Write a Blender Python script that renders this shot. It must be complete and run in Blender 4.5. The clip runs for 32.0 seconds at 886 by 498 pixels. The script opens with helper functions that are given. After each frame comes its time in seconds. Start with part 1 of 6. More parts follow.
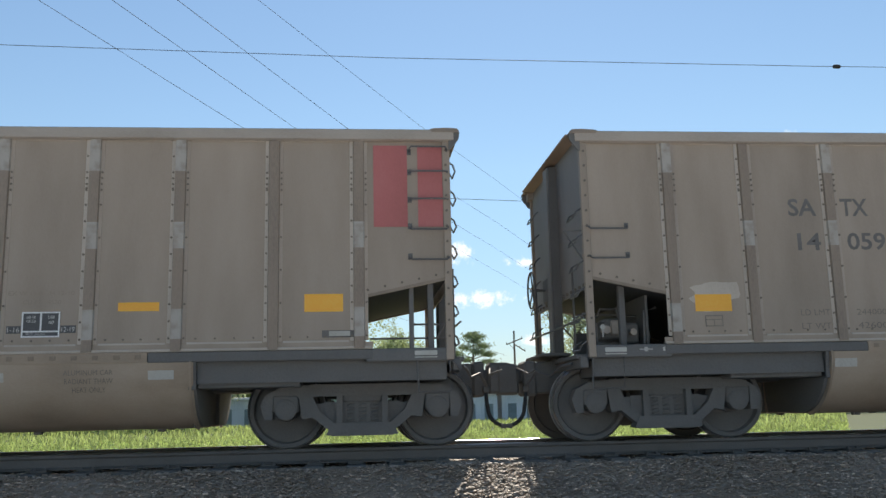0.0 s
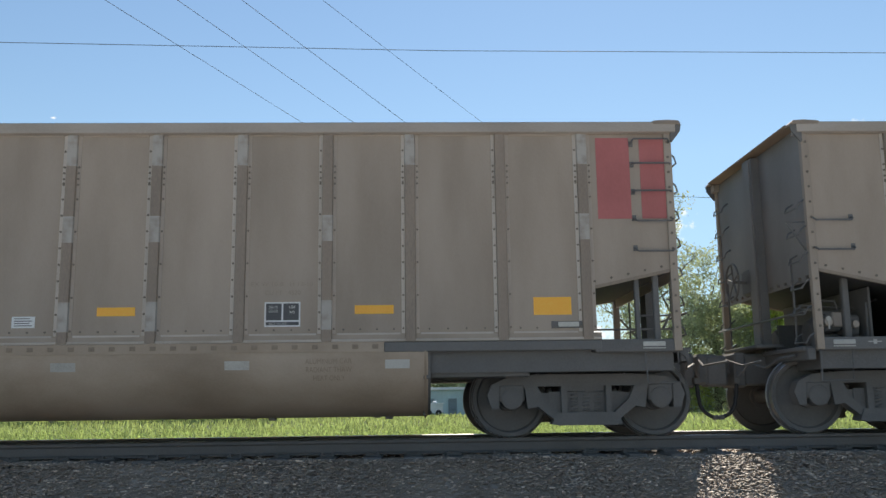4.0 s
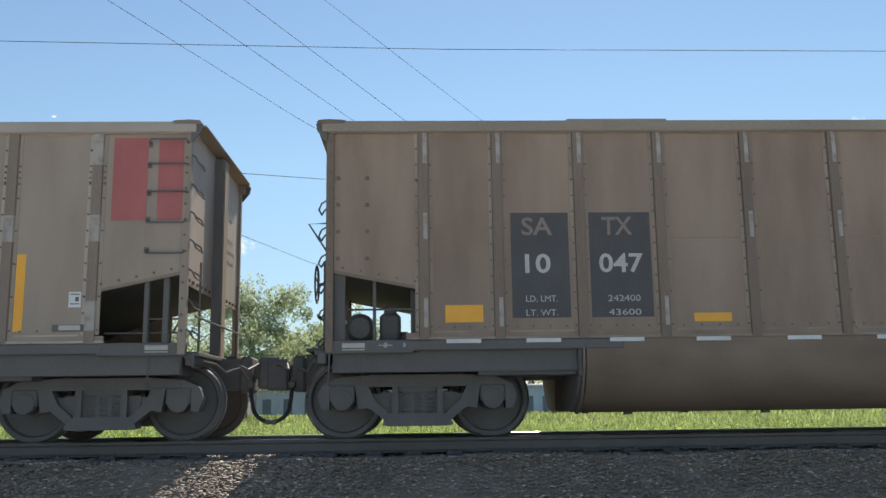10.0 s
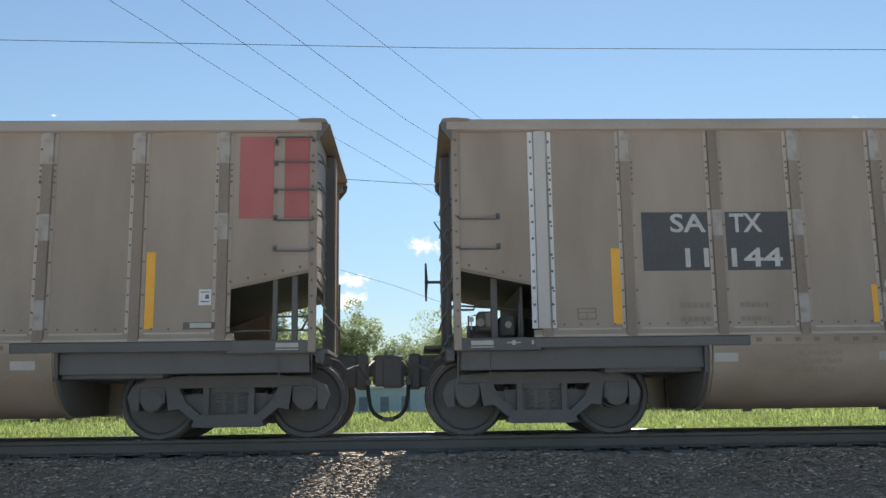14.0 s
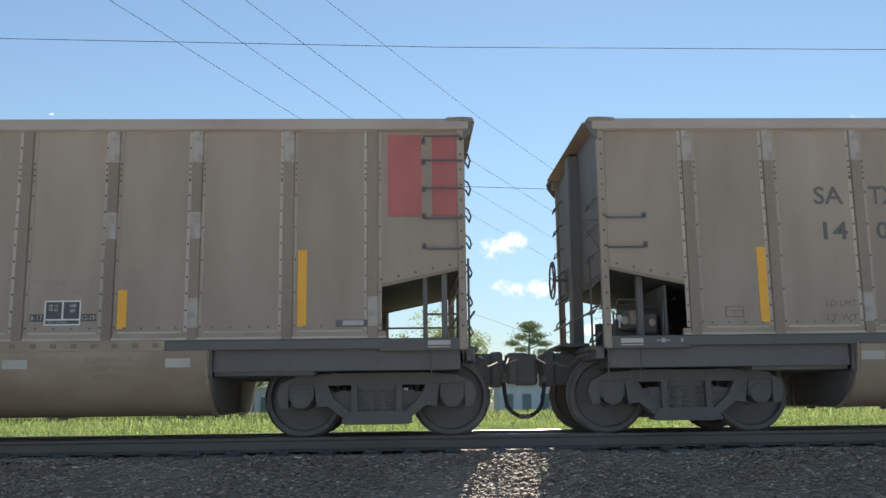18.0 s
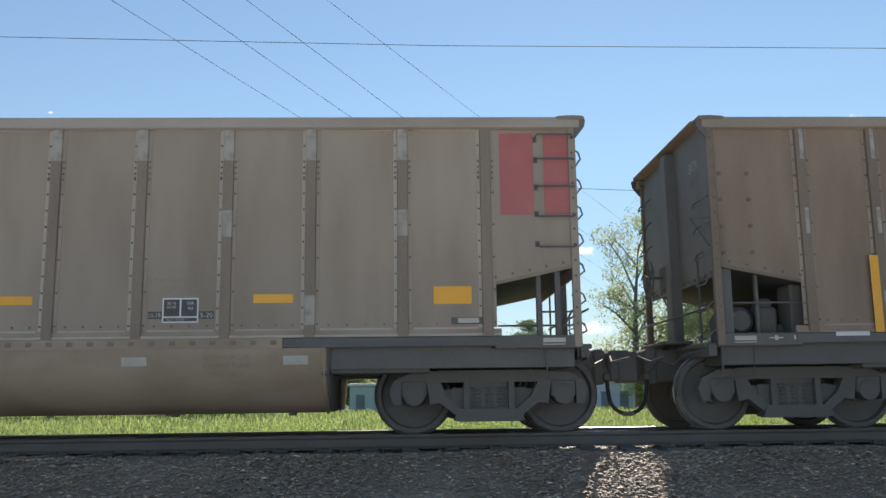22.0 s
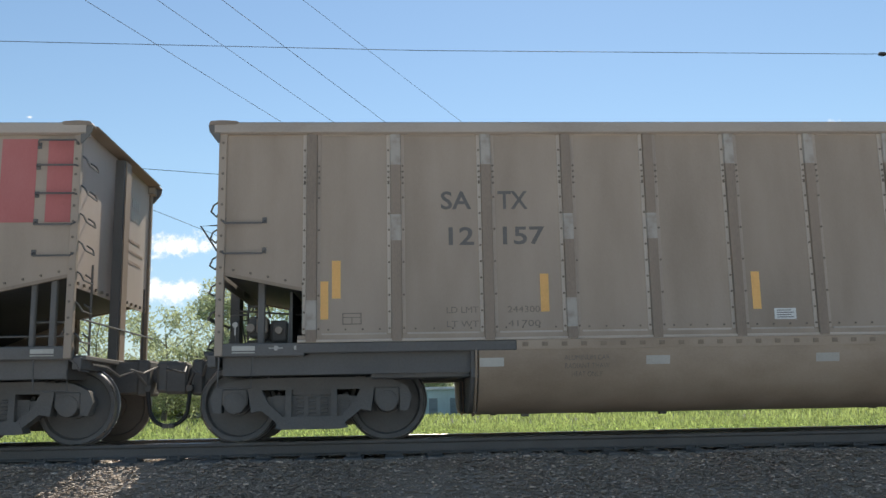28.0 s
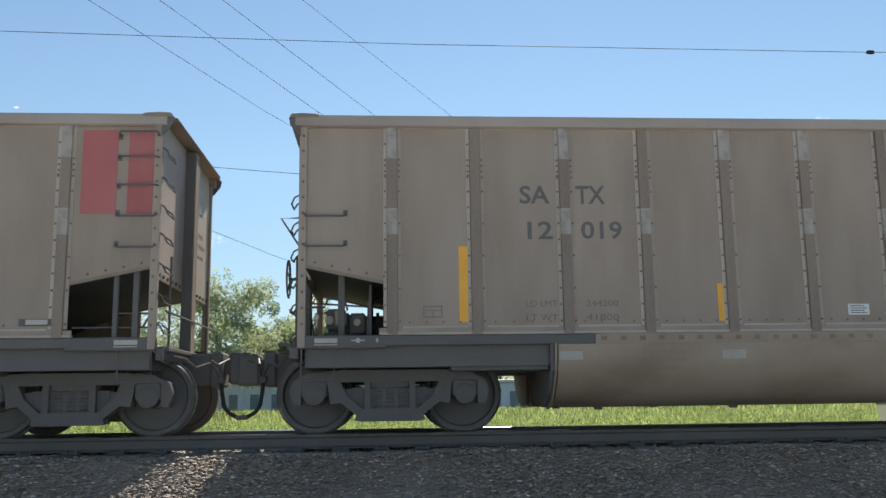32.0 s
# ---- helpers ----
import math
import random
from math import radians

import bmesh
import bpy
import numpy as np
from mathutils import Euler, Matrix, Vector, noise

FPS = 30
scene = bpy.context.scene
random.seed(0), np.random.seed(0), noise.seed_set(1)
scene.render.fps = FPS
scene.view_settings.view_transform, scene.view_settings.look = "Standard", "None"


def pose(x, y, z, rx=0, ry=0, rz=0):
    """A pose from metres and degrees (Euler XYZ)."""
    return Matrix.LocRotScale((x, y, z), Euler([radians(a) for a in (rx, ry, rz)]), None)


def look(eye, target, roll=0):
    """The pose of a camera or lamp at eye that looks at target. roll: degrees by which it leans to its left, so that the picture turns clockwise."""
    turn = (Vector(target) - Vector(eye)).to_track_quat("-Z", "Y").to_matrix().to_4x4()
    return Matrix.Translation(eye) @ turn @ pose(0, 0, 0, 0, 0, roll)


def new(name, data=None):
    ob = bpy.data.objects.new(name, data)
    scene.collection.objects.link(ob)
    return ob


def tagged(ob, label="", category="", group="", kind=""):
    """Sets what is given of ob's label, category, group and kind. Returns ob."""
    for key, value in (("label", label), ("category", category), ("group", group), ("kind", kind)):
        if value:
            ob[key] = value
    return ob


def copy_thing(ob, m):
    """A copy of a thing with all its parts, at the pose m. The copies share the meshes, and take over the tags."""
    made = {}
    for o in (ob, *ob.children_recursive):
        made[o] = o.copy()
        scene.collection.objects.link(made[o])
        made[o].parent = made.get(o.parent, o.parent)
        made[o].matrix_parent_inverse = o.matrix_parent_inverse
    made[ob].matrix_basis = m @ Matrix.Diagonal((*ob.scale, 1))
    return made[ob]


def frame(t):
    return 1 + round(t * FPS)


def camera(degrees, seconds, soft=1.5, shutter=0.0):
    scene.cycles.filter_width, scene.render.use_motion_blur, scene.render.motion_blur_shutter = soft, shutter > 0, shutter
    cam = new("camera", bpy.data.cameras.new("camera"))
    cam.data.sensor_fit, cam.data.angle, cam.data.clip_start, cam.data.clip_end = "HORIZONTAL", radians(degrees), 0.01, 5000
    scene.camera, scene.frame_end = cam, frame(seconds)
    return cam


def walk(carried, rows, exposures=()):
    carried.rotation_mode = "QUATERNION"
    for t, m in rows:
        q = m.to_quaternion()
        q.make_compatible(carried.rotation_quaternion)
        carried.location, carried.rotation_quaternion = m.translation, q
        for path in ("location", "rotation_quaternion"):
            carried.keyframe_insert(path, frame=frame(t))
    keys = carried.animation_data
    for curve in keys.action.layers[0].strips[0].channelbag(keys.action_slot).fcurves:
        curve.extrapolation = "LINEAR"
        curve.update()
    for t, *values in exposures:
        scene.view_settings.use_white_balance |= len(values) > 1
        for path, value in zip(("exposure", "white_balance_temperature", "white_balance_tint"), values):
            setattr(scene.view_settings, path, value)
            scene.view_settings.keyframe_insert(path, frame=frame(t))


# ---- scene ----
# The camera stands beside the line and is turned a little by the one who holds it.
EYE = (0.0, -11.895, 0.385)
cam = camera(52.45, 32.0)
TURNS = [(0, 5.68, 10.29, 1.32), (0.5, 5.24, 10.26, 1.19), (1, 4.67, 10.28, 1.08), (1.5, 4.06, 10.23, 0.98), (2, 3.43, 10.17, 0.89),
         (2.5, 2.73, 10.12, 0.82), (3, 2.31, 10.11, 0.79), (3.5, 2.03, 10.01, 0.81), (5.5, 1.98, 9.75, 0.65), (6, 1.90, 9.76, 0.68),
         (6.5, 1.90, 9.77, 0.68), (7, 1.94, 9.80, 0.67), (7.5, 1.96, 9.80, 0.69), (8, 1.94, 9.77, 0.73), (8.5, 1.90, 9.80, 0.76), (9,
         1.94, 9.80, 0.76), (9.5, 1.95, 9.84, 0.75), (10, 1.95, 9.81, 0.76), (10.5, 1.94, 9.81, 0.75), (11, 1.94, 9.84, 0.74), (11.5,
         1.95, 9.79, 0.74), (12, 1.94, 9.75, 0.76), (12.5, 1.95, 9.75, 0.78), (13, 1.92, 9.70, 0.80), (13.5, 1.94, 9.69, 0.80), (14,
         1.95, 9.73, 0.79), (14.5, 1.93, 9.74, 0.81), (16.5, 1.93, 9.74, 0.80), (17, 2.01, 9.69, 0.78), (17.5, 2.03, 9.65, 0.76), (18,
         2.07, 9.68, 0.75), (18.5, 2.10, 9.66, 0.75), (19, 2.09, 9.62, 0.76), (19.5, 2.15, 9.61, 0.77), (20, 2.09, 9.61, 0.77), (20.5,
         2.16, 9.61, 0.75), (21, 2.14, 9.60, 0.73), (21.5, 2.11, 9.63, 0.73), (22, 2.12, 9.59, 0.74), (22.5, 2.08, 9.60, 0.75), (23,
         2.10, 9.64, 0.74), (23.5, 2.16, 9.63, 0.73), (24, 2.13, 9.69, 0.74), (24.5, 2.12, 9.60, 0.78), (25, 2.27, 9.56, 0.84), (25.5,
         2.39, 9.61, 0.96), (27.5, 3.15, 9.95, 1.19), (28, 3.25, 9.87, 1.06), (28.5, 3.28, 9.90, 0.96), (29, 3.32, 9.86, 0.89), (29.5,
         3.33, 9.68, 0.83), (30, 3.37, 9.58, 0.79), (30.5, 3.47, 9.70, 0.76), (31, 3.51, 9.77, 0.75), (31.5, 3.65, 9.69, 0.75), (32,
         3.98, 9.49, 0.78)]


def turned(yaw, up, lean):
    return pose(*EYE, 90 + up, 0, -yaw) @ pose(0, 0, 0, 0, 0, -lean)


walk(cam, [(t, turned(yaw, up, lean)) for t, yaw, up, lean in TURNS], exposures=[(0, 0.08, 7100, 10), (32, 0.08, 7100, 10)])

# ---- light ----
SUN = Vector((0.215, 1.0, 0.93)).normalized()
world = bpy.data.worlds.new("sky")
scene.world = world
world.use_nodes = True
wn, wl = world.node_tree.nodes, world.node_tree.links
sky = wn.new("ShaderNodeTexSky")
sky.sky_type, sky.sun_disc = "NISHITA", False
sky.sun_elevation = math.asin(SUN.z)
sky.sun_rotation = math.atan2(SUN.x, SUN.y)
sky.air_density, sky.dust_density, sky.ozone_density = 1.3, 0.05, 4.0
back = wn["Background"]
back.inputs["Strength"].default_value = 0.115


def wmath(op, a, b=None):
    n = wn.new("ShaderNodeMath")
    n.operation = op
    for i, v in enumerate((a, b)):
        if v is None:
            continue
        if isinstance(v, (int, float)):
            n.inputs[i].default_value = v
        else:
            wl.new(v, n.inputs[i])
    return n.outputs[0]


# Fair-weather clouds low over the far trees, each a flat heap with a billowing edge:
# across and up as slopes of the line of sight to the meadow side, half its width and height.
CLOUDS = [(-0.250, 0.180, 0.056, 0.014), (-0.285, 0.157, 0.018, 0.006), (-0.250, 0.132, 0.056, 0.013), (-0.077, 0.139, 0.023, 0.010), (0.109, 0.176, 0.034, 0.011), (0.125, 0.126, 0.030, 0.009), (-0.074, 0.113, 0.019, 0.010), (0.145, 0.125, 0.033, 0.008), (0.196, 0.167, 0.025, 0.006), (0.203, 0.078, 0.025, 0.006), (0.455, 0.314, 0.017, 0.0062), (0.495, 0.306, 0.014, 0.0042), (0.525, 0.318, 0.012, 0.008), (-0.409, 0.330, 0.0045, 0.0018),
          (0.287, 0.205, 0.028, 0.019), (0.268, 0.163, 0.025, 0.009), (0.013, 0.175, 0.022, 0.009), (-0.62, 0.20, 0.09, 0.02), (0.70, 0.17, 0.10, 0.025), (-0.85, 0.12, 0.08, 0.02), (0.95, 0.24, 0.09, 0.02)]
wco = wn.new("ShaderNodeTexCoord")
wsep = wn.new("ShaderNodeSeparateXYZ")
wl.new(wco.outputs["Generated"], wsep.inputs["Vector"])
cn = wn.new("ShaderNodeTexNoise")
cn.inputs["Scale"].default_value, cn.inputs["Detail"].default_value, cn.inputs["Roughness"].default_value = 38.0, 8.0, 0.62
wl.new(wco.outputs["Generated"], cn.inputs["Vector"])
depth = wmath("MAXIMUM", wsep.outputs["Y"], 0.02)
across, height = wmath("DIVIDE", wsep.outputs["X"], depth), wmath("DIVIDE", wsep.outputs["Z"], depth)
heap = None
for u, v, w, h in CLOUDS:
    du = wmath("MULTIPLY", wmath("SUBTRACT", across, u), 1 / w)
    dv = wmath("MULTIPLY", wmath("SUBTRACT", height, v), 1 / h)
    near = wmath("SUBTRACT", 1.25, wmath("SQRT", wmath("ADD", wmath("MULTIPLY", du, du), wmath("MULTIPLY", dv, dv))))
    heap = near if heap is None else wmath("MAXIMUM", heap, near)
wisp = wn.new("ShaderNodeTexNoise")
wisp.inputs["Scale"].default_value, wisp.inputs["Detail"].default_value, wisp.inputs["Roughness"].default_value = 105.0, 6.0, 0.65
wl.new(wco.outputs["Generated"], wisp.inputs["Vector"])
ragged = wmath("ADD", heap, wmath("MULTIPLY", wmath("SUBTRACT", cn.outputs["Fac"], 0.5), 3.6))
ragged = wmath("ADD", ragged, wmath("MULTIPLY", wmath("SUBTRACT", wisp.outputs["Fac"], 0.5), 2.6))
puff = wn.new("ShaderNodeMapRange")
puff.interpolation_type = "SMOOTHSTEP"
puff.inputs["From Min"].default_value, puff.inputs["From Max"].default_value = 0.08, 1.3
wl.new(ragged, puff.inputs["Value"])
cloud = puff.outputs[0]
cmix = wn.new("ShaderNodeMix")
cmix.data_type = "RGBA"
wl.new(cloud, cmix.inputs["Factor"])
low = wn.new("ShaderNodeMapRange")
low.inputs["From Min"].default_value, low.inputs["From Max"].default_value = 0.0, 0.26
wl.new(wsep.outputs["Z"], low.inputs["Value"])
haze = wn.new("ShaderNodeMix")
haze.data_type = "RGBA"
haze.inputs["A"].default_value, haze.inputs["B"].default_value = (0.58, 0.69, 0.92, 1), (0.945, 1.0, 1.03, 1)
wl.new(low.outputs[0], haze.inputs["Factor"])
thin = wn.new("ShaderNodeVectorMath")
thin.operation = "MULTIPLY"
wl.new(sky.outputs["Color"], thin.inputs[0])
wl.new(haze.outputs["Result"], thin.inputs[1])
wl.new(thin.outputs[0], cmix.inputs["A"])
cmix.inputs["B"].default_value = (10.0, 10.2, 10.5, 1)
wl.new(cmix.outputs["Result"], back.inputs["Color"])

sun = new("sun", bpy.data.lights.new("sun", "SUN"))
sun.data.energy, sun.data.angle, sun.data.color = 5.0, radians(0.5), (1.0, 0.95, 0.87)
sun.matrix_world = look(SUN * 60, (0, 0, 0))

# ---- materials ----


def link(nt, a, b):
    nt.links.new(a, b)


def material(name, base, dark=None, light=None, rough=0.7, metal=0.0, grain=40.0, blotch=1.6, stretch=(1, 1, 1),
             bump=0.15, bump_size=60.0, random_part=0.0, contrast=0.5, island=False, fine_share=0.45):
    """Base colour with stains at two scales, grain in the relief and a slight change from piece to piece."""
    m = bpy.data.materials.new(name)
    m.use_nodes = True
    nt = m.node_tree
    n = nt.nodes
    bsdf = n["Principled BSDF"]
    co = n.new("ShaderNodeTexCoord")
    geo = n.new("ShaderNodeNewGeometry")
    oi = n.new("ShaderNodeObjectInfo")
    mp = n.new("ShaderNodeMapping")
    mp.inputs["Scale"].default_value = stretch
    shift = n.new("ShaderNodeVectorMath")
    shift.operation = "MULTIPLY_ADD"
    comb = n.new("ShaderNodeCombineXYZ")
    for k in range(3):
        link(nt, oi.outputs["Random"], comb.inputs[k])
    link(nt, comb.outputs[0], shift.inputs[0])
    shift.inputs[1].default_value = (37.0, 11.0, 23.0)
    link(nt, co.outputs["Object"], shift.inputs[2])
    link(nt, shift.outputs[0], mp.inputs["Vector"])
    big = n.new("ShaderNodeTexNoise")
    big.inputs["Scale"].default_value, big.inputs["Detail"].default_value = blotch, 5.0
    fine = n.new("ShaderNodeTexNoise")
    fine.inputs["Scale"].default_value, fine.inputs["Detail"].default_value = grain, 3.0
    link(nt, mp.outputs[0], big.inputs["Vector"])
    link(nt, mp.outputs[0], fine.inputs["Vector"])
    dark = dark or tuple(c * 0.72 for c in base)
    light = light or tuple(min(1, c * 1.25) for c in base)
    ramp = n.new("ShaderNodeValToRGB")
    ramp.color_ramp.elements[0].position, ramp.color_ramp.elements[0].color = 0.5 - contrast / 2, (*dark, 1)
    ramp.color_ramp.elements[1].position, ramp.color_ramp.elements[1].color = 0.5 + contrast / 2, (*light, 1)
    mid = ramp.color_ramp.elements.new(0.5)
    mid.color = (*base, 1)
    add = n.new("ShaderNodeMath")
    add.operation = "MULTIPLY_ADD"
    add.inputs[1].default_value, add.inputs[2].default_value = fine_share, 0.0
    link(nt, fine.outputs["Fac"], add.inputs[0])
    tot = n.new("ShaderNodeMath")
    tot.operation = "MULTIPLY_ADD"
    tot.inputs[1].default_value = 1 - fine_share
    link(nt, big.outputs["Fac"], tot.inputs[0])
    link(nt, add.outputs[0], tot.inputs[2])
    link(nt, tot.outputs[0], ramp.inputs["Fac"])
    hsv = n.new("ShaderNodeHueSaturation")
    val = n.new("ShaderNodeMath")
    val.operation = "MULTIPLY_ADD"
    val.inputs[1].default_value, val.inputs[2].default_value = random_part, 1.0 - random_part / 2
    link(nt, geo.outputs["Random Per Island"] if island else oi.outputs["Random"], val.inputs[0])
    link(nt, val.outputs[0], hsv.inputs["Value"])
    link(nt, ramp.outputs["Color"], hsv.inputs["Color"])
    link(nt, hsv.outputs["Color"], bsdf.inputs["Base Color"])
    bsdf.inputs["Metallic"].default_value = metal
    rr = n.new("ShaderNodeMapRange")
    rr.inputs["To Min"].default_value, rr.inputs["To Max"].default_value = max(0.05, rough - 0.12), min(1, rough + 0.12)
    link(nt, big.outputs["Fac"], rr.inputs["Value"])
    link(nt, rr.outputs[0], bsdf.inputs["Roughness"])
    if bump:
        bt = n.new("ShaderNodeTexNoise")
        bt.inputs["Scale"].default_value, bt.inputs["Detail"].default_value = bump_size, 4.0
        link(nt, co.outputs["Object"], bt.inputs["Vector"])
        bp = n.new("ShaderNodeBump")
        bp.inputs["Strength"].default_value, bp.inputs["Distance"].default_value = bump, 0.02
        link(nt, bt.outputs["Fac"], bp.inputs["Height"])
        link(nt, bp.outputs["Normal"], bsdf.inputs["Normal"])
    return m


M = {}
M["side"] = material("dusty_aluminium", (0.385, 0.304, 0.234), (0.31, 0.24, 0.18), (0.44, 0.356, 0.282), 0.62, 0.05, 55, 1.0, (1.7, 1, 0.45), 0.10, 30, 0.10, 0.42, fine_share=0.14)
M["side_brown"] = material("brown_grime", (0.338, 0.245, 0.178), (0.252, 0.176, 0.123), (0.40, 0.30, 0.223), 0.7, 0.0, 50, 1.2, (1.8, 1, 0.4), 0.12, 30, 0.12, 0.42, fine_share=0.14)
M["side_grey"] = material("fresh_grey_sheet", (0.57, 0.53, 0.48), (0.47, 0.43, 0.38), (0.63, 0.595, 0.55), 0.6, 0.05, 40, 1.0, (1, 1, 0.6), 0.08, 30, 0.0, 0.5, fine_share=0.14)
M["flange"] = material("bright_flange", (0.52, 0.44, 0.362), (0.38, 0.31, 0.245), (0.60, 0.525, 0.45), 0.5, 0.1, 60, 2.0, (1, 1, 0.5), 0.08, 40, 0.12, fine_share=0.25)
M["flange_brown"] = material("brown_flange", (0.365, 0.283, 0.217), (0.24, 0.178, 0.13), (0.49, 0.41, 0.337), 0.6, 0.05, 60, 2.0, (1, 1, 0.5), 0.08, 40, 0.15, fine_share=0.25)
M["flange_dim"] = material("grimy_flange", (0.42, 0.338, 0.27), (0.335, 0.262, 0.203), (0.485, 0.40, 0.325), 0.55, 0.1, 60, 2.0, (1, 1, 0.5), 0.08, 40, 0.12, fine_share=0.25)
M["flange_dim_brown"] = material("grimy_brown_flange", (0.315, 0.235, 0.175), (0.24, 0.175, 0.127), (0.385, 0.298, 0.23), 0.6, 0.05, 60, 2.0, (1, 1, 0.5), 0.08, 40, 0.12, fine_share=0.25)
M["chord"] = material("chord_metal", (0.45, 0.375, 0.308), (0.33, 0.265, 0.208), (0.52, 0.445, 0.375), 0.55, 0.1, 50, 1.2, (0.6, 1, 1.5), 0.08, 30, 0.08, fine_share=0.2)
M["chord_brown"] = material("brown_chord", (0.36, 0.29, 0.225), None, None, 0.65, 0.05, 50, 1.2, (0.6, 1, 1.5), 0.08, 30, 0.08)
M["tub"] = material("tub_dust", (0.41, 0.31, 0.223), (0.295, 0.214, 0.147), (0.49, 0.385, 0.291), 0.7, 0.0, 45, 1.1, (0.7, 1, 1.3), 0.10, 30, 0.0, 0.42, fine_share=0.14)
M["tub_brown"] = material("tub_brown", (0.262, 0.19, 0.136), (0.19, 0.134, 0.093), (0.33, 0.25, 0.186), 0.75, 0.0, 45, 1.1, (0.7, 1, 1.3), 0.10, 30, 0.0, 0.42, fine_share=0.14)
# end walls: sun on the ladder end, shade on the brake end, both as colour
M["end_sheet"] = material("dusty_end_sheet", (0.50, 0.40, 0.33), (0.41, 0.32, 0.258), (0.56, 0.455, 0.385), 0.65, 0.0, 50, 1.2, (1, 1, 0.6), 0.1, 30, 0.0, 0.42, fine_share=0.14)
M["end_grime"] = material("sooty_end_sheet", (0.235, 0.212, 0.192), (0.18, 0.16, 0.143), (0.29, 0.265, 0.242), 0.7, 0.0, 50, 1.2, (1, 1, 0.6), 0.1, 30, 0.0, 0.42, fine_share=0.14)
M["tub_ochre"] = material("tub_ochre", (0.47, 0.32, 0.185), (0.34, 0.22, 0.12), (0.58, 0.43, 0.28), 0.75, 0.0, 45, 1.1, (0.7, 1, 1.3), 0.10, 30, 0.0, 0.42, fine_share=0.14)
M["stain"] = material("dark_drip", (0.285, 0.215, 0.152), (0.20, 0.148, 0.103), (0.35, 0.27, 0.195), 0.7, 0.0, 45, 5.0, (2, 1, 0.6), 0.1, 30)
M["under"] = material("underframe_grime", (0.172, 0.162, 0.150), (0.15, 0.141, 0.13), (0.197, 0.186, 0.173), 0.85, 0.0, 40, 2.5, (1, 1, 1), 0.25, 40, 0.15)
M["deck"] = material("dusty_deck", (0.172, 0.162, 0.15), (0.15, 0.141, 0.13), (0.20, 0.189, 0.176), 0.85, 0.0, 40, 2.5, (1, 1, 1), 0.2, 40, 0.1)
M["iron"] = material("cast_iron_dust", (0.172, 0.162, 0.150), (0.15, 0.141, 0.13), (0.197, 0.186, 0.173), 0.85, 0.0, 40, 3.0, (1, 1, 1), 0.3, 50, 0.15)
M["wheel"] = material("wheel_steel", (0.165, 0.155, 0.143), (0.143, 0.134, 0.123), (0.19, 0.179, 0.166), 0.8, 0.0, 40, 4.0, (1, 1, 1), 0.2, 60, 0.1)
M["tread"] = material("polished_tread", (0.45, 0.44, 0.43), None, None, 0.3, 0.9, 80, 4.0, (1, 1, 1), 0.05, 80)
M["rust"] = material("rusty_steel", (0.175, 0.16, 0.146), (0.14, 0.127, 0.115), (0.215, 0.20, 0.184), 0.85, 0.1, 60, 3.0, (1, 1, 1), 0.25, 60)
M["grab"] = material("grab_iron", (0.16, 0.15, 0.14), None, None, 0.6, 0.3, 60, 4.0, (1, 1, 1), 0.1, 60, 0.2)
M["bolt"] = material("bolt_head", (0.19, 0.155, 0.12), None, None, 0.7, 0.1, 60, 4.0, (1, 1, 1), 0.0, 60, 0.2)
M["hose"] = material("rubber_hose", (0.035, 0.035, 0.036), None, None, 0.7, 0.0, 60, 4.0, (1, 1, 1), 0.1, 60)
M["red"] = material("faded_red_paint", (0.5, 0.15, 0.138), (0.39, 0.115, 0.1), (0.56, 0.205, 0.19), 0.6, 0.0, 40, 1.6, (1, 1, 0.6), 0.06, 40, 0.12, fine_share=0.16)
M["red_dull"] = material("grimy_red_paint", (0.37, 0.14, 0.115), (0.26, 0.115, 0.09), (0.43, 0.175, 0.145), 0.65, 0.0, 40, 1.6, (1, 1, 0.6), 0.06, 40, 0.1, fine_share=0.16)
M["maroon"] = material("sooty_maroon_paint", (0.235, 0.105, 0.086), (0.17, 0.08, 0.065), (0.29, 0.138, 0.115), 0.7, 0.0, 40, 1.6, (1, 1, 0.6), 0.06, 40, 0.1, fine_share=0.16)
M["yellow"] = material("reflective_yellow", (1.0, 0.475, 0.055), (0.92, 0.42, 0.045), (1.0, 0.54, 0.09), 0.45, 0.0, 40, 3.0, (1, 1, 1), 0.02, 40, 0.12)
M["yellow_faded"] = material("faded_yellow", (0.88, 0.49, 0.16), (0.74, 0.42, 0.15), (0.92, 0.55, 0.21), 0.55, 0.0, 40, 3.0, (1, 1, 1), 0.02, 40, 0.12)
M["white"] = material("white_marking", (0.78, 0.77, 0.74), (0.55, 0.53, 0.49), (0.82, 0.81, 0.79), 0.5, 0.0, 60, 3.0, (1, 1, 1), 0.02, 40, 0.1)
M["offwhite"] = material("dusty_reflector", (0.53, 0.50, 0.44), (0.38, 0.34, 0.29), (0.60, 0.57, 0.51), 0.5, 0.0, 60, 3.0, (1, 1, 1), 0.02, 40, 0.2)
M["letter"] = material("dark_lettering", (0.155, 0.14, 0.128), (0.115, 0.103, 0.093), (0.205, 0.187, 0.172), 0.65, 0.0, 60, 5.0, (1, 1, 1), 0.0, 40)
M["letter_faint"] = material("faded_lettering", (0.215, 0.178, 0.145), (0.165, 0.135, 0.108), (0.285, 0.24, 0.20), 0.65, 0.0, 60, 5.0, (1, 1, 1), 0.0, 40)
M["letter_light"] = material("pale_lettering", (0.58, 0.545, 0.495), (0.39, 0.36, 0.32), (0.65, 0.62, 0.575), 0.6, 0.0, 60, 5.0, (1, 1, 1), 0.0, 40)
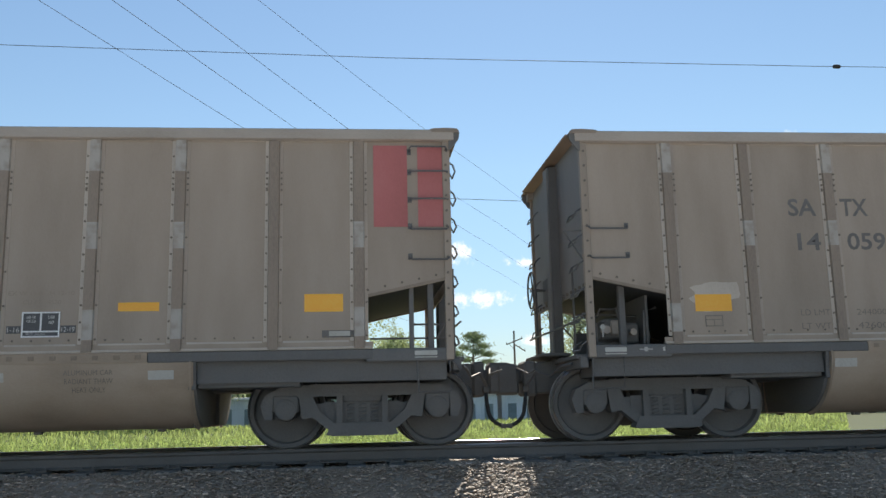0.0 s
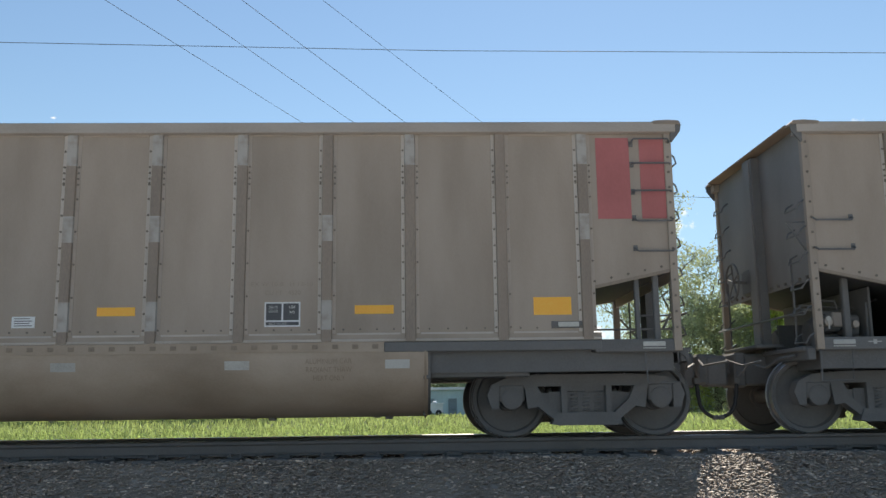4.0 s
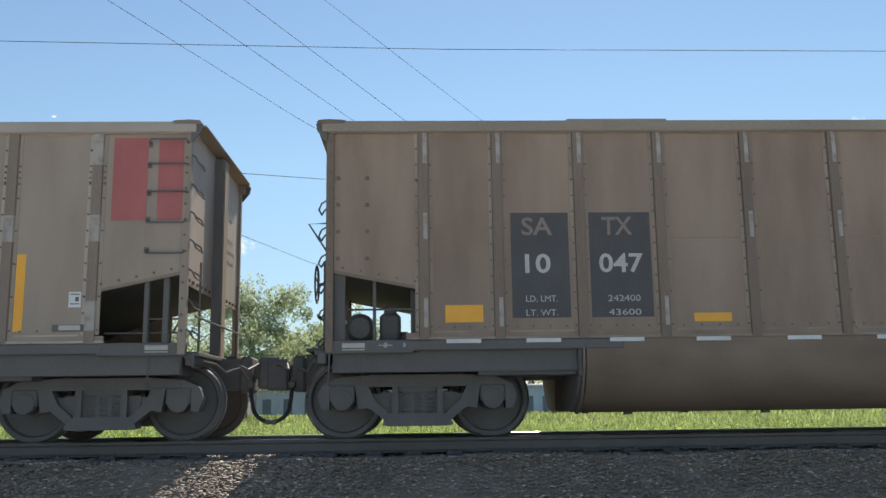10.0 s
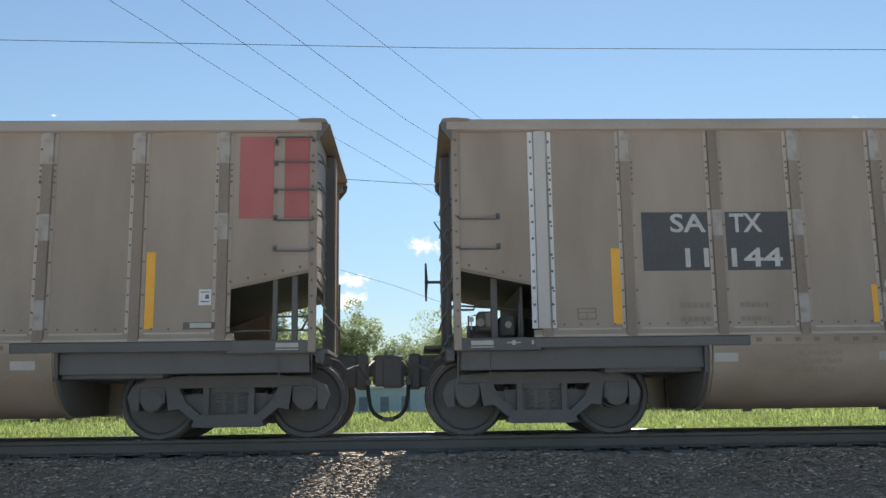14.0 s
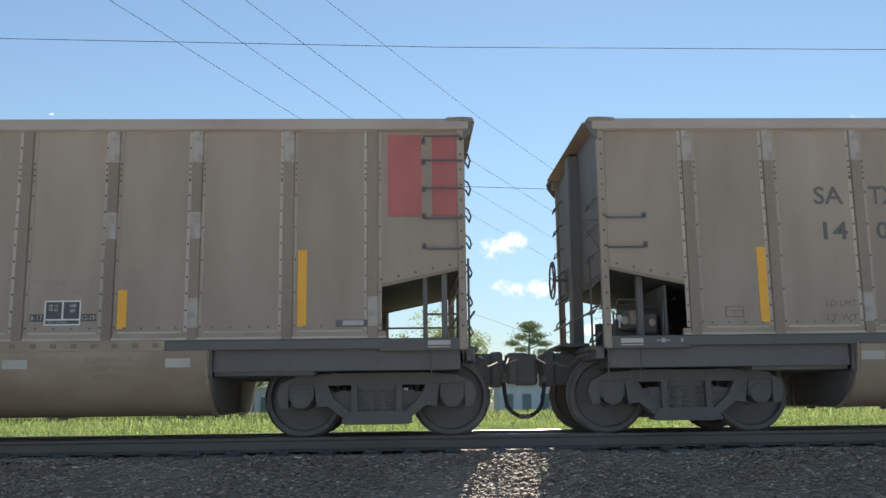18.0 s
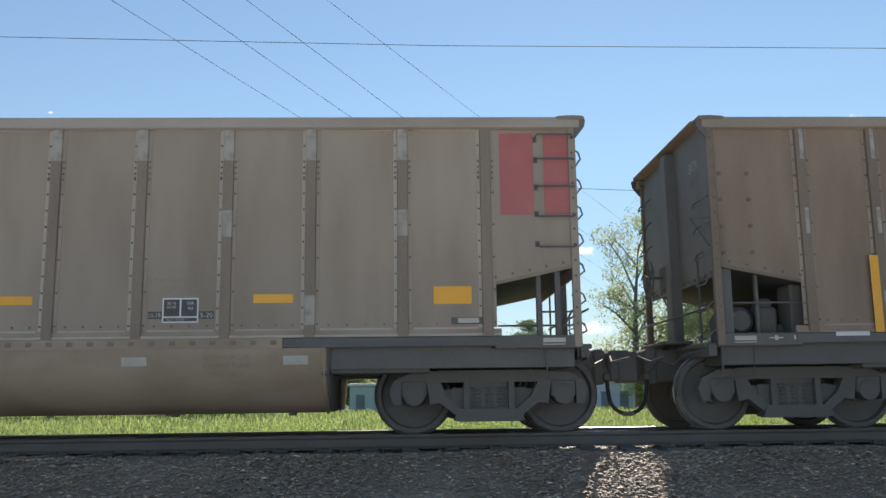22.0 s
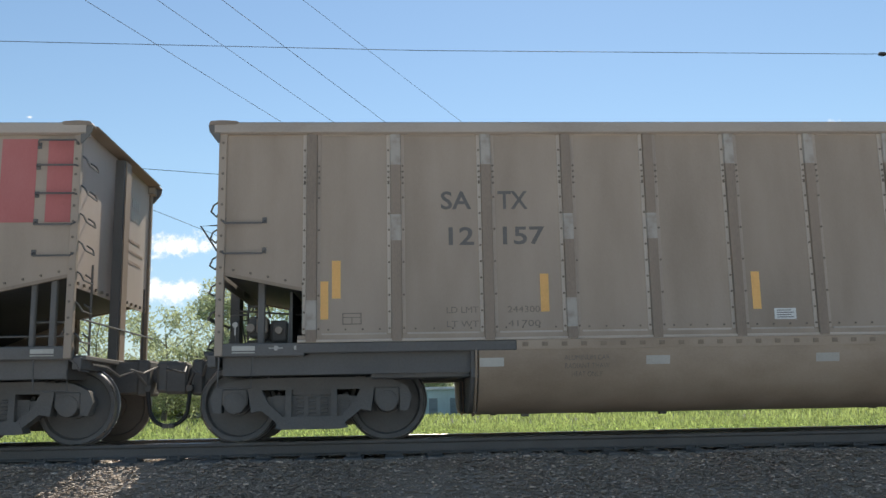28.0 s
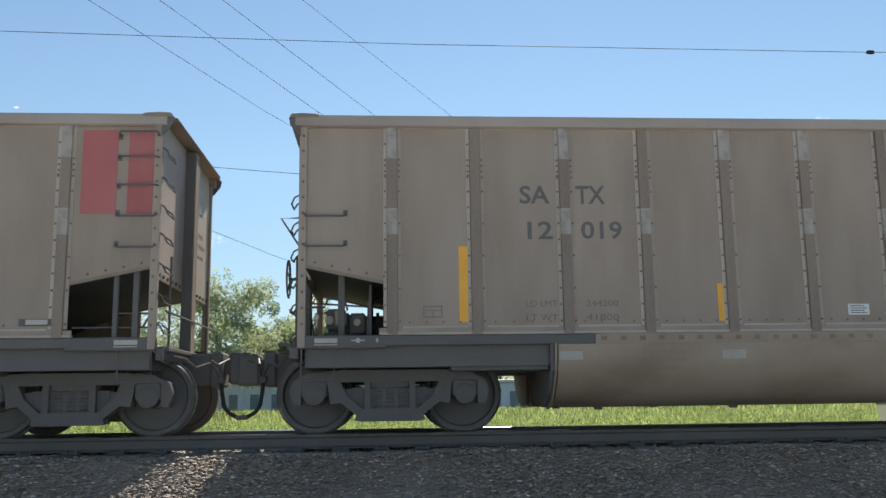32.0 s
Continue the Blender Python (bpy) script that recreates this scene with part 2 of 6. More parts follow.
M["letter_faded_pale"] = material("faded_pale_lettering", (0.45, 0.42, 0.385), (0.33, 0.305, 0.275), (0.52, 0.49, 0.45), 0.6, 0.0, 60, 5.0, (1, 1, 1), 0.0, 40)
M["tub_ghost"] = material("nearly_gone_lettering", (0.335, 0.252, 0.182), (0.28, 0.207, 0.148), (0.38, 0.29, 0.213), 0.7, 0.0, 60, 5.0, (1, 1, 1), 0.0, 40)
M["ghost_ink"] = material("ghost_lettering", (0.315, 0.25, 0.195), (0.26, 0.205, 0.16), (0.37, 0.295, 0.235), 0.65, 0.0, 60, 5.0, (1, 1, 1), 0.0, 40)
M["rust_ink"] = material("rusty_lettering", (0.44, 0.32, 0.25), None, None, 0.65, 0.0, 60, 5.0, (1, 1, 1), 0.0, 40)
M["worn_ink"] = material("worn_pinkish_lettering", (0.305, 0.225, 0.185), (0.22, 0.16, 0.13), (0.37, 0.285, 0.24), 0.65, 0.0, 60, 5.0, (1, 1, 1), 0.0, 40)
M["side_dark"] = material("dark_brown_grime", (0.305, 0.217, 0.157), (0.225, 0.156, 0.11), (0.375, 0.278, 0.206), 0.72, 0.0, 50, 1.2, (1.8, 1, 0.4), 0.12, 30, 0.16, 0.42, fine_share=0.14)
M["black"] = material("black_panel_paint", (0.095, 0.09, 0.088), (0.07, 0.066, 0.063), (0.13, 0.122, 0.118), 0.6, 0.0, 50, 2.0, (1, 1, 1), 0.05, 40)
M["grime_panel"] = material("worn_panel_paint", (0.20, 0.16, 0.128), (0.15, 0.118, 0.092), (0.255, 0.208, 0.17), 0.65, 0.0, 50, 2.0, (1, 1, 1), 0.05, 40)
M["slab"] = material("inside_coal_dust", (0.09, 0.085, 0.08), None, None, 0.8, 0.1, 40, 2.0, (1, 1, 1), 0.1, 40)
M["rail_top"] = material("polished_rail", (0.55, 0.53, 0.50), None, None, 0.28, 1.0, 90, 3.0, (0.2, 1, 1), 0.02, 60)
M["tie"] = material("creosote_tie", (0.17, 0.155, 0.14), (0.12, 0.108, 0.096), (0.23, 0.212, 0.195), 0.9, 0.0, 30, 2.0, (0.4, 3, 3), 0.3, 30, 0.3)
M["stone"] = material("ballast_stone", (0.46, 0.365, 0.285), (0.355, 0.277, 0.212), (0.62, 0.515, 0.42), 0.58, 0.0, 30, 3.0, (1, 1, 1), 0.12, 60, 0.28, 0.5, island=True)


def few_bright(m, least, span, power):
    """Most pieces dark and alike, a few of them much lighter."""
    n, nt = m.node_tree.nodes, m.node_tree
    hue = next(q for q in n if q.type == "HUE_SAT")
    geo = next(q for q in n if q.type == "NEW_GEOMETRY")
    rise, scaled = n.new("ShaderNodeMath"), n.new("ShaderNodeMath")
    rise.operation, scaled.operation = "POWER", "MULTIPLY_ADD"
    rise.inputs[1].default_value, scaled.inputs[1].default_value, scaled.inputs[2].default_value = power, span, least
    link(nt, geo.outputs["Random Per Island"], rise.inputs[0])
    link(nt, rise.outputs[0], scaled.inputs[0])
    link(nt, scaled.outputs[0], hue.inputs["Value"])


few_bright(M["stone"], 0.84, 1.3, 9.0)
M["daubed"] = material("worn_grey_daub", (0.52, 0.445, 0.405), (0.42, 0.33, 0.29), (0.60, 0.54, 0.50), 0.65, 0.0, 40, 2.5, (1, 1, 0.7), 0.05, 40)
M["daub_pink"] = material("thin_grey_over_red", (0.35, 0.225, 0.198), (0.29, 0.165, 0.142), (0.40, 0.285, 0.258), 0.65, 0.0, 40, 2.5, (1, 1, 0.7), 0.05, 40)
M["daub_grey"] = material("worn_grey_over_red", (0.325, 0.278, 0.258), (0.28, 0.222, 0.20), (0.37, 0.325, 0.302), 0.65, 0.0, 40, 3.0, (1, 1, 0.7), 0.05, 40)
M["daub_faint"] = material("faint_pale_daub", (0.46, 0.39, 0.325), (0.39, 0.32, 0.26), (0.53, 0.46, 0.395), 0.62, 0.0, 40, 4.0, (1, 1, 1), 0.05, 40)
M["ballast"] = material("ballast_bed", (0.44, 0.36, 0.29), (0.37, 0.297, 0.236), (0.50, 0.417, 0.342), 0.95, 0.0, 22, 5.0, (1, 1, 1), 0.9, 22, 0.0, 0.4)
# unseen ground by the camera, made pale to bounce sunlight onto the train
M["lot"] = material("pale_crushed_lot", (0.72, 0.69, 0.65), (0.60, 0.575, 0.54), (0.78, 0.75, 0.71), 0.95, 0.0, 20, 0.8, (1, 1, 1), 0.5, 20)
M["soil"] = material("meadow_soil", (0.085, 0.105, 0.035), (0.05, 0.065, 0.022), (0.13, 0.15, 0.05), 0.95, 0.0, 6, 0.25, (1, 1, 1), 0.6, 6)
M["wood"] = material("weathered_pole", (0.16, 0.13, 0.105), None, None, 0.9, 0.0, 20, 2.0, (3, 3, 0.3), 0.3, 20)
M["cable"] = material("aluminium_cable", (0.09, 0.095, 0.11), None, None, 0.7, 0.3, 60, 3.0, (1, 1, 1), 0.0, 60)
M["dark_cable"] = material("weathered_cable", (0.055, 0.062, 0.08), None, None, 0.9, 0.0, 60, 3.0, (1, 1, 1), 0.0, 60)
M["bark"] = material("bark", (0.2, 0.175, 0.15), (0.13, 0.11, 0.09), (0.27, 0.24, 0.21), 0.9, 0.0, 15, 3.0, (2, 2, 0.5), 0.5, 15)
M["teal"] = material("teal_siding", (0.55, 0.67, 0.655), None, None, 0.6, 0.0, 20, 0.6, (1, 1, 0.4), 0.1, 10)
M["bluegrey"] = material("bluegrey_siding", (0.75, 0.78, 0.81), None, None, 0.6, 0.0, 20, 0.6, (1, 1, 0.4), 0.1, 10)
M["pale"] = material("pale_roof_sheet", (0.86, 0.86, 0.85), None, None, 0.5, 0.2, 20, 0.8, (0.4, 1, 1), 0.1, 10)
M["doorgrey"] = material("grey_shutter", (0.25, 0.30, 0.31), None, None, 0.6, 0.0, 20, 1.0, (1, 1, 3), 0.2, 8, 0.15)


def leafy(name, base, spread=0.5):
    m = material(name, base, tuple(c * 0.6 for c in base), tuple(min(1, c * 1.5) for c in base), 0.6, 0.0, 8, 0.5, (1, 1, 1), 0.0, 10, spread, 0.5, island=True)
    nt = m.node_tree
    n = nt.nodes
    bsdf, out = n["Principled BSDF"], n["Material Output"]
    tr = n.new("ShaderNodeBsdfTranslucent")
    tint = n.new("ShaderNodeMix")
    tint.data_type, tint.blend_type = "RGBA", "MULTIPLY"
    tint.inputs["Factor"].default_value = 1.0
    src = bsdf.inputs["Base Color"].links[0].from_socket
    link(nt, src, tint.inputs["A"])
    tint.inputs["B"].default_value = (1.42, 1.52, 1.08, 1)
    link(nt, tint.outputs["Result"], tr.inputs["Color"])
    mix = n.new("ShaderNodeMixShader")
    mix.inputs["Fac"].default_value = 0.58
    link(nt, bsdf.outputs[0], mix.inputs[1])
    link(nt, tr.outputs[0], mix.inputs[2])
    link(nt, mix.outputs[0], out.inputs["Surface"])
    return m


M["grass"] = leafy("grass_blade", (0.275, 0.315, 0.145), 0.9)
M["weed"] = leafy("weed_leaf", (0.25, 0.31, 0.125), 1.0)
M["seed"] = leafy("seed_head", (0.52, 0.52, 0.36), 0.6)
M["leaf"] = leafy("leaf_green", (0.32, 0.35, 0.245))
M["leaf_pale"] = leafy("leaf_pale", (0.35, 0.37, 0.29))
M["leaf_bright"] = leafy("leaf_bright", (0.37, 0.41, 0.175))
M["leaf_dark"] = leafy("leaf_dark", (0.22, 0.26, 0.175))

# ---- mesh tools ----


class Mesher:
    """Collects pieces with a material each and makes them one mesh."""

    def __init__(self):
        self.v, self.f, self.k, self.mats = [], [], [], []

    def slot(self, mat):
        if mat not in self.mats:
            self.mats.append(mat)
        return self.mats.index(mat)

    def add(self, verts, faces, mat):
        o, s = len(self.v), self.slot(mat)
        self.v += [tuple(p) for p in verts]
        self.f += [tuple(i + o for i in f) for f in faces]
        self.k += [s] * len(faces)
        return self

    def box(self, mat, x0, x1, y0, y1, z0, z1, b=0.0):
        if not b:
            v = [(x, y, z) for x in (x0, x1) for y in (y0, y1) for z in (z0, z1)]
            return self.add(v, [(0, 1, 3, 2), (4, 6, 7, 5), (0, 4, 5, 1), (2, 3, 7, 6), (0, 2, 6, 4), (1, 5, 7, 3)], mat)
        bm = bmesh.new()
        bmesh.ops.create_cube(bm, size=1)
        for p in bm.verts:
            p.co = ((x0 + x1) / 2 + p.co.x * (x1 - x0), (y0 + y1) / 2 + p.co.y * (y1 - y0), (z0 + z1) / 2 + p.co.z * (z1 - z0))
        bmesh.ops.bevel(bm, geom=bm.edges[:], offset=b, segments=1, affect="EDGES")
        bm.verts.index_update()
        self.add([p.co[:] for p in bm.verts], [[q.index for q in f.verts] for f in bm.faces], mat)
        bm.free()
        return self

    def prism(self, mat, profile, x0, x1, axis="x"):
        """A profile of two coordinates drawn along an axis (x: profile is y, z; y: profile is x, z)."""
        n = len(profile)
        put = (lambda a, p: (a, p[0], p[1])) if axis == "x" else (lambda a, p: (p[0], a, p[1]))
        v = [put(x0, p) for p in profile] + [put(x1, p) for p in profile]
        f = [(i, (i + 1) % n, (i + 1) % n + n, i + n) for i in range(n)] + [tuple(range(n)), tuple(range(2 * n - 1, n - 1, -1))]
        return self.add(v, f, mat)

    def tube(self, mat, pts, r, n=6, closed=False):
        pts = [Vector(p) for p in pts]
        v, f = [], []
        up = Vector((0.3, 0.2, 0.93)).normalized()
        for i, p in enumerate(pts):
            if closed:
                d = pts[(i + 1) % len(pts)] - pts[i - 1]
            else:
                d = pts[min(i + 1, len(pts) - 1)] - pts[max(i - 1, 0)]
            d.normalize()
            a = d.cross(up)
            if a.length < 0.2:
                a = d.cross(Vector((1, 0, 0)))
            a.normalize()
            c = d.cross(a)
            rr = r[i] if isinstance(r, (list, tuple)) else r
            v += [p + a * (rr * math.cos(2 * math.pi * k / n)) + c * (rr * math.sin(2 * math.pi * k / n)) for k in range(n)]
        m = len(pts)
        for i in range(m if closed else m - 1):
            j = (i + 1) % m
            f += [(i * n + k, i * n + (k + 1) % n, j * n + (k + 1) % n, j * n + k) for k in range(n)]
        if not closed:
            f += [tuple(range(n - 1, -1, -1)), tuple(range((m - 1) * n, m * n))]
        return self.add(v, f, mat)

    def lathe(self, mat, profile, n=32, axis="y", at=(0, 0, 0)):
        """A closed profile of (radius, along) turned round an axis."""
        v, f, m = [], [], len(profile)
        for k in range(n):
            c, s = math.cos(2 * math.pi * k / n), math.sin(2 * math.pi * k / n)
            for r, a in profile:
                p = (r * c, a, r * s) if axis == "y" else (r * c, r * s, a) if axis == "z" else (a, r * c, r * s)
                v.append(tuple(q + w for q, w in zip(p, at)))
        for k in range(n):
            j = (k + 1) % n
            f += [(k * m + i, k * m + (i + 1) % m, j * m + (i + 1) % m, j * m + i) for i in range(m)]
        return self.add(v, f, mat)

    def stud(self, mat, x, y, z, r=0.014, h=0.012):
        """A six-sided bolt head that stands out towards -y."""
        v = [(x + r * math.cos(a * math.pi / 3), y, z + r * math.sin(a * math.pi / 3)) for a in range(6)]
        v += [(p[0], y - h, p[2]) for p in v]
        return self.add(v, [(i, (i + 1) % 6, (i + 1) % 6 + 6, i + 6) for i in range(6)] + [tuple(range(11, 5, -1))], mat)

    def mesh(self, name, smooth=0):
        me = bpy.data.meshes.new(name)
        me.from_pydata(self.v, [], self.f)
        for m in self.mats:
            me.materials.append(m)
        me.polygons.foreach_set("material_index", self.k)
        bm = bmesh.new()
        bm.from_mesh(me)
        bmesh.ops.recalc_face_normals(bm, faces=bm.faces)
        bm.to_mesh(me)
        bm.free()
        if smooth:
            me.set_sharp_from_angle(angle=radians(smooth))
        else:
            me.shade_flat()
        return me


def part(name, made, parent, label="", at=None, smooth=0):
    """One mesh object under a thing or under a part."""
    me = made.mesh(name, smooth) if isinstance(made, Mesher) else made
    ob = new(name, me)
    ob.parent = parent
    if at is not None:
        ob.matrix_basis = at
    return tagged(ob, label)


def thing(name, label, category, group="", kind=""):
    return tagged(new(name), label, category, group, kind)


def solid(name, made, label, category="", group="", kind="", smooth=0):
    return tagged(new(name, made.mesh(name, smooth)), label, category, group, kind)


def rib_material(name, base, patch, narrow=False):
    """Rib web: grime with bare rectangles where reinforcing plates were cleaned."""
    m = material(name, base, tuple(c * 0.7 for c in base), tuple(c * 1.2 for c in base), 0.65, 0.2, 50, 1.8, (2, 1, 0.4), 0.1, 40, 0.12)
    nt = m.node_tree
    n = nt.nodes
    bsdf = n["Principled BSDF"]
    co, oi, sep = n.new("ShaderNodeTexCoord"), n.new("ShaderNodeObjectInfo"), n.new("ShaderNodeSeparateXYZ")
    link(nt, co.outputs["Object"], sep.inputs[0])

    def op(kind, a, b):
        q = n.new("ShaderNodeMath")
        q.operation = kind
        for i, v in enumerate((a, b)):
            if isinstance(v, (int, float)):
                q.inputs[i].default_value = v
            else:
                link(nt, v, q.inputs[i])
        return q.outputs[0]

    total = None
    for lo, hi, seed, share in ((3.20, 3.58, 3.1, 0.64), (2.29, 2.60, 7.3, 0.55), (1.26, 1.60, 5.7, 0.35)):
        chance = op("LESS_THAN", op("FRACT", op("MULTIPLY", oi.outputs["Random"], seed * 7), 0.0), share)
        here = op("MULTIPLY", op("GREATER_THAN", sep.outputs["Z"], lo), op("LESS_THAN", sep.outputs["Z"], hi))
        if narrow:
            here = op("MULTIPLY", here, op("MULTIPLY", op("GREATER_THAN", sep.outputs["X"], -0.006), op("LESS_THAN", sep.outputs["X"], 0.042)))
        here = op("MULTIPLY", here, chance)
        total = here if total is None else op("ADD", total, here)
    mix = n.new("ShaderNodeMix")
    mix.data_type = "RGBA"
    worn = n.new("ShaderNodeTexNoise")
    worn.inputs["Scale"].default_value, worn.inputs["Detail"].default_value = 7.0, 4.0
    link(nt, co.outputs["Object"], worn.inputs["Vector"])
    edge = n.new("ShaderNodeMapRange")
    edge.inputs["From Min"].default_value, edge.inputs["From Max"].default_value = 0.36, 0.56
    edge.inputs["To Min"].default_value, edge.inputs["To Max"].default_value = 0.35, 0.85
    link(nt, worn.outputs["Fac"], edge.inputs["Value"])
    link(nt, op("MULTIPLY", total, edge.outputs[0]), mix.inputs["Factor"])
    link(nt, bsdf.inputs["Base Color"].links[0].from_socket, mix.inputs["A"])
    mix.inputs["B"].default_value = (*patch, 1)
    link(nt, mix.outputs["Result"], bsdf.inputs["Base Color"])
    return m


M["rib"] = rib_material("rib_grime", (0.305, 0.235, 0.18), (0.50, 0.455, 0.40))
M["rib_brown"] = rib_material("rib_brown_grime", (0.25, 0.186, 0.138), (0.50, 0.46, 0.41), True)

for name in ("under", "iron", "wheel", "deck"):
    M[name].node_tree.nodes["Principled BSDF"].inputs["Specular IOR Level"].default_value = 0.25

# ---- ground, track ----
GROUND = -0.78


def ground():
    g = Mesher()
    # one sheet: roadside, the low bank of the line, the meadow and on to the horizon
    prof = [(-3000, -0.75), (-60, -0.75), (-9.5, -0.75), (-3.3, -0.78), (-2.75, -0.74), (-1.5, -0.25), (2.4, -0.25), (4.2, GROUND + 0.05), (8, GROUND), (30, GROUND),
            (120, GROUND - 0.1), (400, GROUND), (3000, GROUND)]
    xs = [-3000, -600, -60, -20, -8, 0, 8, 20, 60, 600, 3000]
    v = [(x, y, z) for x in xs for y, z in prof]
    m = len(prof)
    bed, soil, lot = [], [], []
    for i in range(len(xs) - 1):
        for j in range(m - 1):
            q = (i * m + j, (i + 1) * m + j, (i + 1) * m + j + 1, i * m + j + 1)
            (bed if 3 <= j <= 6 else lot if 1 <= j <= 2 and 1 <= i <= 8 else soil).append(q)
    g.add(v, bed, M["ballast"])
    g.f += soil
    g.k += [g.slot(M["soil"])] * len(soil)
    # the unseen strip added as a reflector for the near side of the cars
    g.f += lot
    g.k += [g.slot(M["lot"])] * len(lot)
    solid("ground", g, "grassy flat ground with a stone ballast bank", "ground", kind="structure")


ground()


def stones(n, x0, x1, y0, y1, z, size, seed):
    """Broken stones strewn and heaped on the bed, each one a dented icosahedron."""
    rng = np.random.default_rng(seed)
    t = (1 + 5 ** 0.5) / 2
    ico = np.array([(-1, t, 0), (1, t, 0), (-1, -t, 0), (1, -t, 0), (0, -1, t), (0, 1, t), (0, -1, -t), (0, 1, -t), (t, 0, -1), (t, 0, 1), (-t, 0, -1), (-t, 0, 1)]) / 1.9
    tri = np.array([(0, 11, 5), (0, 5, 1), (0, 1, 7), (0, 7, 10), (0, 10, 11), (1, 5, 9), (5, 11, 4), (11, 10, 2), (10, 7, 6), (7, 1, 8), (3, 9, 4), (3, 4, 2), (3, 2, 6), (3, 6, 8), (3, 8, 9),
                    (4, 9, 5), (2, 4, 11), (6, 2, 10), (8, 6, 7), (9, 8, 1)])
    p = ico[None] * (1 + rng.uniform(-0.28, 0.28, (n, 12, 1)))
    p *= rng.uniform(0.55, 1.15, (n, 1, 3)) * (size * rng.lognormal(0, 0.30, (n, 1, 1)))
    q = rng.normal(size=(n, 4))
    q /= np.linalg.norm(q, axis=1)[:, None]
    w, a, b, c = q.T
    R = np.stack([1 - 2 * (b * b + c * c), 2 * (a * b - c * w), 2 * (a * c + b * w), 2 * (a * b + c * w), 1 - 2 * (a * a + c * c), 2 * (b * c - a * w),
                  2 * (a * c - b * w), 2 * (b * c + a * w), 1 - 2 * (a * a + b * b)], 1).reshape(n, 3, 3)
    p = np.einsum("nij,nkj->nki", R, p)
    p[:, :, 2] *= 0.34          # broken stones come to lie flat
    pos = np.stack([rng.uniform(x0, x1, n), rng.uniform(y0, y1, n), np.zeros(n)], 1)
    heap = 0.018 * np.sin(pos[:, 0] * 2.1 + pos[:, 1]) + 0.014 * np.sin(pos[:, 1] * 3.3 - pos[:, 0] * 1.3)
    pos[:, 2] = z + heap * 0.6 + rng.uniform(-0.012, 0.03, n) + np.minimum(0, pos[:, 1] + 1.5) * 0.395      # the shoulder falls away
    p += pos[:, None]
    me = bpy.data.meshes.new("ballast_stones")
    me.from_pydata(p.reshape(-1, 3), [], (tri[None] + (np.arange(n) * 12)[:, None, None]).reshape(-1, 3))
    me.materials.append(M["stone"])
    me.shade_flat()
    return me


for n, x0, x1, y0, y1, z, size, sd in ((58000, -7.0, 7.0, -2.8, -0.82, -0.235, 0.0195, 3), (9000, -8.5, 8.5, -0.66, 0.66, -0.235, 0.034, 4), (5000, -9, 9, 0.82, 3.0, -0.24, 0.038, 5),
                                       (6000, 7.0, 16.0, -2.8, -0.82, -0.235, 0.042, 6), (6000, -16.0, -7.0, -2.8, -0.82, -0.235, 0.042, 7)):
    tagged(new("ballast_stones", stones(n, x0, x1, y0, y1, z, size, sd)), "grey and pinkish crushed stone ballast beside the rails", "gravel", kind="stuff")


def track():
    tr = thing("railway_track", "worn steel rails on creosoted wooden ties in ballast", "railway track", kind="structure")
    prof = [(-0.070, -0.176), (0.070, -0.176), (0.070, -0.166), (0.016, -0.146), (0.009, -0.120), (0.009, -0.060), (0.034, -0.040), (0.036, -0.010), (0.029, -0.003), (0.020, 0.0), (-0.020, 0.0), (-0.029, -0.003), (-0.036, -0.010), (-0.034, -0.040),
            (-0.009, -0.060), (-0.009, -0.120), (-0.016, -0.146), (-0.070, -0.166)]
    for y in (-0.7535, 0.7535):
        r = Mesher()
        r.prism(M["rust"], [(y + a, b) for a, b in prof], -520, 520)
        r.add([(-520, y - 0.020, 0.0006), (520, y - 0.020, 0.0006), (520, y + 0.020, 0.0006), (-520, y + 0.020, 0.0006)], [(0, 1, 2, 3)], M["rail_top"])
        r.add([(-520, y - 0.0293, -0.0026), (520, y - 0.0293, -0.0026), (520, y - 0.020, 0.0006), (-520, y - 0.020, 0.0006)], [(0, 1, 2, 3)], M["rail_top"])
        r.add([(-520, y - 0.0365, -0.010), (520, y - 0.0365, -0.010), (520, y - 0.0293, -0.0026), (-520, y - 0.0293, -0.0026)], [(0, 1, 2, 3)], M["rail_top"])
        part("rail", r, tr, "rusty rail with a polished head")
    t = Mesher().box(M["tie"], -0.115, 0.115, -1.3, 1.3, -0.36, -0.192, 0.012)
    plate = Mesher().box(M["rust"], -0.09, 0.09, -0.17, 0.17, -0.192, -0.176, 0.004)
    for sx in (-0.06, 0.06):
        for sy in (-0.10, 0.10):
            plate.box(M["rust"], sx - 0.012, sx + 0.012, sy - 0.018, sy + 0.018, -0.18, -0.15)
    tm, pm = t.mesh("tie"), plate.mesh("tie_plate")
    for i in range(-60, 61):
        tie = part("tie", tm, tr, at=pose(i * 0.52 + 0.03 * math.sin(i * 5.1), 0, 0, 0, 0, 0.8 * math.sin(i * 3.7)))
        if abs(i) < 26:
            for y in (-0.7535, 0.7535):
                part("tie_plate", pm, tie, at=pose(0, y, 0))
    return tr


track()

# ---- coal gondolas ----
TOP = 3.717
RIBS = (-6.0, -5.02, -3.95, -2.985, -1.985, -0.99, 0.0, 0.99, 1.985, 2.985, 3.95, 5.02, 6.0)
BROWN_RIBS = (-5.97, -5.10, -4.13, -3.17, -2.11, -1.04, 0.0, 1.04, 2.11, 3.17, 4.13, 5.10, 5.97)
WHEEL_R = 0.457


def tub_y(z):
    """How far the outer face of a tub stands from the middle of the car at the height z."""
    r = 0.755
    return 0.80 + math.sqrt(max(0, r * r - max(0, 1.02 - z) ** 2))


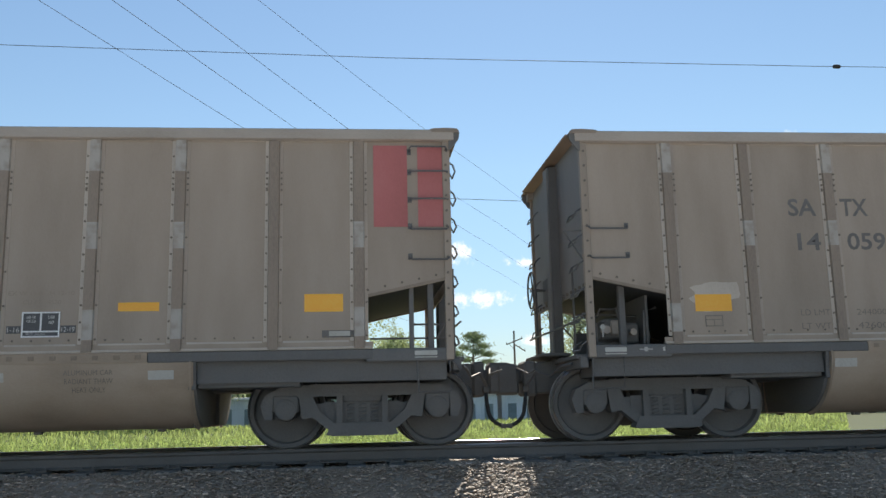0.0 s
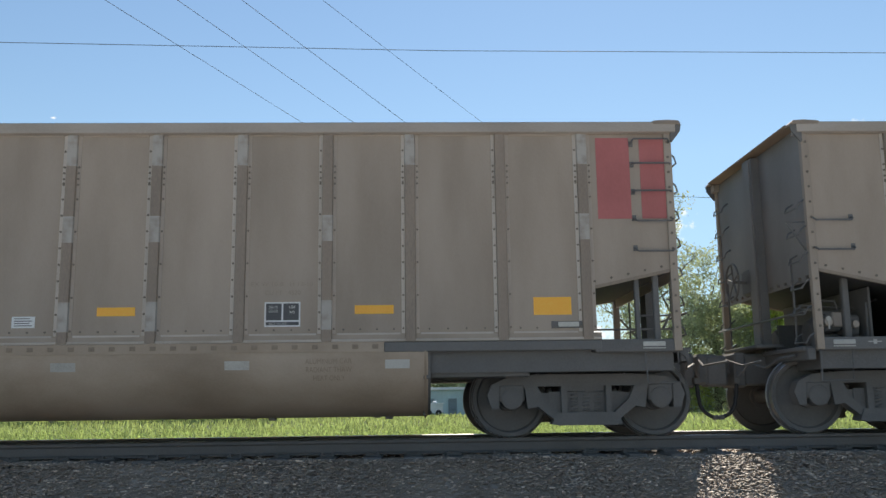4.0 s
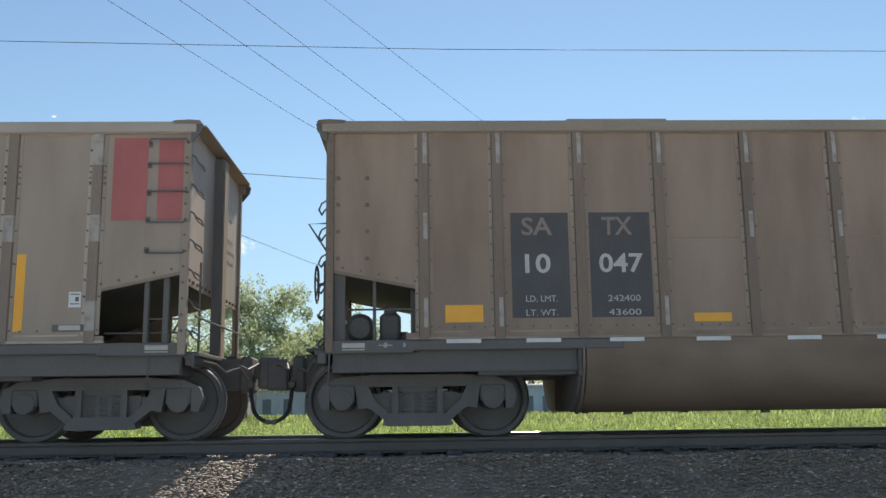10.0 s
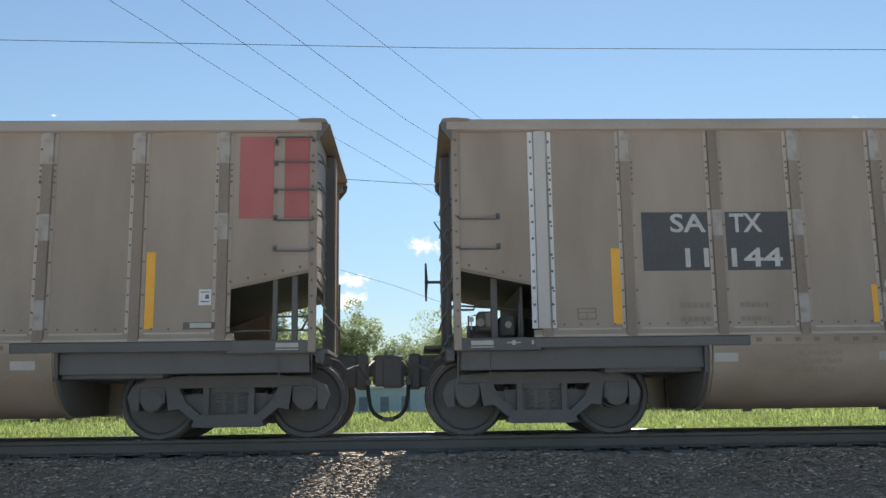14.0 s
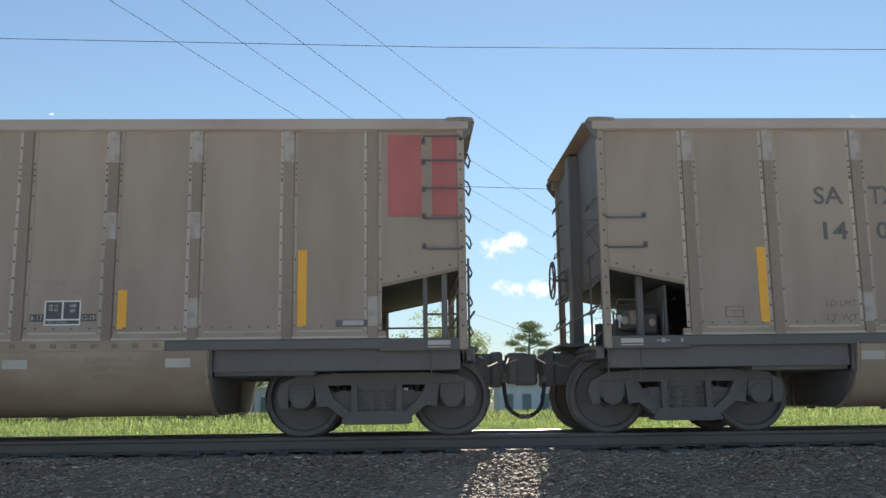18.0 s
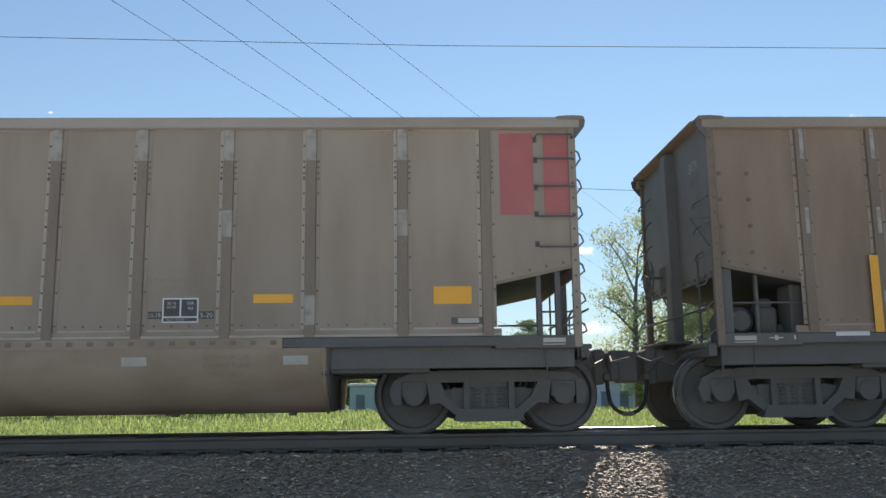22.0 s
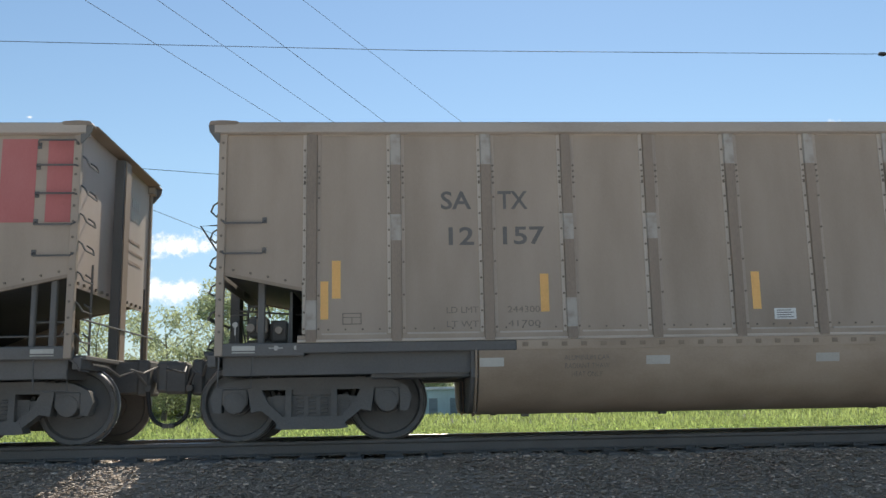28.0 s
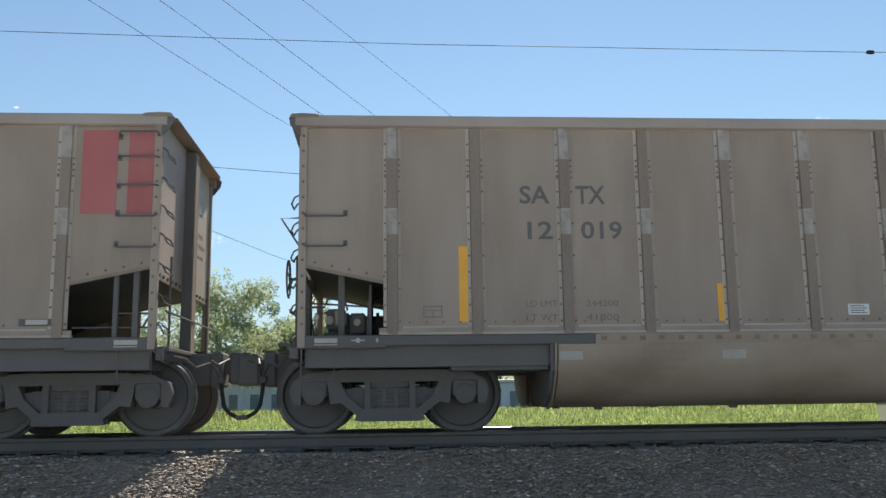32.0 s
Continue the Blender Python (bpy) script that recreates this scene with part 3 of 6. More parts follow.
def rung(x0, x1, y, z, drop=0.0, out=0.075, r=0.011):
    """A grab iron along x that stands out towards -y."""
    return Mesher().tube(M["grab"], [(x0, y, z + drop), (x0, y - out * 0.7, z + drop * 0.5), (x0 + 0.02, y - out, z), (x1 - 0.02, y - out, z), (x1, y - out * 0.7, z + drop * 0.5), (x1, y, z + drop)], r) \
        .box(M["grab"], x0 - 0.025, x0 + 0.025, y - 0.006, y + 0.004, z + drop - 0.035, z + drop + 0.035).box(M["grab"], x1 - 0.025, x1 + 0.025, y - 0.006, y + 0.004, z + drop - 0.035, z + drop + 0.035)


def end_rung(y0, y1, z, out=0.10, r=0.011):
    """A grab iron along y that stands out towards +x from an end at x = 0."""
    return Mesher().tube(M["grab"], [(0, y0, z + 0.07), (out * 0.7, y0, z + 0.02), (out, y0 + 0.03, z - 0.05), (out, y1 - 0.03, z - 0.055), (out * 0.7, y1, z + 0.015), (0, y1, z + 0.065)], r)


def wheel_mesh():
    """A rolled steel wheel, flange towards +y, in the x-z plane."""
    w = Mesher()
    prof = [(0.10, -0.07), (0.145, -0.075), (0.15, -0.03), (0.38, 0.0), (0.40, -0.06), (0.446, -0.066)]
    inner = [(0.484, 0.040), (0.474, 0.062), (0.40, 0.066), (0.38, 0.03), (0.15, 0.03), (0.145, 0.07), (0.10, 0.07)]
    w.lathe(M["wheel"], prof + [(0.456, -0.052), (0.459, 0.022)] + inner, 40)
    w.lathe(M["tread"], [(0.4465, -0.0668), (0.4572, -0.0525), (0.4562, -0.0515), (0.4455, -0.0655)], 40)
    w.lathe(M["tread"], [(0.4575, -0.050), (0.4595, 0.018), (0.4565, 0.018), (0.4545, -0.050)], 40)
    w.lathe(M["tread"], [(0.478, 0.0335), (0.4862, 0.041), (0.4855, 0.051), (0.478, 0.060)], 40)
    return w.mesh("wheel", 35)


def axle_mesh():
    a = Mesher()
    a.lathe(M["iron"], [(0.0, -1.12), (0.075, -1.12), (0.085, -1.10), (0.085, -0.90), (0.095, -0.84), (0.10, -0.70), (0.088, -0.55), (0.085, 0.55), (0.10, 0.70), (0.095, 0.84), (0.085, 0.90), (0.085, 1.10), (0.075, 1.12), (0.0, 1.12)], 20)
    for s in (-1, 1):
        for k in range(3):
            an = k * 2 * math.pi / 3
            x, z = 0.045 * math.cos(an), 0.045 * math.sin(an)
            a.box(M["grab"], x - 0.014, x + 0.014, *sorted((s * 1.115, s * 1.145)), z - 0.014, z + 0.014)
    return a.mesh("axle", 40)


def side_frame_mesh():
    """Cast side frame with two window openings, pedestals over the bearings and a spring pocket below; outer side towards -y."""
    f = Mesher()
    y0, y1 = -1.12, -0.96
    i = M["iron"]

    def bar(pts):
        """Each piece of the casting a little prouder than the one before."""
        bar.k += 1
        f.prism(i, pts, y0 - 0.004 * bar.k, y1 + 0.004 * bar.k, "y")

    bar.k = 0

    # top chord, pedestal legs, diagonals, spring seat
    bar([(-1.13, 0.62), (-0.95, 0.71), (-0.55, 0.74), (0.55, 0.74), (0.95, 0.71), (1.13, 0.62), (1.13, 0.54), (0.55, 0.60), (-0.55, 0.60), (-1.13, 0.54)])
    for s in (-1, 1):
        bar([(s * 1.13, 0.62), (s * 1.18, 0.50), (s * 1.13, 0.34), (s * 1.04, 0.34), (s * 1.04, 0.62)])
        bar([(s * 0.74, 0.62), (s * 0.70, 0.34), (s * 0.58, 0.36), (s * 0.34, 0.17), (s * 0.34, 0.30), (s * 0.50, 0.44), (s * 0.58, 0.60)])
        bar([(s * 0.30, 0.60), (s * 0.23, 0.60), (s * 0.23, 0.28), (s * 0.30, 0.28)])
        # bearing adapter and journal box
        f.box(i, s * 0.889 - 0.15, s * 0.889 + 0.15, y0 - 0.02, y1, 0.42, 0.62, 0.02)
        f.lathe(M["iron"], [(0.0, -1.165), (0.10, -1.165), (0.125, -1.15), (0.13, -0.98), (0.0, -0.98)], 20, "y", (s * 0.889, 0, WHEEL_R))
    bar([(-0.42, 0.155), (-0.34, 0.14), (0.34, 0.14), (0.42, 0.155), (0.36, 0.29), (-0.36, 0.29)])
    # springs in the pocket
    for sx in (-0.14, 0.0, 0.14):
        pts = [(sx + 0.06 * math.cos(k * 0.9), -1.02 + 0.06 * math.sin(k * 0.9), 0.29 + k * 0.0062) for k in range(44)]
        f.tube(i, pts, 0.014, 5)
    f.box(i, -0.24, 0.24, -1.08, -0.90, 0.52, 0.62, 0.02)
    # the pocket and the windows of the casting are nearly closed
    f.box(i, -0.235, 0.235, y0 + 0.055, y1 - 0.02, 0.28, 0.61)
    for s in (-1, 1):
        f.box(i, *sorted((s * 0.29, s * 0.44)), y0 + 0.05, y1 - 0.02, 0.26, 0.535)
        f.box(i, *sorted((s * 0.43, s * 0.60)), y0 + 0.06, y1 - 0.03, 0.38, 0.52)
    # brake shoe ends behind the wheels
    for s in (-1, 1):
        f.box(i, s * 0.40 - 0.03, s * 0.40 + 0.03, -0.86, -0.72, 0.30, 0.58, 0.015)
    return f.mesh("side_frame", 40)


WHEEL, AXLE, SIDE_FRAME = wheel_mesh(), axle_mesh(), side_frame_mesh()


LUG = Mesher().box(M["under"], -0.04, 0.05, -0.86, -0.78, 0.235, 0.275, 0.008).mesh("drain_lug")


FLAT = -1.5495


def lettering(words, mat, x0, x1, z0, z1, surface=None):
    """Words fitted into a box on the near side; surface gives y at a height."""
    cu = bpy.data.curves.new("words", "FONT")
    cu.body = words
    cu.resolution_u = 3
    cu.offset = 0.018 if len(words) < 4 else 0.0
    tmp = bpy.data.objects.new("words", cu)
    me0 = bpy.data.meshes.new_from_object(tmp)
    bpy.data.objects.remove(tmp)
    v = np.array([p.co[:] for p in me0.vertices])
    f = [tuple(p.vertices) for p in me0.polygons]
    bpy.data.meshes.remove(me0)
    lo, hi = v.min(0), v.max(0)
    x = x0 + (v[:, 0] - lo[0]) / max(1e-6, hi[0] - lo[0]) * (x1 - x0)
    z = z0 + (v[:, 1] - lo[1]) / max(1e-6, hi[1] - lo[1]) * (z1 - z0)
    lift = 0.016 if z1 - z0 > 0.15 else 0.005
    y = [FLAT if surface is None else -surface(q) - lift for q in z]
    m = Mesher()
    m.add(list(zip(x.tolist(), y, z.tolist())), f, mat)
    me = bpy.data.meshes.new("lettering")
    me.from_pydata(m.v, [], m.f)
    me.materials.append(mat)
    return me


def letters(words, mat, x0, x1, z0, z1):
    """The same, each letter a mesh of its own."""
    me = lettering(words, mat, x0, x1, z0, z1)
    root = list(range(len(me.vertices)))

    def top(i):
        while root[i] != i:
            root[i] = root[root[i]]
            i = root[i]
        return i

    for e in me.edges:
        root[top(e.vertices[0])] = top(e.vertices[1])
    groups = {}
    for p in me.polygons:
        groups.setdefault(top(p.vertices[0]), []).append(tuple(p.vertices))
    out = []
    for faces in groups.values():
        used = sorted({i for f in faces for i in f})
        at = {i: k for k, i in enumerate(used)}
        one = bpy.data.meshes.new("letter")
        one.from_pydata([me.vertices[i].co[:] for i in used], [], [tuple(at[i] for i in f) for f in faces])
        one.materials.append(mat)
        out.append(one)
    bpy.data.meshes.remove(me)
    return out


def bars(mat, x0, x1, z0, z1, n, y=FLAT):
    """Writing too small to read, as short bars."""
    m = Mesher()
    w = (x1 - x0) / n
    for j in range(n):
        m.box(mat, x0 + j * w + w * 0.1, x0 + (j + 1) * w - w * 0.12, y - 0.001, y + 0.003, z0, z1)
    return m


RUNG_BOLT = Mesher().stud(M["bolt"], 0, 0.002, 0, 0.027, 0.016).mesh("rung_bolt")


def gondola(L, brown):
    """An empty twin-tub coal gondola, symmetrical but for its ladders and brake gear; near side at -y, brake gear at -x."""
    sfx = "_brown" if brown else ""
    side, flange, chord, tub, rib = (M[k + sfx] for k in ("side", "flange", "chord", "tub", "rib"))
    half = L / 2
    car = thing("coal_gondola", "", "freight car")
    e = 0.79
    ribs = BROWN_RIBS if brown else RIBS
    # ribs: hat sections with bolted flanges
    rm = Mesher()
    for s in (-1, 1):
        # the +x flange has a dimmer colour than the -x one
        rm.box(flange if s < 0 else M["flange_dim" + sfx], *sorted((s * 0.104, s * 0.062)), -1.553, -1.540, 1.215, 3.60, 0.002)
        zs = [1.27 + 0.192 * j for j in range(0, 12, 1 if s < 0 else 2)]
        for z in zs + ([2.98, 3.05, 3.12] if not brown else [3.0]):
            rm.stud(M["bolt"], s * 0.084, -1.552, z, 0.0135)
    rm.prism(rib, [(-0.064, -1.552), (-0.056, -1.583), (0.056, -1.583), (0.064, -1.552)], 1.125, 3.60)
    rm.v = [p if i < len(rm.v) - 8 else (p[1], p[2], p[0]) for i, p in enumerate(rm.v)]
    ribme = rm.mesh("rib")
    bounds = [-half + e + 0.09] + [r for r in ribs] + [half - e - 0.09]
    for turn in (0, 180):
        flip = pose(0, 0, 0, 0, 0, turn)
        for x in ribs:
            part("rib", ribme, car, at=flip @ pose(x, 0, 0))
        for j, (a, b) in enumerate(zip(bounds, bounds[1:])):
            first, last = j == 0, j == len(bounds) - 2
            p = Mesher()
            if first or last:
                hi, lo = 1.925, 1.715
                prof = [(a, hi if first else lo), (b, lo if first else hi), (b, 3.6), (a, 3.6)]
                p.prism(side, prof, -1.546, -1.528, "y")
                # bent lower lip and its bolts
                pts = [(a, hi if first else lo), (b, lo if first else hi)]
                p.prism(rib, [(pts[0][0], pts[0][1] - 0.025), (pts[1][0], pts[1][1] - 0.025), (pts[1][0], pts[1][1] + 0.012), (pts[0][0], pts[0][1] + 0.012)], -1.552, -1.50, "y")
                for q in range(5):
                    t = 0.1 + 0.2 * q
                    p.stud(M["bolt"], a + (b - a) * t, -1.546, pts[0][1] + (pts[1][1] - pts[0][1]) * t + 0.06, 0.016, 0.014)
            else:
                p.box(side, a, b, -1.546, -1.528, 1.12, 3.6)
                # stiffening lips at the top and bottom of the sheet, a few bolts
                p.box(flange, a + 0.118, b - 0.118, -1.556, -1.545, 3.565, 3.578)
                p.box(flange, a + 0.118, b - 0.118, -1.560, -1.545, 1.195, 1.222, 0.004)
                for q in range(4):
                    p.stud(M["bolt"], a + (b - a) * (0.2 + 0.2 * q), -1.546, 1.262, 0.012)
                if brown:
                    p.box(M["stain"], a + 0.108, b - 0.108, -1.5500, -1.545, 2.285, 2.296)
            part("side_panel", p, car, at=flip)
        # top chord with rounded ends that stand over the body
        c = Mesher()
        y0, y1 = -1.612, -1.44
        c.prism(chord, [(y0, 3.592), (y0, 3.705), (y0 + 0.012, TOP), (y1 - 0.012, TOP), (y1, 3.705), (y1, 3.60), (y1 + 0.02, 3.585), (y0 + 0.03, 3.575)], -half + 0.74, half - 0.74)
        part("top_chord", c, car, at=flip)
        if brown:
            part("chord_cover", Mesher().box(chord, -half + 3.65, -half + 4.85, y0 - 0.004, y1, TOP - 0.02, TOP + 0.016, 0.004), car, at=flip)
            part("chord_cover", Mesher().box(chord, half - 4.9, half - 3.7, y0 - 0.004, y1, TOP - 0.02, TOP + 0.016, 0.004), car, at=flip)
        cap = Mesher()
        for s in (-1, 1):
            pr = [(s * (half - 1.02), TOP), (s * (half - 0.98), TOP + 0.012), (s * (half - 0.82), TOP + 0.02), (s * (half - 0.70), TOP + 0.012), (s * (half - 0.675), TOP - 0.016), (s * (half - 0.68), TOP - 0.035), (s * (half - 1.0), TOP - 0.03)]
            gus = [(s * (half - 0.665), TOP - 0.03), (s * (half - 0.68), 3.60), (s * (half - 0.78), 3.47), (s * (half - 0.80), 3.47), (s * (half - 0.80), TOP - 0.03)]
            # cap darker than the chord: its shadow is put into the colour
            c2 = Mesher().prism(rib, pr, -1.618, -1.42, "y").prism(M["iron"], gus, -1.60, -1.575, "y")
            part("corner_cap", c2, car, at=flip)
        # side sill angle, black over the trucks
        b = Mesher().box(flange, -half + 1.72, half - 1.72, -1.575, -1.50, 1.118, 1.150, 0.006)
        b.box(side, -half + 1.72, half - 1.72, -1.560, -1.53, 1.145, 1.20)
        part("side_sill", b, car, at=flip)
        for s in (-1, 1):
            q = Mesher().box(M["under"], *sorted((s * (half - 1.72), s * (half - 4.23))), -1.565, -1.42, 1.0, 1.116, 0.01)
            part("sill_over_truck", q, car, at=flip)
        if not brown:
            q = Mesher().box(tub, -half + 4.23, half - 4.23, -1.568, -1.50, 1.005, 1.116)
            n = int((L - 8.5) / 0.225)
            for j in range(n):
                x = -half + 4.33 + j * (L - 8.66) / (n - 1)
                q.box(M["stain"], x - 0.034, x + 0.034, -1.574, -1.566, 1.04, 1.09, 0.003)
            part("bolted_strip", q, car, at=flip)
        # tub: half-round trough between the trucks
        a0, a1 = math.asin((1.02 - 0.268) / 0.755), 0.0
        arc = [(-0.80 - 0.755 * math.cos(a), 1.02 - 0.755 * math.sin(a)) for a in [a0 + (a1 - a0) * j / 14 for j in range(15)]]
        t = Mesher().prism(tub, [(-0.28, 0.268)] + arc + [(-1.555, 1.116), (-0.28, 1.116)], -half + 3.79, half - 3.73)
        part("tub", t, car, at=flip, smooth=30)
        for s in (-1, 1):
            xe = s * (half - 3.76)
            lip = Mesher().prism(tub, [(y - 0.02, z - 0.02) for y, z in arc] + [(y + 0.03, z + 0.03) for y, z in reversed(arc)], xe - 0.012, xe + 0.012)
            part("tub_rim", lip, car, at=flip, smooth=30)
            part("tub_end", Mesher().prism(M["under"], [(-0.30, 0.29)] + [(y + 0.02, z + 0.012) for y, z in arc] + [(-0.30, 1.03)], *sorted((s * (half - 3.70), s * (half - 3.742)))), car, "dark sooty end sheet of the tub", at=flip)
        for x in (-half + 4.4, -half + 6.1, half - 5.6, half - 4.2):
            part("drain_lug", LUG, car, at=flip @ pose(x, 0, 0))
        # posts and sill at the open ends
        for s in (-1, 1):
            q = Mesher().box(rib if brown else side, *sorted((s * (half - e), s * (half - e - 0.09))), -1.575, -1.50, 0.98, 3.60, 0.006)
            for j in range(13):
                q.stud(M["bolt"], s * (half - e - 0.05), -1.575, 1.25 + 0.185 * j, 0.016)
            part("corner_post", q, car, at=flip)
            q = Mesher().box(M["under"], *sorted((s * (half - e), s * (half - 1.80))), -1.56, -1.46, 0.97, 1.12, 0.012)
            part("end_sill", q, car, at=flip)
    # inside: floor and slope sheets
    q = Mesher().box(M["slab"], -half + 3.4, half - 3.4, -1.50, 1.50, 1.118, 1.14)
    part("floor_sheet", q, car, "dark coal-dusted steel floor")
    for s in (-1, 1):
        q = Mesher().prism(M["slab"], [(s * (half - 0.86), 1.945), (s * (half - 1.92), 1.725), (s * (half - 3.42), 1.13), (s * (half - 3.42), 1.115), (s * (half - 1.92), 1.70), (s * (half - 0.86), 1.92)], -1.525, 1.525, "y")
        part("slope_sheet", q, car)
        # end wall, its posts and chord; sunlit and shaded ends differ in base colour
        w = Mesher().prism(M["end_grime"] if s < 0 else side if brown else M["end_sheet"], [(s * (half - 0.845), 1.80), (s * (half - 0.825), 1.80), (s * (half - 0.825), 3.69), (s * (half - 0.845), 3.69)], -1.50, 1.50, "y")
        for j in range(14):
            y = -1.4 + j * 2.8 / 13
            w.box(M["bolt"], *sorted((s * (half - 0.826), s * (half - 0.80))), y - 0.018, y + 0.018, 1.83, 1.866)
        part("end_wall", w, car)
        # one deep post in the middle: a dark channel with a narrow face
        q = Mesher().box(M["under"], *sorted((s * (half - 0.83), s * (half - 0.715))), -0.16, 0.12, 1.0, 3.66, 0.004)
        # its face has the shade of the brake end in its colour
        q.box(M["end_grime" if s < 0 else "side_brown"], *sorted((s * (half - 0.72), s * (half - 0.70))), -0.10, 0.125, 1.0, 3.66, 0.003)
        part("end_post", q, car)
        part("end_chord", Mesher().prism(M["side_brown"], [(s * (half - 0.66), 3.70), (s * (half - 0.655), TOP - 0.004), (s * (half - 0.665), TOP + 0.002), (s * (half - 0.86), TOP + 0.002), (s * (half - 0.86), 3.69)], -1.44, 1.44, "y"), car)
        # number and small notes on the far half of the end wall
        xe = s * (half - 0.823)
        for z0, z1, n, a0, a1, ink in ((3.20, 3.33, 4, 0.62, 1.02, "flange"), (3.02, 3.15, 5, 0.62, 1.06, "flange"), (2.70, 2.74, 6, 0.55, 1.1, "rust_ink"), (2.55, 2.59, 7, 0.55, 1.25, "rust_ink"), (2.40, 2.44, 6, 0.55, 1.15, "rust_ink")):
            if s < 0:
                continue
            w, q = (a1 - a0) / n, Mesher()
            for j in range(n):
                q.box(M[ink], *sorted((xe, xe + s * 0.004)), a0 + j * w + w * 0.1, a0 + (j + 1) * w - w * 0.14, z0, z1)
            part("end_lettering", q, car, "small faded lettering on the end wall")
        # platform, striker, coupler
        q = Mesher().box(M["under"], *sorted((s * (half - 0.66), s * (half - 1.85))), -1.46, 1.46, 0.965, 1.02, 0.01)
        q.box(M["under"], *sorted((s * (half - 0.70), s * (half - 0.80))), -1.5, 1.5, 0.86, 1.0, 0.01)
        part("end_platform", q, car)
        q = Mesher().box(M["iron"], *sorted((s * (half - 0.30), s * (half - 2.4))), -0.22, 0.22, 0.60, 1.0, 0.02)
        q.box(M["iron"], *sorted((s * (half - 0.26), s * (half - 0.42))), -0.27, 0.27, 0.57, 1.02, 0.03)
        part("draft_box", q, car, smooth=30)
        q = Mesher().box(M["iron"], *sorted((s * (half - 0.10), s * (half - 0.45))), -0.09, 0.09, 0.74, 0.92, 0.02)
        q.box(M["iron"], *sorted((s * (half + 0.09), s * (half - 0.20))), -0.19 + 0.012 * s, 0.12, 0.60 + 0.01 * s, 1.0 + 0.01 * s, 0.035)
        q.box(M["iron"], *sorted((s * (half + 0.05), s * (half - 0.05))), 0.02, 0.17 + 0.01 * s, 0.64 + 0.01 * s, 0.98 + 0.006 * s, 0.03)
        q.tube(M["grab"], [(s * (half - 0.20), -1.35, 0.86), (s * (half - 0.25), -0.6, 0.84), (s * (half - 0.18), -0.2, 0.93), (s * (half - 0.10), 0.0, 1.0)], 0.013)
        part("coupler", q, car, "rusty cast coupler with lift rod", smooth=30)
        # air hose: half of the loop that hangs between two cars
        pts = [(s * (half - 0.26), -0.32, 0.64), (s * (half - 0.25), -0.31, 0.50)] + [(s * (half - 0.235 * math.cos(a)), -0.30, 0.42 - 0.225 * math.sin(a)) for a in [j * math.pi / 18 for j in range(0, 10)]]
        q = Mesher().tube(M["hose"], pts, 0.026, 8)
        q.box(M["iron"], *sorted((s * half, s * (half - 0.075))), -0.335, -0.265, 0.165, 0.225, 0.012)
        q.box(M["iron"], *sorted((s * (half - 0.30), s * (half - 0.22))), -0.36, -0.27, 0.62, 0.70, 0.01)
        part("air_hose", q, car, smooth=40)
        # grab irons on the end, near corner
        if s > 0:
            for z in (3.28, 2.93, 2.60, 2.27, 1.92, 1.57, 1.22, 0.90):
                part("rung", end_rung(-1.52, -1.14, 0, 0.10), car, at=pose(half - 0.82, 0, z))
        else:
            for z in (2.72, 2.40, 2.08, 1.76, 1.45, 1.12):
                part("rung", end_rung(1.14, 1.52, 0, 0.12), car, at=pose(-half + 0.82, 0, z, 0, 0, 180))
        for z in (3.25, 2.90, 2.55, 2.20, 1.85, 1.50, 1.15) if s < 0 else ():
            part("rung", end_rung(1.12, 1.52, 0, 0.09), car, at=pose(s * (half - 0.82), 0, z) @ Matrix.Rotation(math.pi, 4, "Z") @ Matrix.Translation((0, -2.64, 0)))
        # long bars across the open end
        q = Mesher()
        for y in (-1.14, 1.1):
            q.tube(M["grab"], [(s * (half - 0.74), y, 1.0), (s * (half - 0.74), y, 2.1)], 0.014)
        q.tube(M["grab"], [(s * (half - 0.70), -1.5, 1.42), (s * (half - 0.70), 1.5, 1.42)], 0.014)
        part("end_railing", q, car)
        # white plate and small fittings on the end sill
        q = Mesher().box(M["offwhite"], *sorted((s * (half - 0.985), s * (half - 1.245))), -1.568, -1.559, 1.035, 1.088, 0.003)
        q.box(M["offwhite"], *sorted((s * (half - 0.985), s * (half - 1.245))), -1.568, -1.559, 1.008, 1.02)
        part("sill_plate", q, car, "dusty white reflector plate")
        # stirrup step under the corner
        q = Mesher().tube(M["grab"], [(s * (half - 0.84), -1.53, 1.0), (s * (half - 0.83), -1.54, 0.62), (s * (half - 1.20), -1.54, 0.62), (s * (half - 1.22), -1.53, 1.0)], 0.013)
        part("stirrup", q, car)
        # white-rimmed pipes and levers beside the coupler
        q = Mesher().tube(M["grab"], [(s * (half - 0.66), -1.25, 0.92), (s * (half - 0.58), -0.95, 0.90), (s * (half - 0.50), -0.72, 0.80), (s * (half - 0.36), -0.55, 0.86), (s * (half - 0.26), -0.40, 0.70)], 0.018)
        part("brake_pipe", q, car, smooth=40)
    if brown:
        at = pose(-half + 0.823 + 1.5495, 0, 0, 0, 0, -90)
        part("end_lettering", lettering("SATX", M["letter_faded_pale"], 0.74, 1.10, 3.21, 3.34), car, "small pale letters on the sooty end wall", at=at)
        part("end_lettering", bars(M["letter_faint"], 0.78, 1.10, 3.02, 3.14, 4), car, "small faded figures on the sooty end wall", at=at)
    # two posts and a rail in the opening at the ladder end
    for ur, y, wd in ((1.27, -1.46, 0.027), (1.045, -1.46, 0.034)):
        part("end_strut", Mesher().box(M["under"], half - ur - wd, half - ur + wd, y - 0.035, y + 0.035, 1.0, 1.96, 0.008), car)
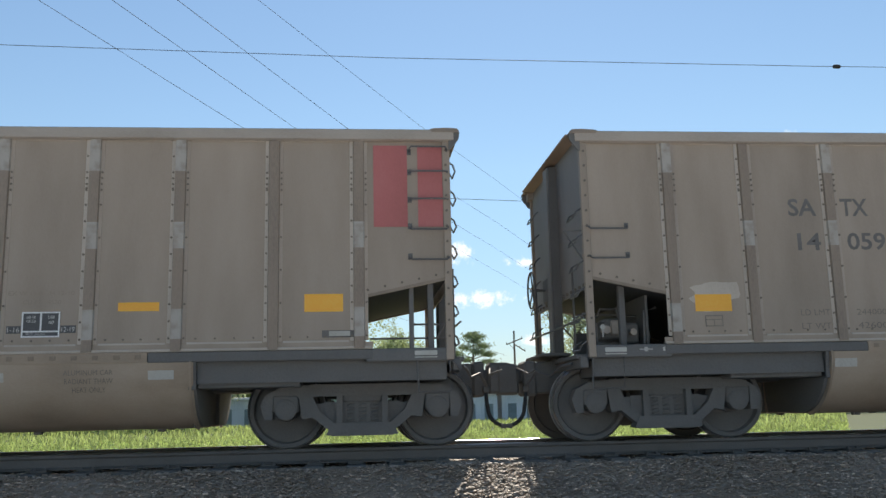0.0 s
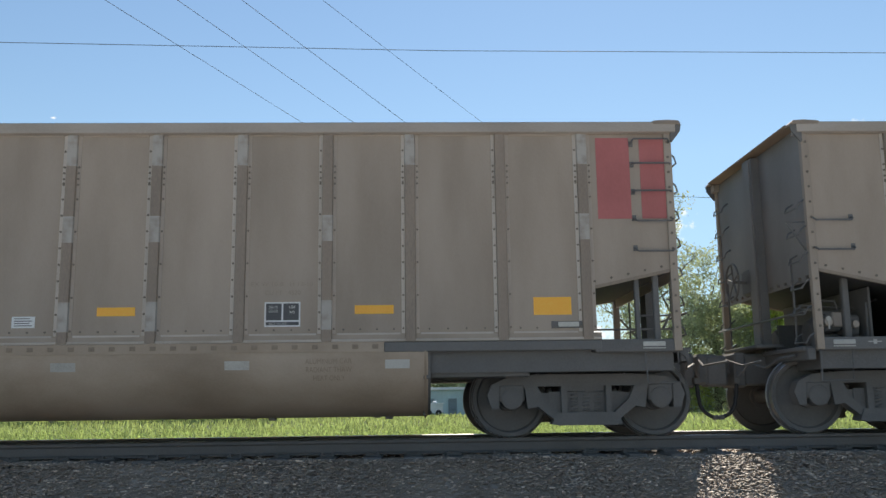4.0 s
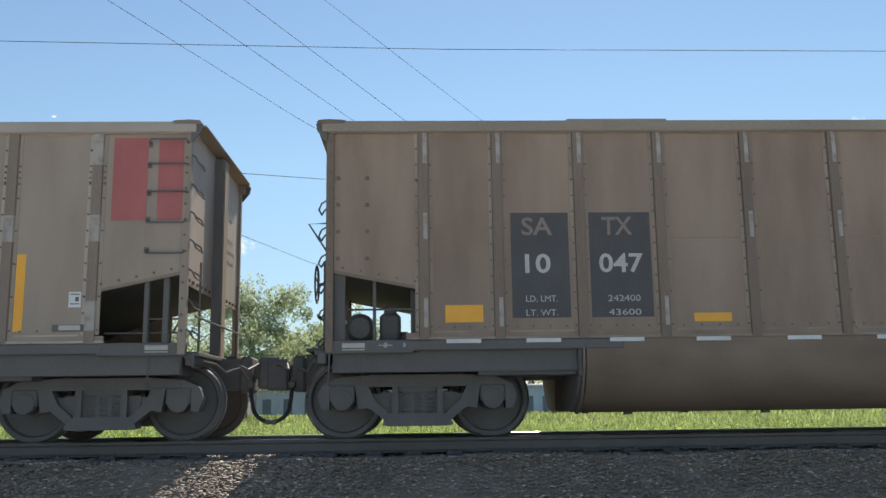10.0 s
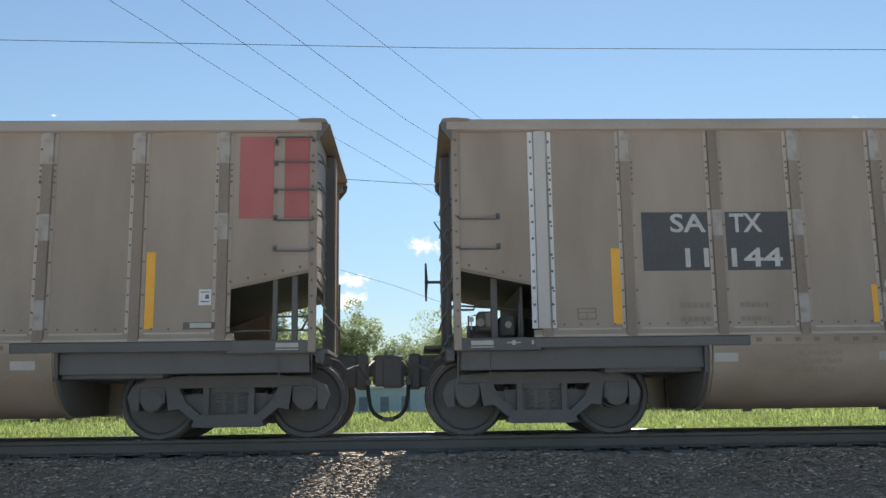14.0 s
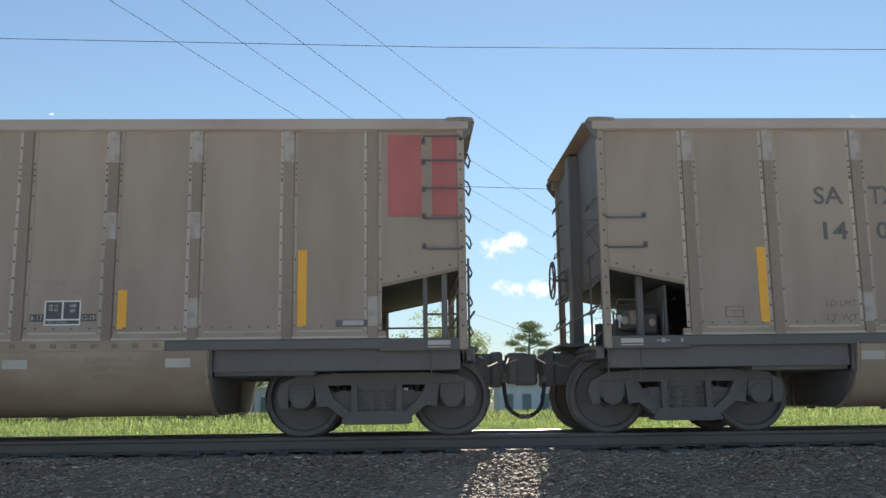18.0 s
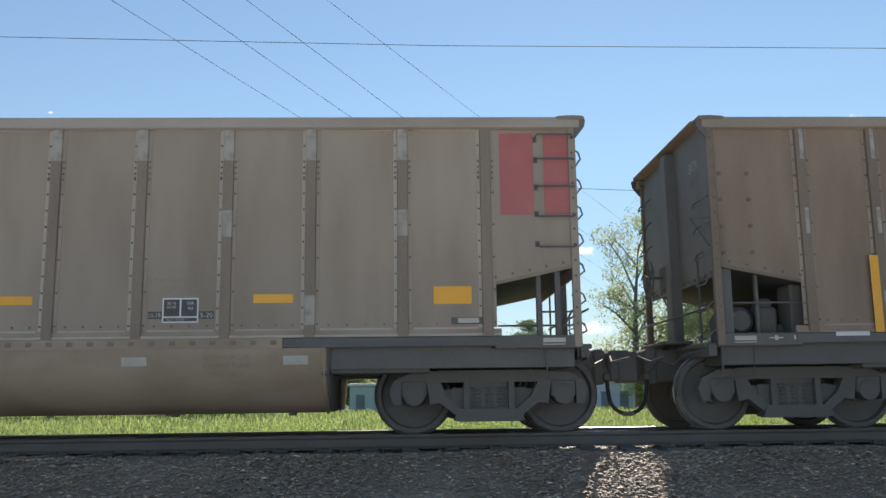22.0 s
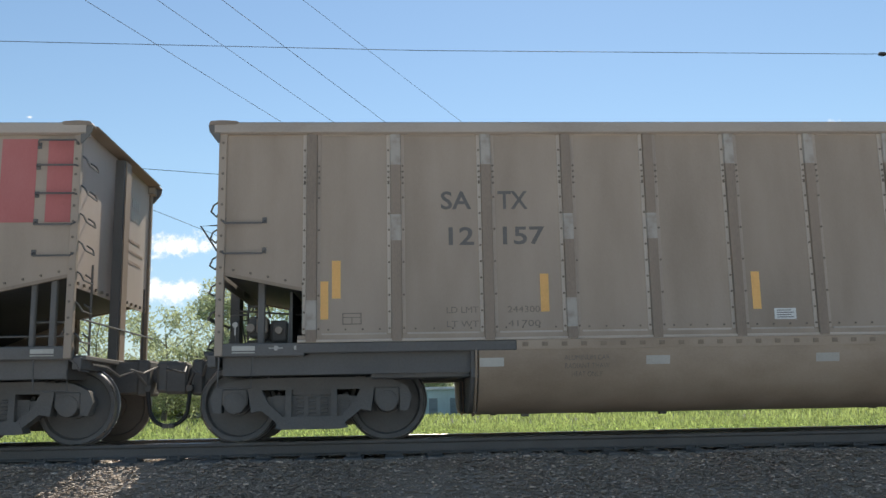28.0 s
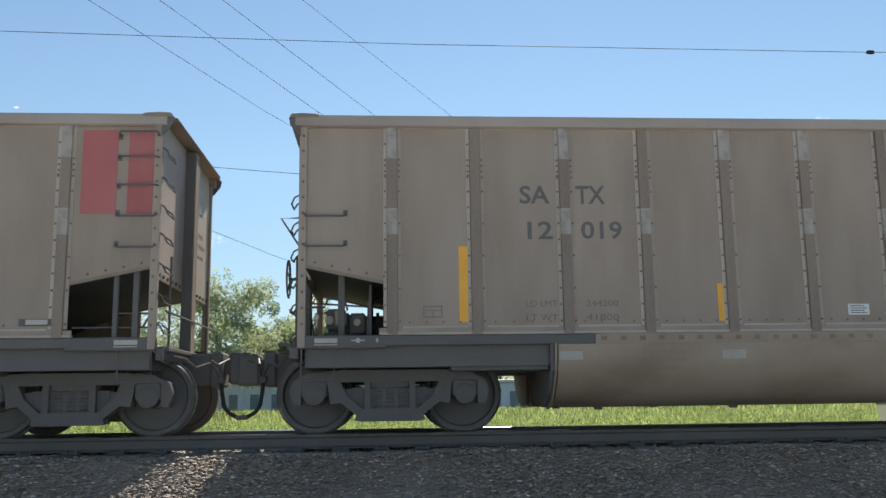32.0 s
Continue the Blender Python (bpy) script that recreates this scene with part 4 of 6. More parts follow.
    for z in (1.24, 1.40):
        part("cross_bar", Mesher().tube(M["grab"], [(half - 0.85, -1.43, z), (half - (1.75 if z < 1.3 else 1.27), -1.43, z)], 0.012), car)
    part("corner_brace", Mesher().tube(M["grab"], [(half - 0.87, -1.43, 1.42), (half - 0.97, -1.43, 1.24)], 0.014), car)
    # brake gear at the other end: reservoir, valve, cylinder, chain, wheel
    b0 = -half
    if brown:
        part("corner_plate", Mesher().box(M["under"], b0 + 0.88, b0 + 1.015, -1.50, -1.46, 1.0, 1.90, 0.006), car)
        part("cross_bar", Mesher().tube(M["grab"], [(b0 + 0.90, -1.43, 1.485), (b0 + 1.90, -1.43, 1.485)], 0.012), car)
        part("brake_strut", Mesher().box(M["under"], b0 + 1.328, b0 + 1.366, -1.40, -1.34, 1.0, 1.84, 0.006), car)
        q = Mesher().lathe(M["under"], [(0.0, -0.36), (0.12, -0.35), (0.175, -0.28), (0.175, 0.28), (0.12, 0.35), (0.0, 0.36)], 22, "y", (b0 + 1.17, -0.95, 1.285))
        q.box(M["under"], b0 + 1.00, b0 + 1.36, -1.22, -0.68, 1.0, 1.16, 0.01)
        part("air_reservoir", q, car, smooth=40)
        q = Mesher().box(M["under"], b0 + 1.40, b0 + 1.65, -1.24, -0.86, 1.0, 1.46, 0.04).box(M["under"], b0 + 1.45, b0 + 1.60, -1.20, -0.90, 1.44, 1.56, 0.03)
        q.lathe(M["under"], [(0.0, -0.08), (0.07, -0.07), (0.07, 0.07), (0.0, 0.08)], 14, "x", (b0 + 1.66, -1.10, 1.18))
        part("control_valve", q, car, "dark cast valve block", smooth=40)
        part("brake_cylinder", Mesher().box(M["under"], b0 + 1.77, b0 + 1.95, -1.34, -0.95, 1.0, 1.72, 0.02), car)
    else:
        part("brake_strut", Mesher().box(M["under"], b0 + 1.24, b0 + 1.32, -1.36, -1.28, 1.0, 1.96, 0.01), car)
        q = Mesher().lathe(M["under"], [(0.0, -0.36), (0.15, -0.35), (0.20, -0.29), (0.20, 0.29), (0.15, 0.35), (0.0, 0.36)], 20, "x", (b0 + 1.52, -0.45, 1.24))
        for x in (1.32, 1.70):
            q.box(M["under"], b0 + x - 0.02, b0 + x + 0.02, -0.67, -0.23, 1.0, 1.46)
        part("air_reservoir", q, car, smooth=40)
        q = Mesher().lathe(M["under"], [(0.0, -0.30), (0.13, -0.29), (0.16, -0.24), (0.16, 0.24), (0.13, 0.29), (0.0, 0.30)], 18, "x", (b0 + 1.44, 0.55, 1.22))
        part("brake_cylinder", q, car, smooth=40)
        q = Mesher().box(M["deck"], b0 + 1.09, b0 + 1.32, -1.12, -0.86, 1.22, 1.47, 0.03).box(M["deck"], b0 + 1.36, b0 + 1.56, -1.10, -0.86, 1.16, 1.42, 0.03)
        q.box(M["chord"], b0 + 1.19, b0 + 1.33, -1.16, -1.11, 1.27, 1.45, 0.015).box(M["under"], b0 + 1.05, b0 + 1.62, -0.95, -0.80, 1.0, 1.20, 0.02)
        q.lathe(M["chord"], [(0.0, -0.06), (0.05, -0.06), (0.05, 0.06), (0.0, 0.06)], 14, "y", (b0 + 1.13, -1.12, 1.33))
        q.lathe(M["chord"], [(0.0, -0.05), (0.042, -0.05), (0.042, 0.05), (0.0, 0.05)], 12, "y", (b0 + 1.46, -1.14, 1.30))
        part("control_valve", q, car, "grey cast valve block with pale caps", smooth=40)
        for pts, r in (([(b0 + 0.86, -1.0, 1.50), (b0 + 1.06, -1.0, 1.50), (b0 + 1.10, -1.0, 1.60), (b0 + 1.30, -1.0, 1.60), (b0 + 1.34, -1.0, 1.46)], 0.014), ([(b0 + 0.9, -0.9, 1.56), (b0 + 1.75, -0.9, 1.50)], 0.012),
                       ([(b0 + 1.58, -1.2, 1.02), (b0 + 1.60, -1.2, 1.55), (b0 + 1.78, -1.1, 1.60)], 0.018), ([(b0 + 0.98, -1.25, 1.0), (b0 + 0.98, -1.25, 1.40), (b0 + 1.10, -1.15, 1.42)], 0.012)):
            part("air_pipe", Mesher().tube(M["grab"], pts, r), car, smooth=40)
    part("pull_tag", Mesher().lathe(M["offwhite"], [(0.0, -0.006), (0.032, -0.006), (0.032, 0.006), (0.0, 0.006)], 12, "y", (b0 + 1.0, -1.46, 1.34)).box(M["offwhite"], b0 + 0.992, b0 + 1.008, -1.465, -1.455, 1.22, 1.31), car, "small pale pull tag")
    part("sill_stencil", Mesher().box(M["offwhite"], b0 + 1.40, b0 + 1.56, -1.566, -1.558, 1.055, 1.068).box(M["offwhite"], b0 + 1.46, b0 + 1.50, -1.567, -1.558, 1.035, 1.088), car, "pale stencilled arrow on the sill")
    part("sill_stencil", Mesher().box(M["offwhite"], b0 + 1.685, b0 + 1.71, -1.567, -1.558, 1.04, 1.085), car, "pale stencilled mark on the sill")
    if not brown:
        part("bulkhead", Mesher().box(M["under"], b0 + 1.60, b0 + 1.63, -1.25, 1.25, 1.0, 1.74).box(M["under"], b0 + 1.04, b0 + 1.60, 0.12, 0.16, 1.0, 1.40), car)
    part("brake_step", Mesher().box(M["under"], b0 + 0.46, b0 + 0.82, -0.55, 0.65, 1.06, 1.10, 0.008).box(M["under"], b0 + 0.74, b0 + 0.80, -0.5, 0.6, 0.98, 1.07), car, "dark grating brake step")
    q = Mesher().box(M["under"], b0 + 0.70, b0 + 0.86, 0.05, 0.45, 1.83, 2.18, 0.03)
    q.tube(M["grab"], [(b0 + 0.76, 0.25, 1.85), (b0 + 0.80, 0.23, 1.5), (b0 + 0.90, 0.2, 1.0)], 0.012)
    part("brake_housing", q, car, smooth=40)
    q = Mesher()
    ring = [(b0 + 0.50, 0.25 + 0.25 * math.cos(j * math.pi / 14), 2.01 + 0.25 * math.sin(j * math.pi / 14)) for j in range(28)]
    q.tube(M["grab"], ring, 0.014, 6, True)
    wheel = part("brake_wheel", q, car, "dark spoked hand-brake wheel", smooth=40)
    for j in range(5):
        a = j * 2 * math.pi / 5 + 0.3
        part("spoke", Mesher().tube(M["grab"], [(b0 + 0.52, 0.25, 2.01), (b0 + 0.50, 0.25 + 0.25 * math.cos(a), 2.01 + 0.25 * math.sin(a))], 0.011), wheel)
    part("shaft", Mesher().tube(M["grab"], [(b0 + 0.50, 0.25, 2.01), (b0 + 0.74, 0.25, 2.01)], 0.02), wheel)
    q = Mesher().tube(M["grab"], [(b0 + 0.82, -1.50, 2.50), (b0 + 0.58, -1.46, 2.50), (b0 + 0.80, -1.46, 2.16)], 0.012)
    part("corner_bracket", q, car)
    pts = [(b0 + 0.72 + 0.03 * j / 16, 0.0 + 0.02 * math.sin(j * 0.4), 1.80 - 0.05 * j) for j in range(17)]
    part("brake_chain", Mesher().tube(M["grab"], pts, [0.024 if j % 2 else 0.010 for j in range(17)], 6), car)
    # grab irons on the sides
    for z in () if brown else (2.50, 2.145):
        part("rung", rung(0, 0.47, 0, 0, 0.045), car, at=pose(b0 + 0.86, -1.55, z))
    for x, z in [(u, w) for u in (0.93, 1.27) for w in (3.03, 2.71, 2.39, 2.07)] if brown else ():
        part("rung_bolt", RUNG_BOLT, car, at=pose(b0 + x, -1.546, z))
    # centre sill between the trucks, bolsters
    part("centre_sill", Mesher().box(M["deck"], -half + 2.3, half - 2.3, -0.26, 0.26, 0.69, 1.0, 0.02), car)
    for s in (-1, 1):
        q = Mesher().box(M["deck"], *sorted((s * (half - 2.55), s * (half - 3.70))), -1.40, 1.40, 0.71, 0.80, 0.01)
        q.prism(M["under"], [(s * (half - 3.735), 0.78), (s * (half - 3.785), 0.78), (s * (half - 3.785), 0.285), (s * (half - 3.765), 0.285), (s * (half - 3.745), 0.45)], -1.10, 1.10, "y")
        q.box(M["under"], *sorted((s * (half - 3.70), s * (half - 3.785))), -1.50, 1.50, 0.69, 1.10, 0.01)
        part("cross_bearer", q, car)
        # added plate: stands in for the even dark shade over the trucks
        part("side_apron", Mesher().box(M["under"], *sorted((s * (half - 0.87), s * (half - 3.70))), -1.46, 1.46, 0.76, 1.0), car)
        tx = s * (half - 1.845)
        truck = part("truck", Mesher().box(M["iron"], -0.22, 0.22, -1.0, 1.0, 0.46, 0.72, 0.03).box(M["iron"], -0.3, 0.3, -0.35, 0.35, 0.60, 0.93, 0.03)
                     .tube(M["iron"], [(-0.40, -0.8, 0.40), (-0.40, 0.8, 0.40)], 0.045, 8).tube(M["iron"], [(0.40, -0.8, 0.40), (0.40, 0.8, 0.40)], 0.045, 8), car, at=pose(tx, 0, 0), smooth=30)
        part("side_frame", SIDE_FRAME, truck)
        part("side_frame", SIDE_FRAME, truck, at=pose(0, 0, 0, 0, 0, 180))
        for w in (-0.889, 0.889):
            ax = part("wheelset", AXLE, car, at=pose(tx + w, 0, WHEEL_R))
            part("wheel", WHEEL, ax, at=pose(0, -0.757, 0))
            part("wheel", WHEEL, ax, at=pose(0, 0.757, 0, 0, 0, 180))
    return car


LENGTH = (15.75, 15.8)

def plate(mat, x0, x1, z0, z1, y=FLAT, t=0.004):
    return Mesher().box(mat, x0, x1, y - t / 2, y + t / 2, z0, z1)


def blob(mat, x, z, rx, rz, seed, surface=None, n=26, ragged=1.0):
    """A daub of paint with a ragged edge, in rings that follow the surface."""
    rng = random.Random(seed)
    ph = [rng.uniform(0, 6.28) for _ in range(4)]
    rim = []
    for j in range(n):
        a = 2 * math.pi * j / n
        r = 1 + ragged * (0.16 * math.sin(2 * a + ph[0]) + 0.14 * math.sin(3 * a + ph[1]) + 0.09 * math.sin(7 * a + ph[2]) + rng.uniform(-0.08, 0.08))
        rim.append((rx * r * math.cos(a), rz * r * math.sin(a)))
    v = [(x, z)] + [(x + p * q / 4, z + w * q / 4) for q in (1, 2, 3, 4) for p, w in rim]
    v = [(p, FLAT if surface is None else -surface(w) - 0.005, w) for p, w in v]
    f = [(0, 1 + j, 1 + (j + 1) % n) for j in range(n)]
    for q in range(3):
        f += [(1 + q * n + j, 1 + q * n + n + j, 1 + q * n + n + (j + 1) % n, 1 + q * n + (j + 1) % n) for j in range(n)]
    return Mesher().add(v, f, mat)


def arc(cx, cz, rx, rz, a0, a1, n=10):
    return [(cx + rx * math.cos(radians(a0 + (a1 - a0) * j / n)), cz + rz * math.sin(radians(a0 + (a1 - a0) * j / n))) for j in range(n + 1)]


# letters as sprayed by an unsteady arm: strokes in a box one high
SCRAWL = {
    "C": [arc(0.42, 0.5, 0.40, 0.50, 55, 320, 14)],
    "o": [arc(0.28, 0.28, 0.26, 0.28, 80, 450, 12)],
    "r": [[(0.04, 0.56), (0.09, 0.0)], [(0.08, 0.34), (0.18, 0.52), (0.34, 0.55), (0.42, 0.48)]],
    "n": [[(0.04, 0.55), (0.07, 0.0)], [(0.07, 0.38)] + arc(0.24, 0.34, 0.17, 0.2, 140, 0, 6) + [(0.44, 0.0)]],
    "a": [arc(0.24, 0.27, 0.21, 0.26, 40, 400, 12), [(0.44, 0.55), (0.42, 0.2), (0.50, 0.0)]],
    "S": [arc(0.28, 0.74, 0.24, 0.24, 40, 265, 9) + arc(0.28, 0.25, 0.26, 0.25, 85, -150, 9)],
    "H": [[(0.05, 1.0), (0.07, 0.0)], [(0.45, 1.02), (0.48, 0.02)], [(0.06, 0.5), (0.47, 0.53)]],
    "I": [[(0.0, 0.98), (0.44, 1.0)], [(0.22, 0.98), (0.21, 0.02)], [(-0.02, 0.0), (0.46, 0.02)]],
    "T": [[(0.0, 1.0), (0.62, 1.04)], [(0.31, 1.0), (0.28, 0.0)]],
    "G": [arc(0.36, 0.5, 0.34, 0.48, 60, 350, 14) + [(0.40, 0.46)]],
    "R": [[(0.04, 0.0), (0.10, 1.0)], [(0.10, 0.98)] + arc(0.28, 0.74, 0.22, 0.22, 80, -90, 8) + [(0.14, 0.50), (0.52, 0.0)]],
    "O": [arc(0.34, 0.5, 0.30, 0.46, 90, 455, 14)],
    "V": [[(0.0, 1.0), (0.26, 0.0), (0.5, 0.98)]],
    "A": [[(0.0, 0.0), (0.26, 1.0), (0.54, 0.0)], [(0.10, 0.36), (0.46, 0.38)]],
}


def strokes(mat, lines, width, surface=None, lift=0.005):
    """Sprayed lines as flat ribbons with round ends that follow the surface."""
    m = Mesher()
    for line in lines:
        pts = []
        for (ax, az), (bx, bz) in zip(line, line[1:]):
            k = max(1, int(math.hypot(bx - ax, bz - az) / 0.06))
            pts += [(ax + (bx - ax) * j / k, az + (bz - az) * j / k) for j in range(k)]
        pts.append(line[-1])
        v = []
        for j, (x, z) in enumerate(pts):
            (x0, z0), (x1, z1) = pts[max(0, j - 1)], pts[min(len(pts) - 1, j + 1)]
            d = math.hypot(x1 - x0, z1 - z0) or 1
            w = width / 2 * (0.62 if j in (0, len(pts) - 1) else 1 + 0.16 * math.sin(j * 2.3))
            nx, nz = -(z1 - z0) / d * w, (x1 - x0) / d * w
            v += [(x + nx, z + nz), (x - nx, z - nz)]
        v = [(x, FLAT - lift if surface is None else -surface(z) - lift, z) for x, z in v]
        m.add(v, [(2 * j, 2 * j + 1, 2 * j + 3, 2 * j + 2) for j in range(len(pts) - 1)], mat)
    return m


def scrawl(word, mat, x0, x1, z0, z1, width, surface=None):
    """A hand-sprayed word fitted between x0 and x1."""
    adv, lines = 0.0, []
    for k, ch in enumerate(word):
        g = SCRAWL[ch]
        w = max(p[0] for ln in g for p in ln)
        tip = 0.05 * math.sin(k * 2.1)
        lines += [[(adv + p[0], p[1] + tip) for p in ln] for ln in g]
        adv += w + 0.16
    adv -= 0.16
    lines = [[(x0 + p[0] / adv * (x1 - x0), z0 + p[1] * (z1 - z0)) for p in ln] for ln in lines]
    return strokes(mat, lines, width, surface)


TALL, SHORT = (1.262, 2.15), (1.255, 1.70)
# number in two halves, load limit, light weight, kind of red end, stripe plan, panel, dates, brown
CARS = [
    ("", "", "", "", "ladder", "v", "", "", 0),
    ("14", "059", "244000", "42600", "ladder", "h", "", "", 0),
    ("12", "290", "244000", "42600", "ladder", "h", "", "1-16 12-19", 0),
    ("11", "065", "", "", "full", "v2", "black", "3-18 12-19", 0),
    ("17", "005", "244200", "41800", "ladder", "h", "daubs", "5-16 12-19", 0),
    ("", "", "", "", "ladder", "h", "", "", 0),
    ("16", "095", "244200", "41800", "ladder", "v2", "", "3-18 12-19", 0),
    ("16", "141", "244200", "41800", "ladder", "v", "", "7-18 12-19", 0),
    ("17", "061", "244200", "41800", "ladder", "v2", "", "7-18 12-19", 0),
    ("10", "047", "242400", "43600", "dull", "hb", "big", "8-18 12-19", 1),
    ("15", "068", "244200", "41800", "ladder", "v2", "", "8-17 12-19", 0),
    ("12", "126", "244000", "42000", "ladder", "v", "grey", "2-18 12-19", 0),
    ("11", "144", "", "", "full", "v2", "black", "4-16 12-19", 0),
    ("", "", "", "", "ladder", "v", "", "", 0),
    ("80", "87", "242000", "44000", "dull", "vb", "big", "", 1),
    ("14", "076", "244100", "41900", "ladder", "v", "daubs", "5-19 12-19", 0),
    ("12", "243", "244000", "42000", "ladder", "v", "", "8-17 12-19", 0),
    ("14", "009", "244100", "41900", "ladder", "h", "", "8-18 12-19", 0),
    ("81", "08", "242100", "43900", "grey", "vb", "big", "12-19 12-19", 1),
    ("12", "191", "", "", "ladder", "h", "", "10-19 5-20", 0),
    ("16", "020", "244000", "42000", "ladder", "v2", "", "5-19 5-20", 0),
    ("12", "142", "244300", "41700", "ladder", "p", "spray", "6-19 5-20", 0),
    ("", "", "", "", "ladder", "h", "", "", 0),
    ("12", "157", "244300", "41700", "ladder", "p", "", "3-16 5-20", 0),
    ("14", "106", "244200", "41800", "ladder", "v", "", "4-16 5-20", 0),
    ("90", "57", "241800", "44200", "full", "hb2", "big", "8-17 5-20", 1),
    ("12", "019", "244200", "41800", "ladder", "v2", "", "2-18 5-20", 0),
    ("", "", "", "", "ladder", "v", "", "", 0),
    ("", "", "", "", "ladder", "v", "", "", 0),
]
COUNT_BEFORE = 1          # one car ahead of the first that is seen
JOINT = [0.0]
for c in CARS:
    JOINT.append(JOINT[-1] + LENGTH[c[8]])


def mark(car, spec, index):
    """Paint, plates and lettering of one car."""
    a, b, load, light, red, plan, extra, dates, brown = spec
    L = LENGTH[brown]
    half = L / 2
    l, r = (lambda u: -half + u), (lambda u: half - u)
    tx0, tx1, tz0, tz1 = (r(4.52), r(3.99 if a == "81" else 3.94), 1.205 if a == "81" else 1.165, 1.505) if brown else (r(5.60), r(5.19), 1.30, 1.585)
    # red end with its ladder
    if red == "ladder":
        for x0, x1 in ((1.70, 1.30), (1.175, 0.835)):
            part("red_panel", plate(M["red"], r(x0), r(x1), 2.54, 3.53), car, "faded red painted panel")
    elif red in ("full", "dull"):
        m = Mesher().prism(M["red"] if red == "full" else M["red_dull"], [(r(1.775), 1.76), (r(0.885), 1.945), (r(0.885), 3.57), (r(1.775), 3.57)], FLAT - 0.002, FLAT + 0.002, "y")
        part("red_panel", m, car, "faded red painted end panel")
    else:
        m = Mesher().prism(M["maroon"], [(r(1.775), 1.76), (r(0.885), 1.945), (r(0.885), 3.57), (r(1.775), 3.57)], FLAT - 0.002, FLAT + 0.002, "y")
        part("red_panel", m, car, "red end panel painted over in grey")
        for k, (mat, u, z, rx, rz) in enumerate((("daub_pink", 1.35, 2.86, 0.40, 0.70), ("daub_pink", 1.33, 2.44, 0.39, 0.36), ("daub_grey", 1.38, 2.90, 0.36, 0.60), ("daub_grey", 1.32, 3.24, 0.37, 0.24), ("daub_grey", 1.34, 2.50, 0.33, 0.34),
                                                ("daub_grey", 1.16, 2.78, 0.20, 0.42))):
            part("grey_daub", blob(M[mat], r(u), z, rx, rz, 5 + k, (lambda y: lambda z: y)(1.5525 + 0.0005 * k), 60, 0.6), car, "thin worn grey paint over red")
    if red == "ladder":
        for z, dz in ((3.50, -0.05), (3.20, 0.0), (2.865, 0.0), (2.50, 0.045), (2.14, 0.045)):
            part("rung", rung(0, 0.45, 0, 0, dz), car, at=pose(r(1.275), -1.55, z))
    else:
        for z in (3.15, 2.70, 2.26) if red == "grey" else (3.24, 2.87, 2.52, 2.16):
            part("rung", Mesher().box(M["grab"], -0.035, 0.035, -0.02, 0.004, -0.035, 0.035, 0.008).tube(M["grab" if red == "grey" else "red_dull"], [(0, -0.02, 0), (0.18, -0.05, -0.02), (0.30, -0.05, -0.02), (0.32, 0.0, 0.0)], 0.010), car, at=pose(r(1.33), -1.553, z))
    # yellow reflectors
    tall, shorts, big, small = [], [], [], []
    if plan in ("v", "v2"):
        tall = [l(2.05 if plan == "v" else 2.70), r(2.69)]
        shorts = [l(5.10), l(8.03), r(4.73)] if plan == "v" else [l(5.10 if a + b in ("11065", "16020") else 5.77), r(7.06 if a + b == "15068" else 7.70), r(4.73)]
        if a + b in ("12126", "14106"):
            shorts = [l(5.78), l(8.69), r(4.73)]
        if a + b == "12126":
            tall = tall[1:]
        if a + b in ("14076", "14106", "16141"):
            tall[0] = l(2.70)
    elif plan == "vb":
        tall, shorts = [l(2.70), r(2.61)], [l(5.62), r(7.66), r(4.94)]
    elif plan == "h":
        big, small = [(l(2.12), l(2.57)), (r(2.50), r(2.06))], [(l(5.20), l(5.65)), (r(7.50), r(7.07)), (r(4.57), r(4.12))]
    elif plan in ("hb", "hb2"):
        big, small = [(l(2.17), l(2.61)), (r(2.55), r(2.11))], [(l(5.07), l(5.51)), (r(8.4), r(7.95)), (r(5.44), r(4.99))]
        if plan == "hb2":
            big, small = [(l(2.20), l(2.65)), (r(2.69), r(2.24))], [(l(5.10), l(5.56)), (r(8.63), r(8.17)), (r(5.47), r(5.02))]
            shorts = [l(4.80), r(7.90), r(5.77), r(3.765)]
            tall = [l(1.95), r(1.87)]
    elif plan == "p":
        z1 = 1.26 if extra == "spray" else 1.44
        for u, z0 in ((2.02, z1 - 0.06), (2.16, z1 + 0.18)):
            part("reflector", plate(M["yellow_faded"], l(u) - 0.05, l(u) + 0.05, z0, z0 + 0.44), car, "faded yellow reflector strip")
        for x in (l(4.58), l(7.10), r(6.38), r(4.07), r(2.08)):
            part("reflector", plate(M["yellow_faded"], x - 0.05, x + 0.05, z1, z1 + 0.445), car, "faded yellow reflector strip")
    down = -0.13 if brown else 0.0
    front = -1.592 if plan == "vb" else -1.586 if plan == "hb2" else FLAT
    tz, sz = ((1.115, 2.02), (1.10, 1.55)) if plan == "vb" else ((TALL[0] + down, TALL[1] + down), (SHORT[0] + down * 1.4, SHORT[1] + down * 1.4))
    if a + b == "16020":
        tz = (1.262, 1.98)
    for x in tall:
        part("reflector", plate(M["yellow"], x - 0.052, x + 0.052, *tz, front), car, "tall yellow reflector strip")
    for x in shorts:
        part("reflector", plate(M["yellow"] if plan != "hb2" else M["yellow_faded"], x - 0.052, x + 0.052, *sz, front), car, "short yellow reflector strip")
    dz = {1: 0.09, 2: 0.14, 17: 0.04, 19: 0.08}.get(index, 0.0)
    for x0, x1 in big:
        part("reflector", plate(M["yellow"], x0, x1, *{"hb": (1.315, 1.515), "hb2": (1.715, 1.925)}.get(plan, (1.41 + dz, 1.615 + dz))), car, "broad yellow reflector plate")
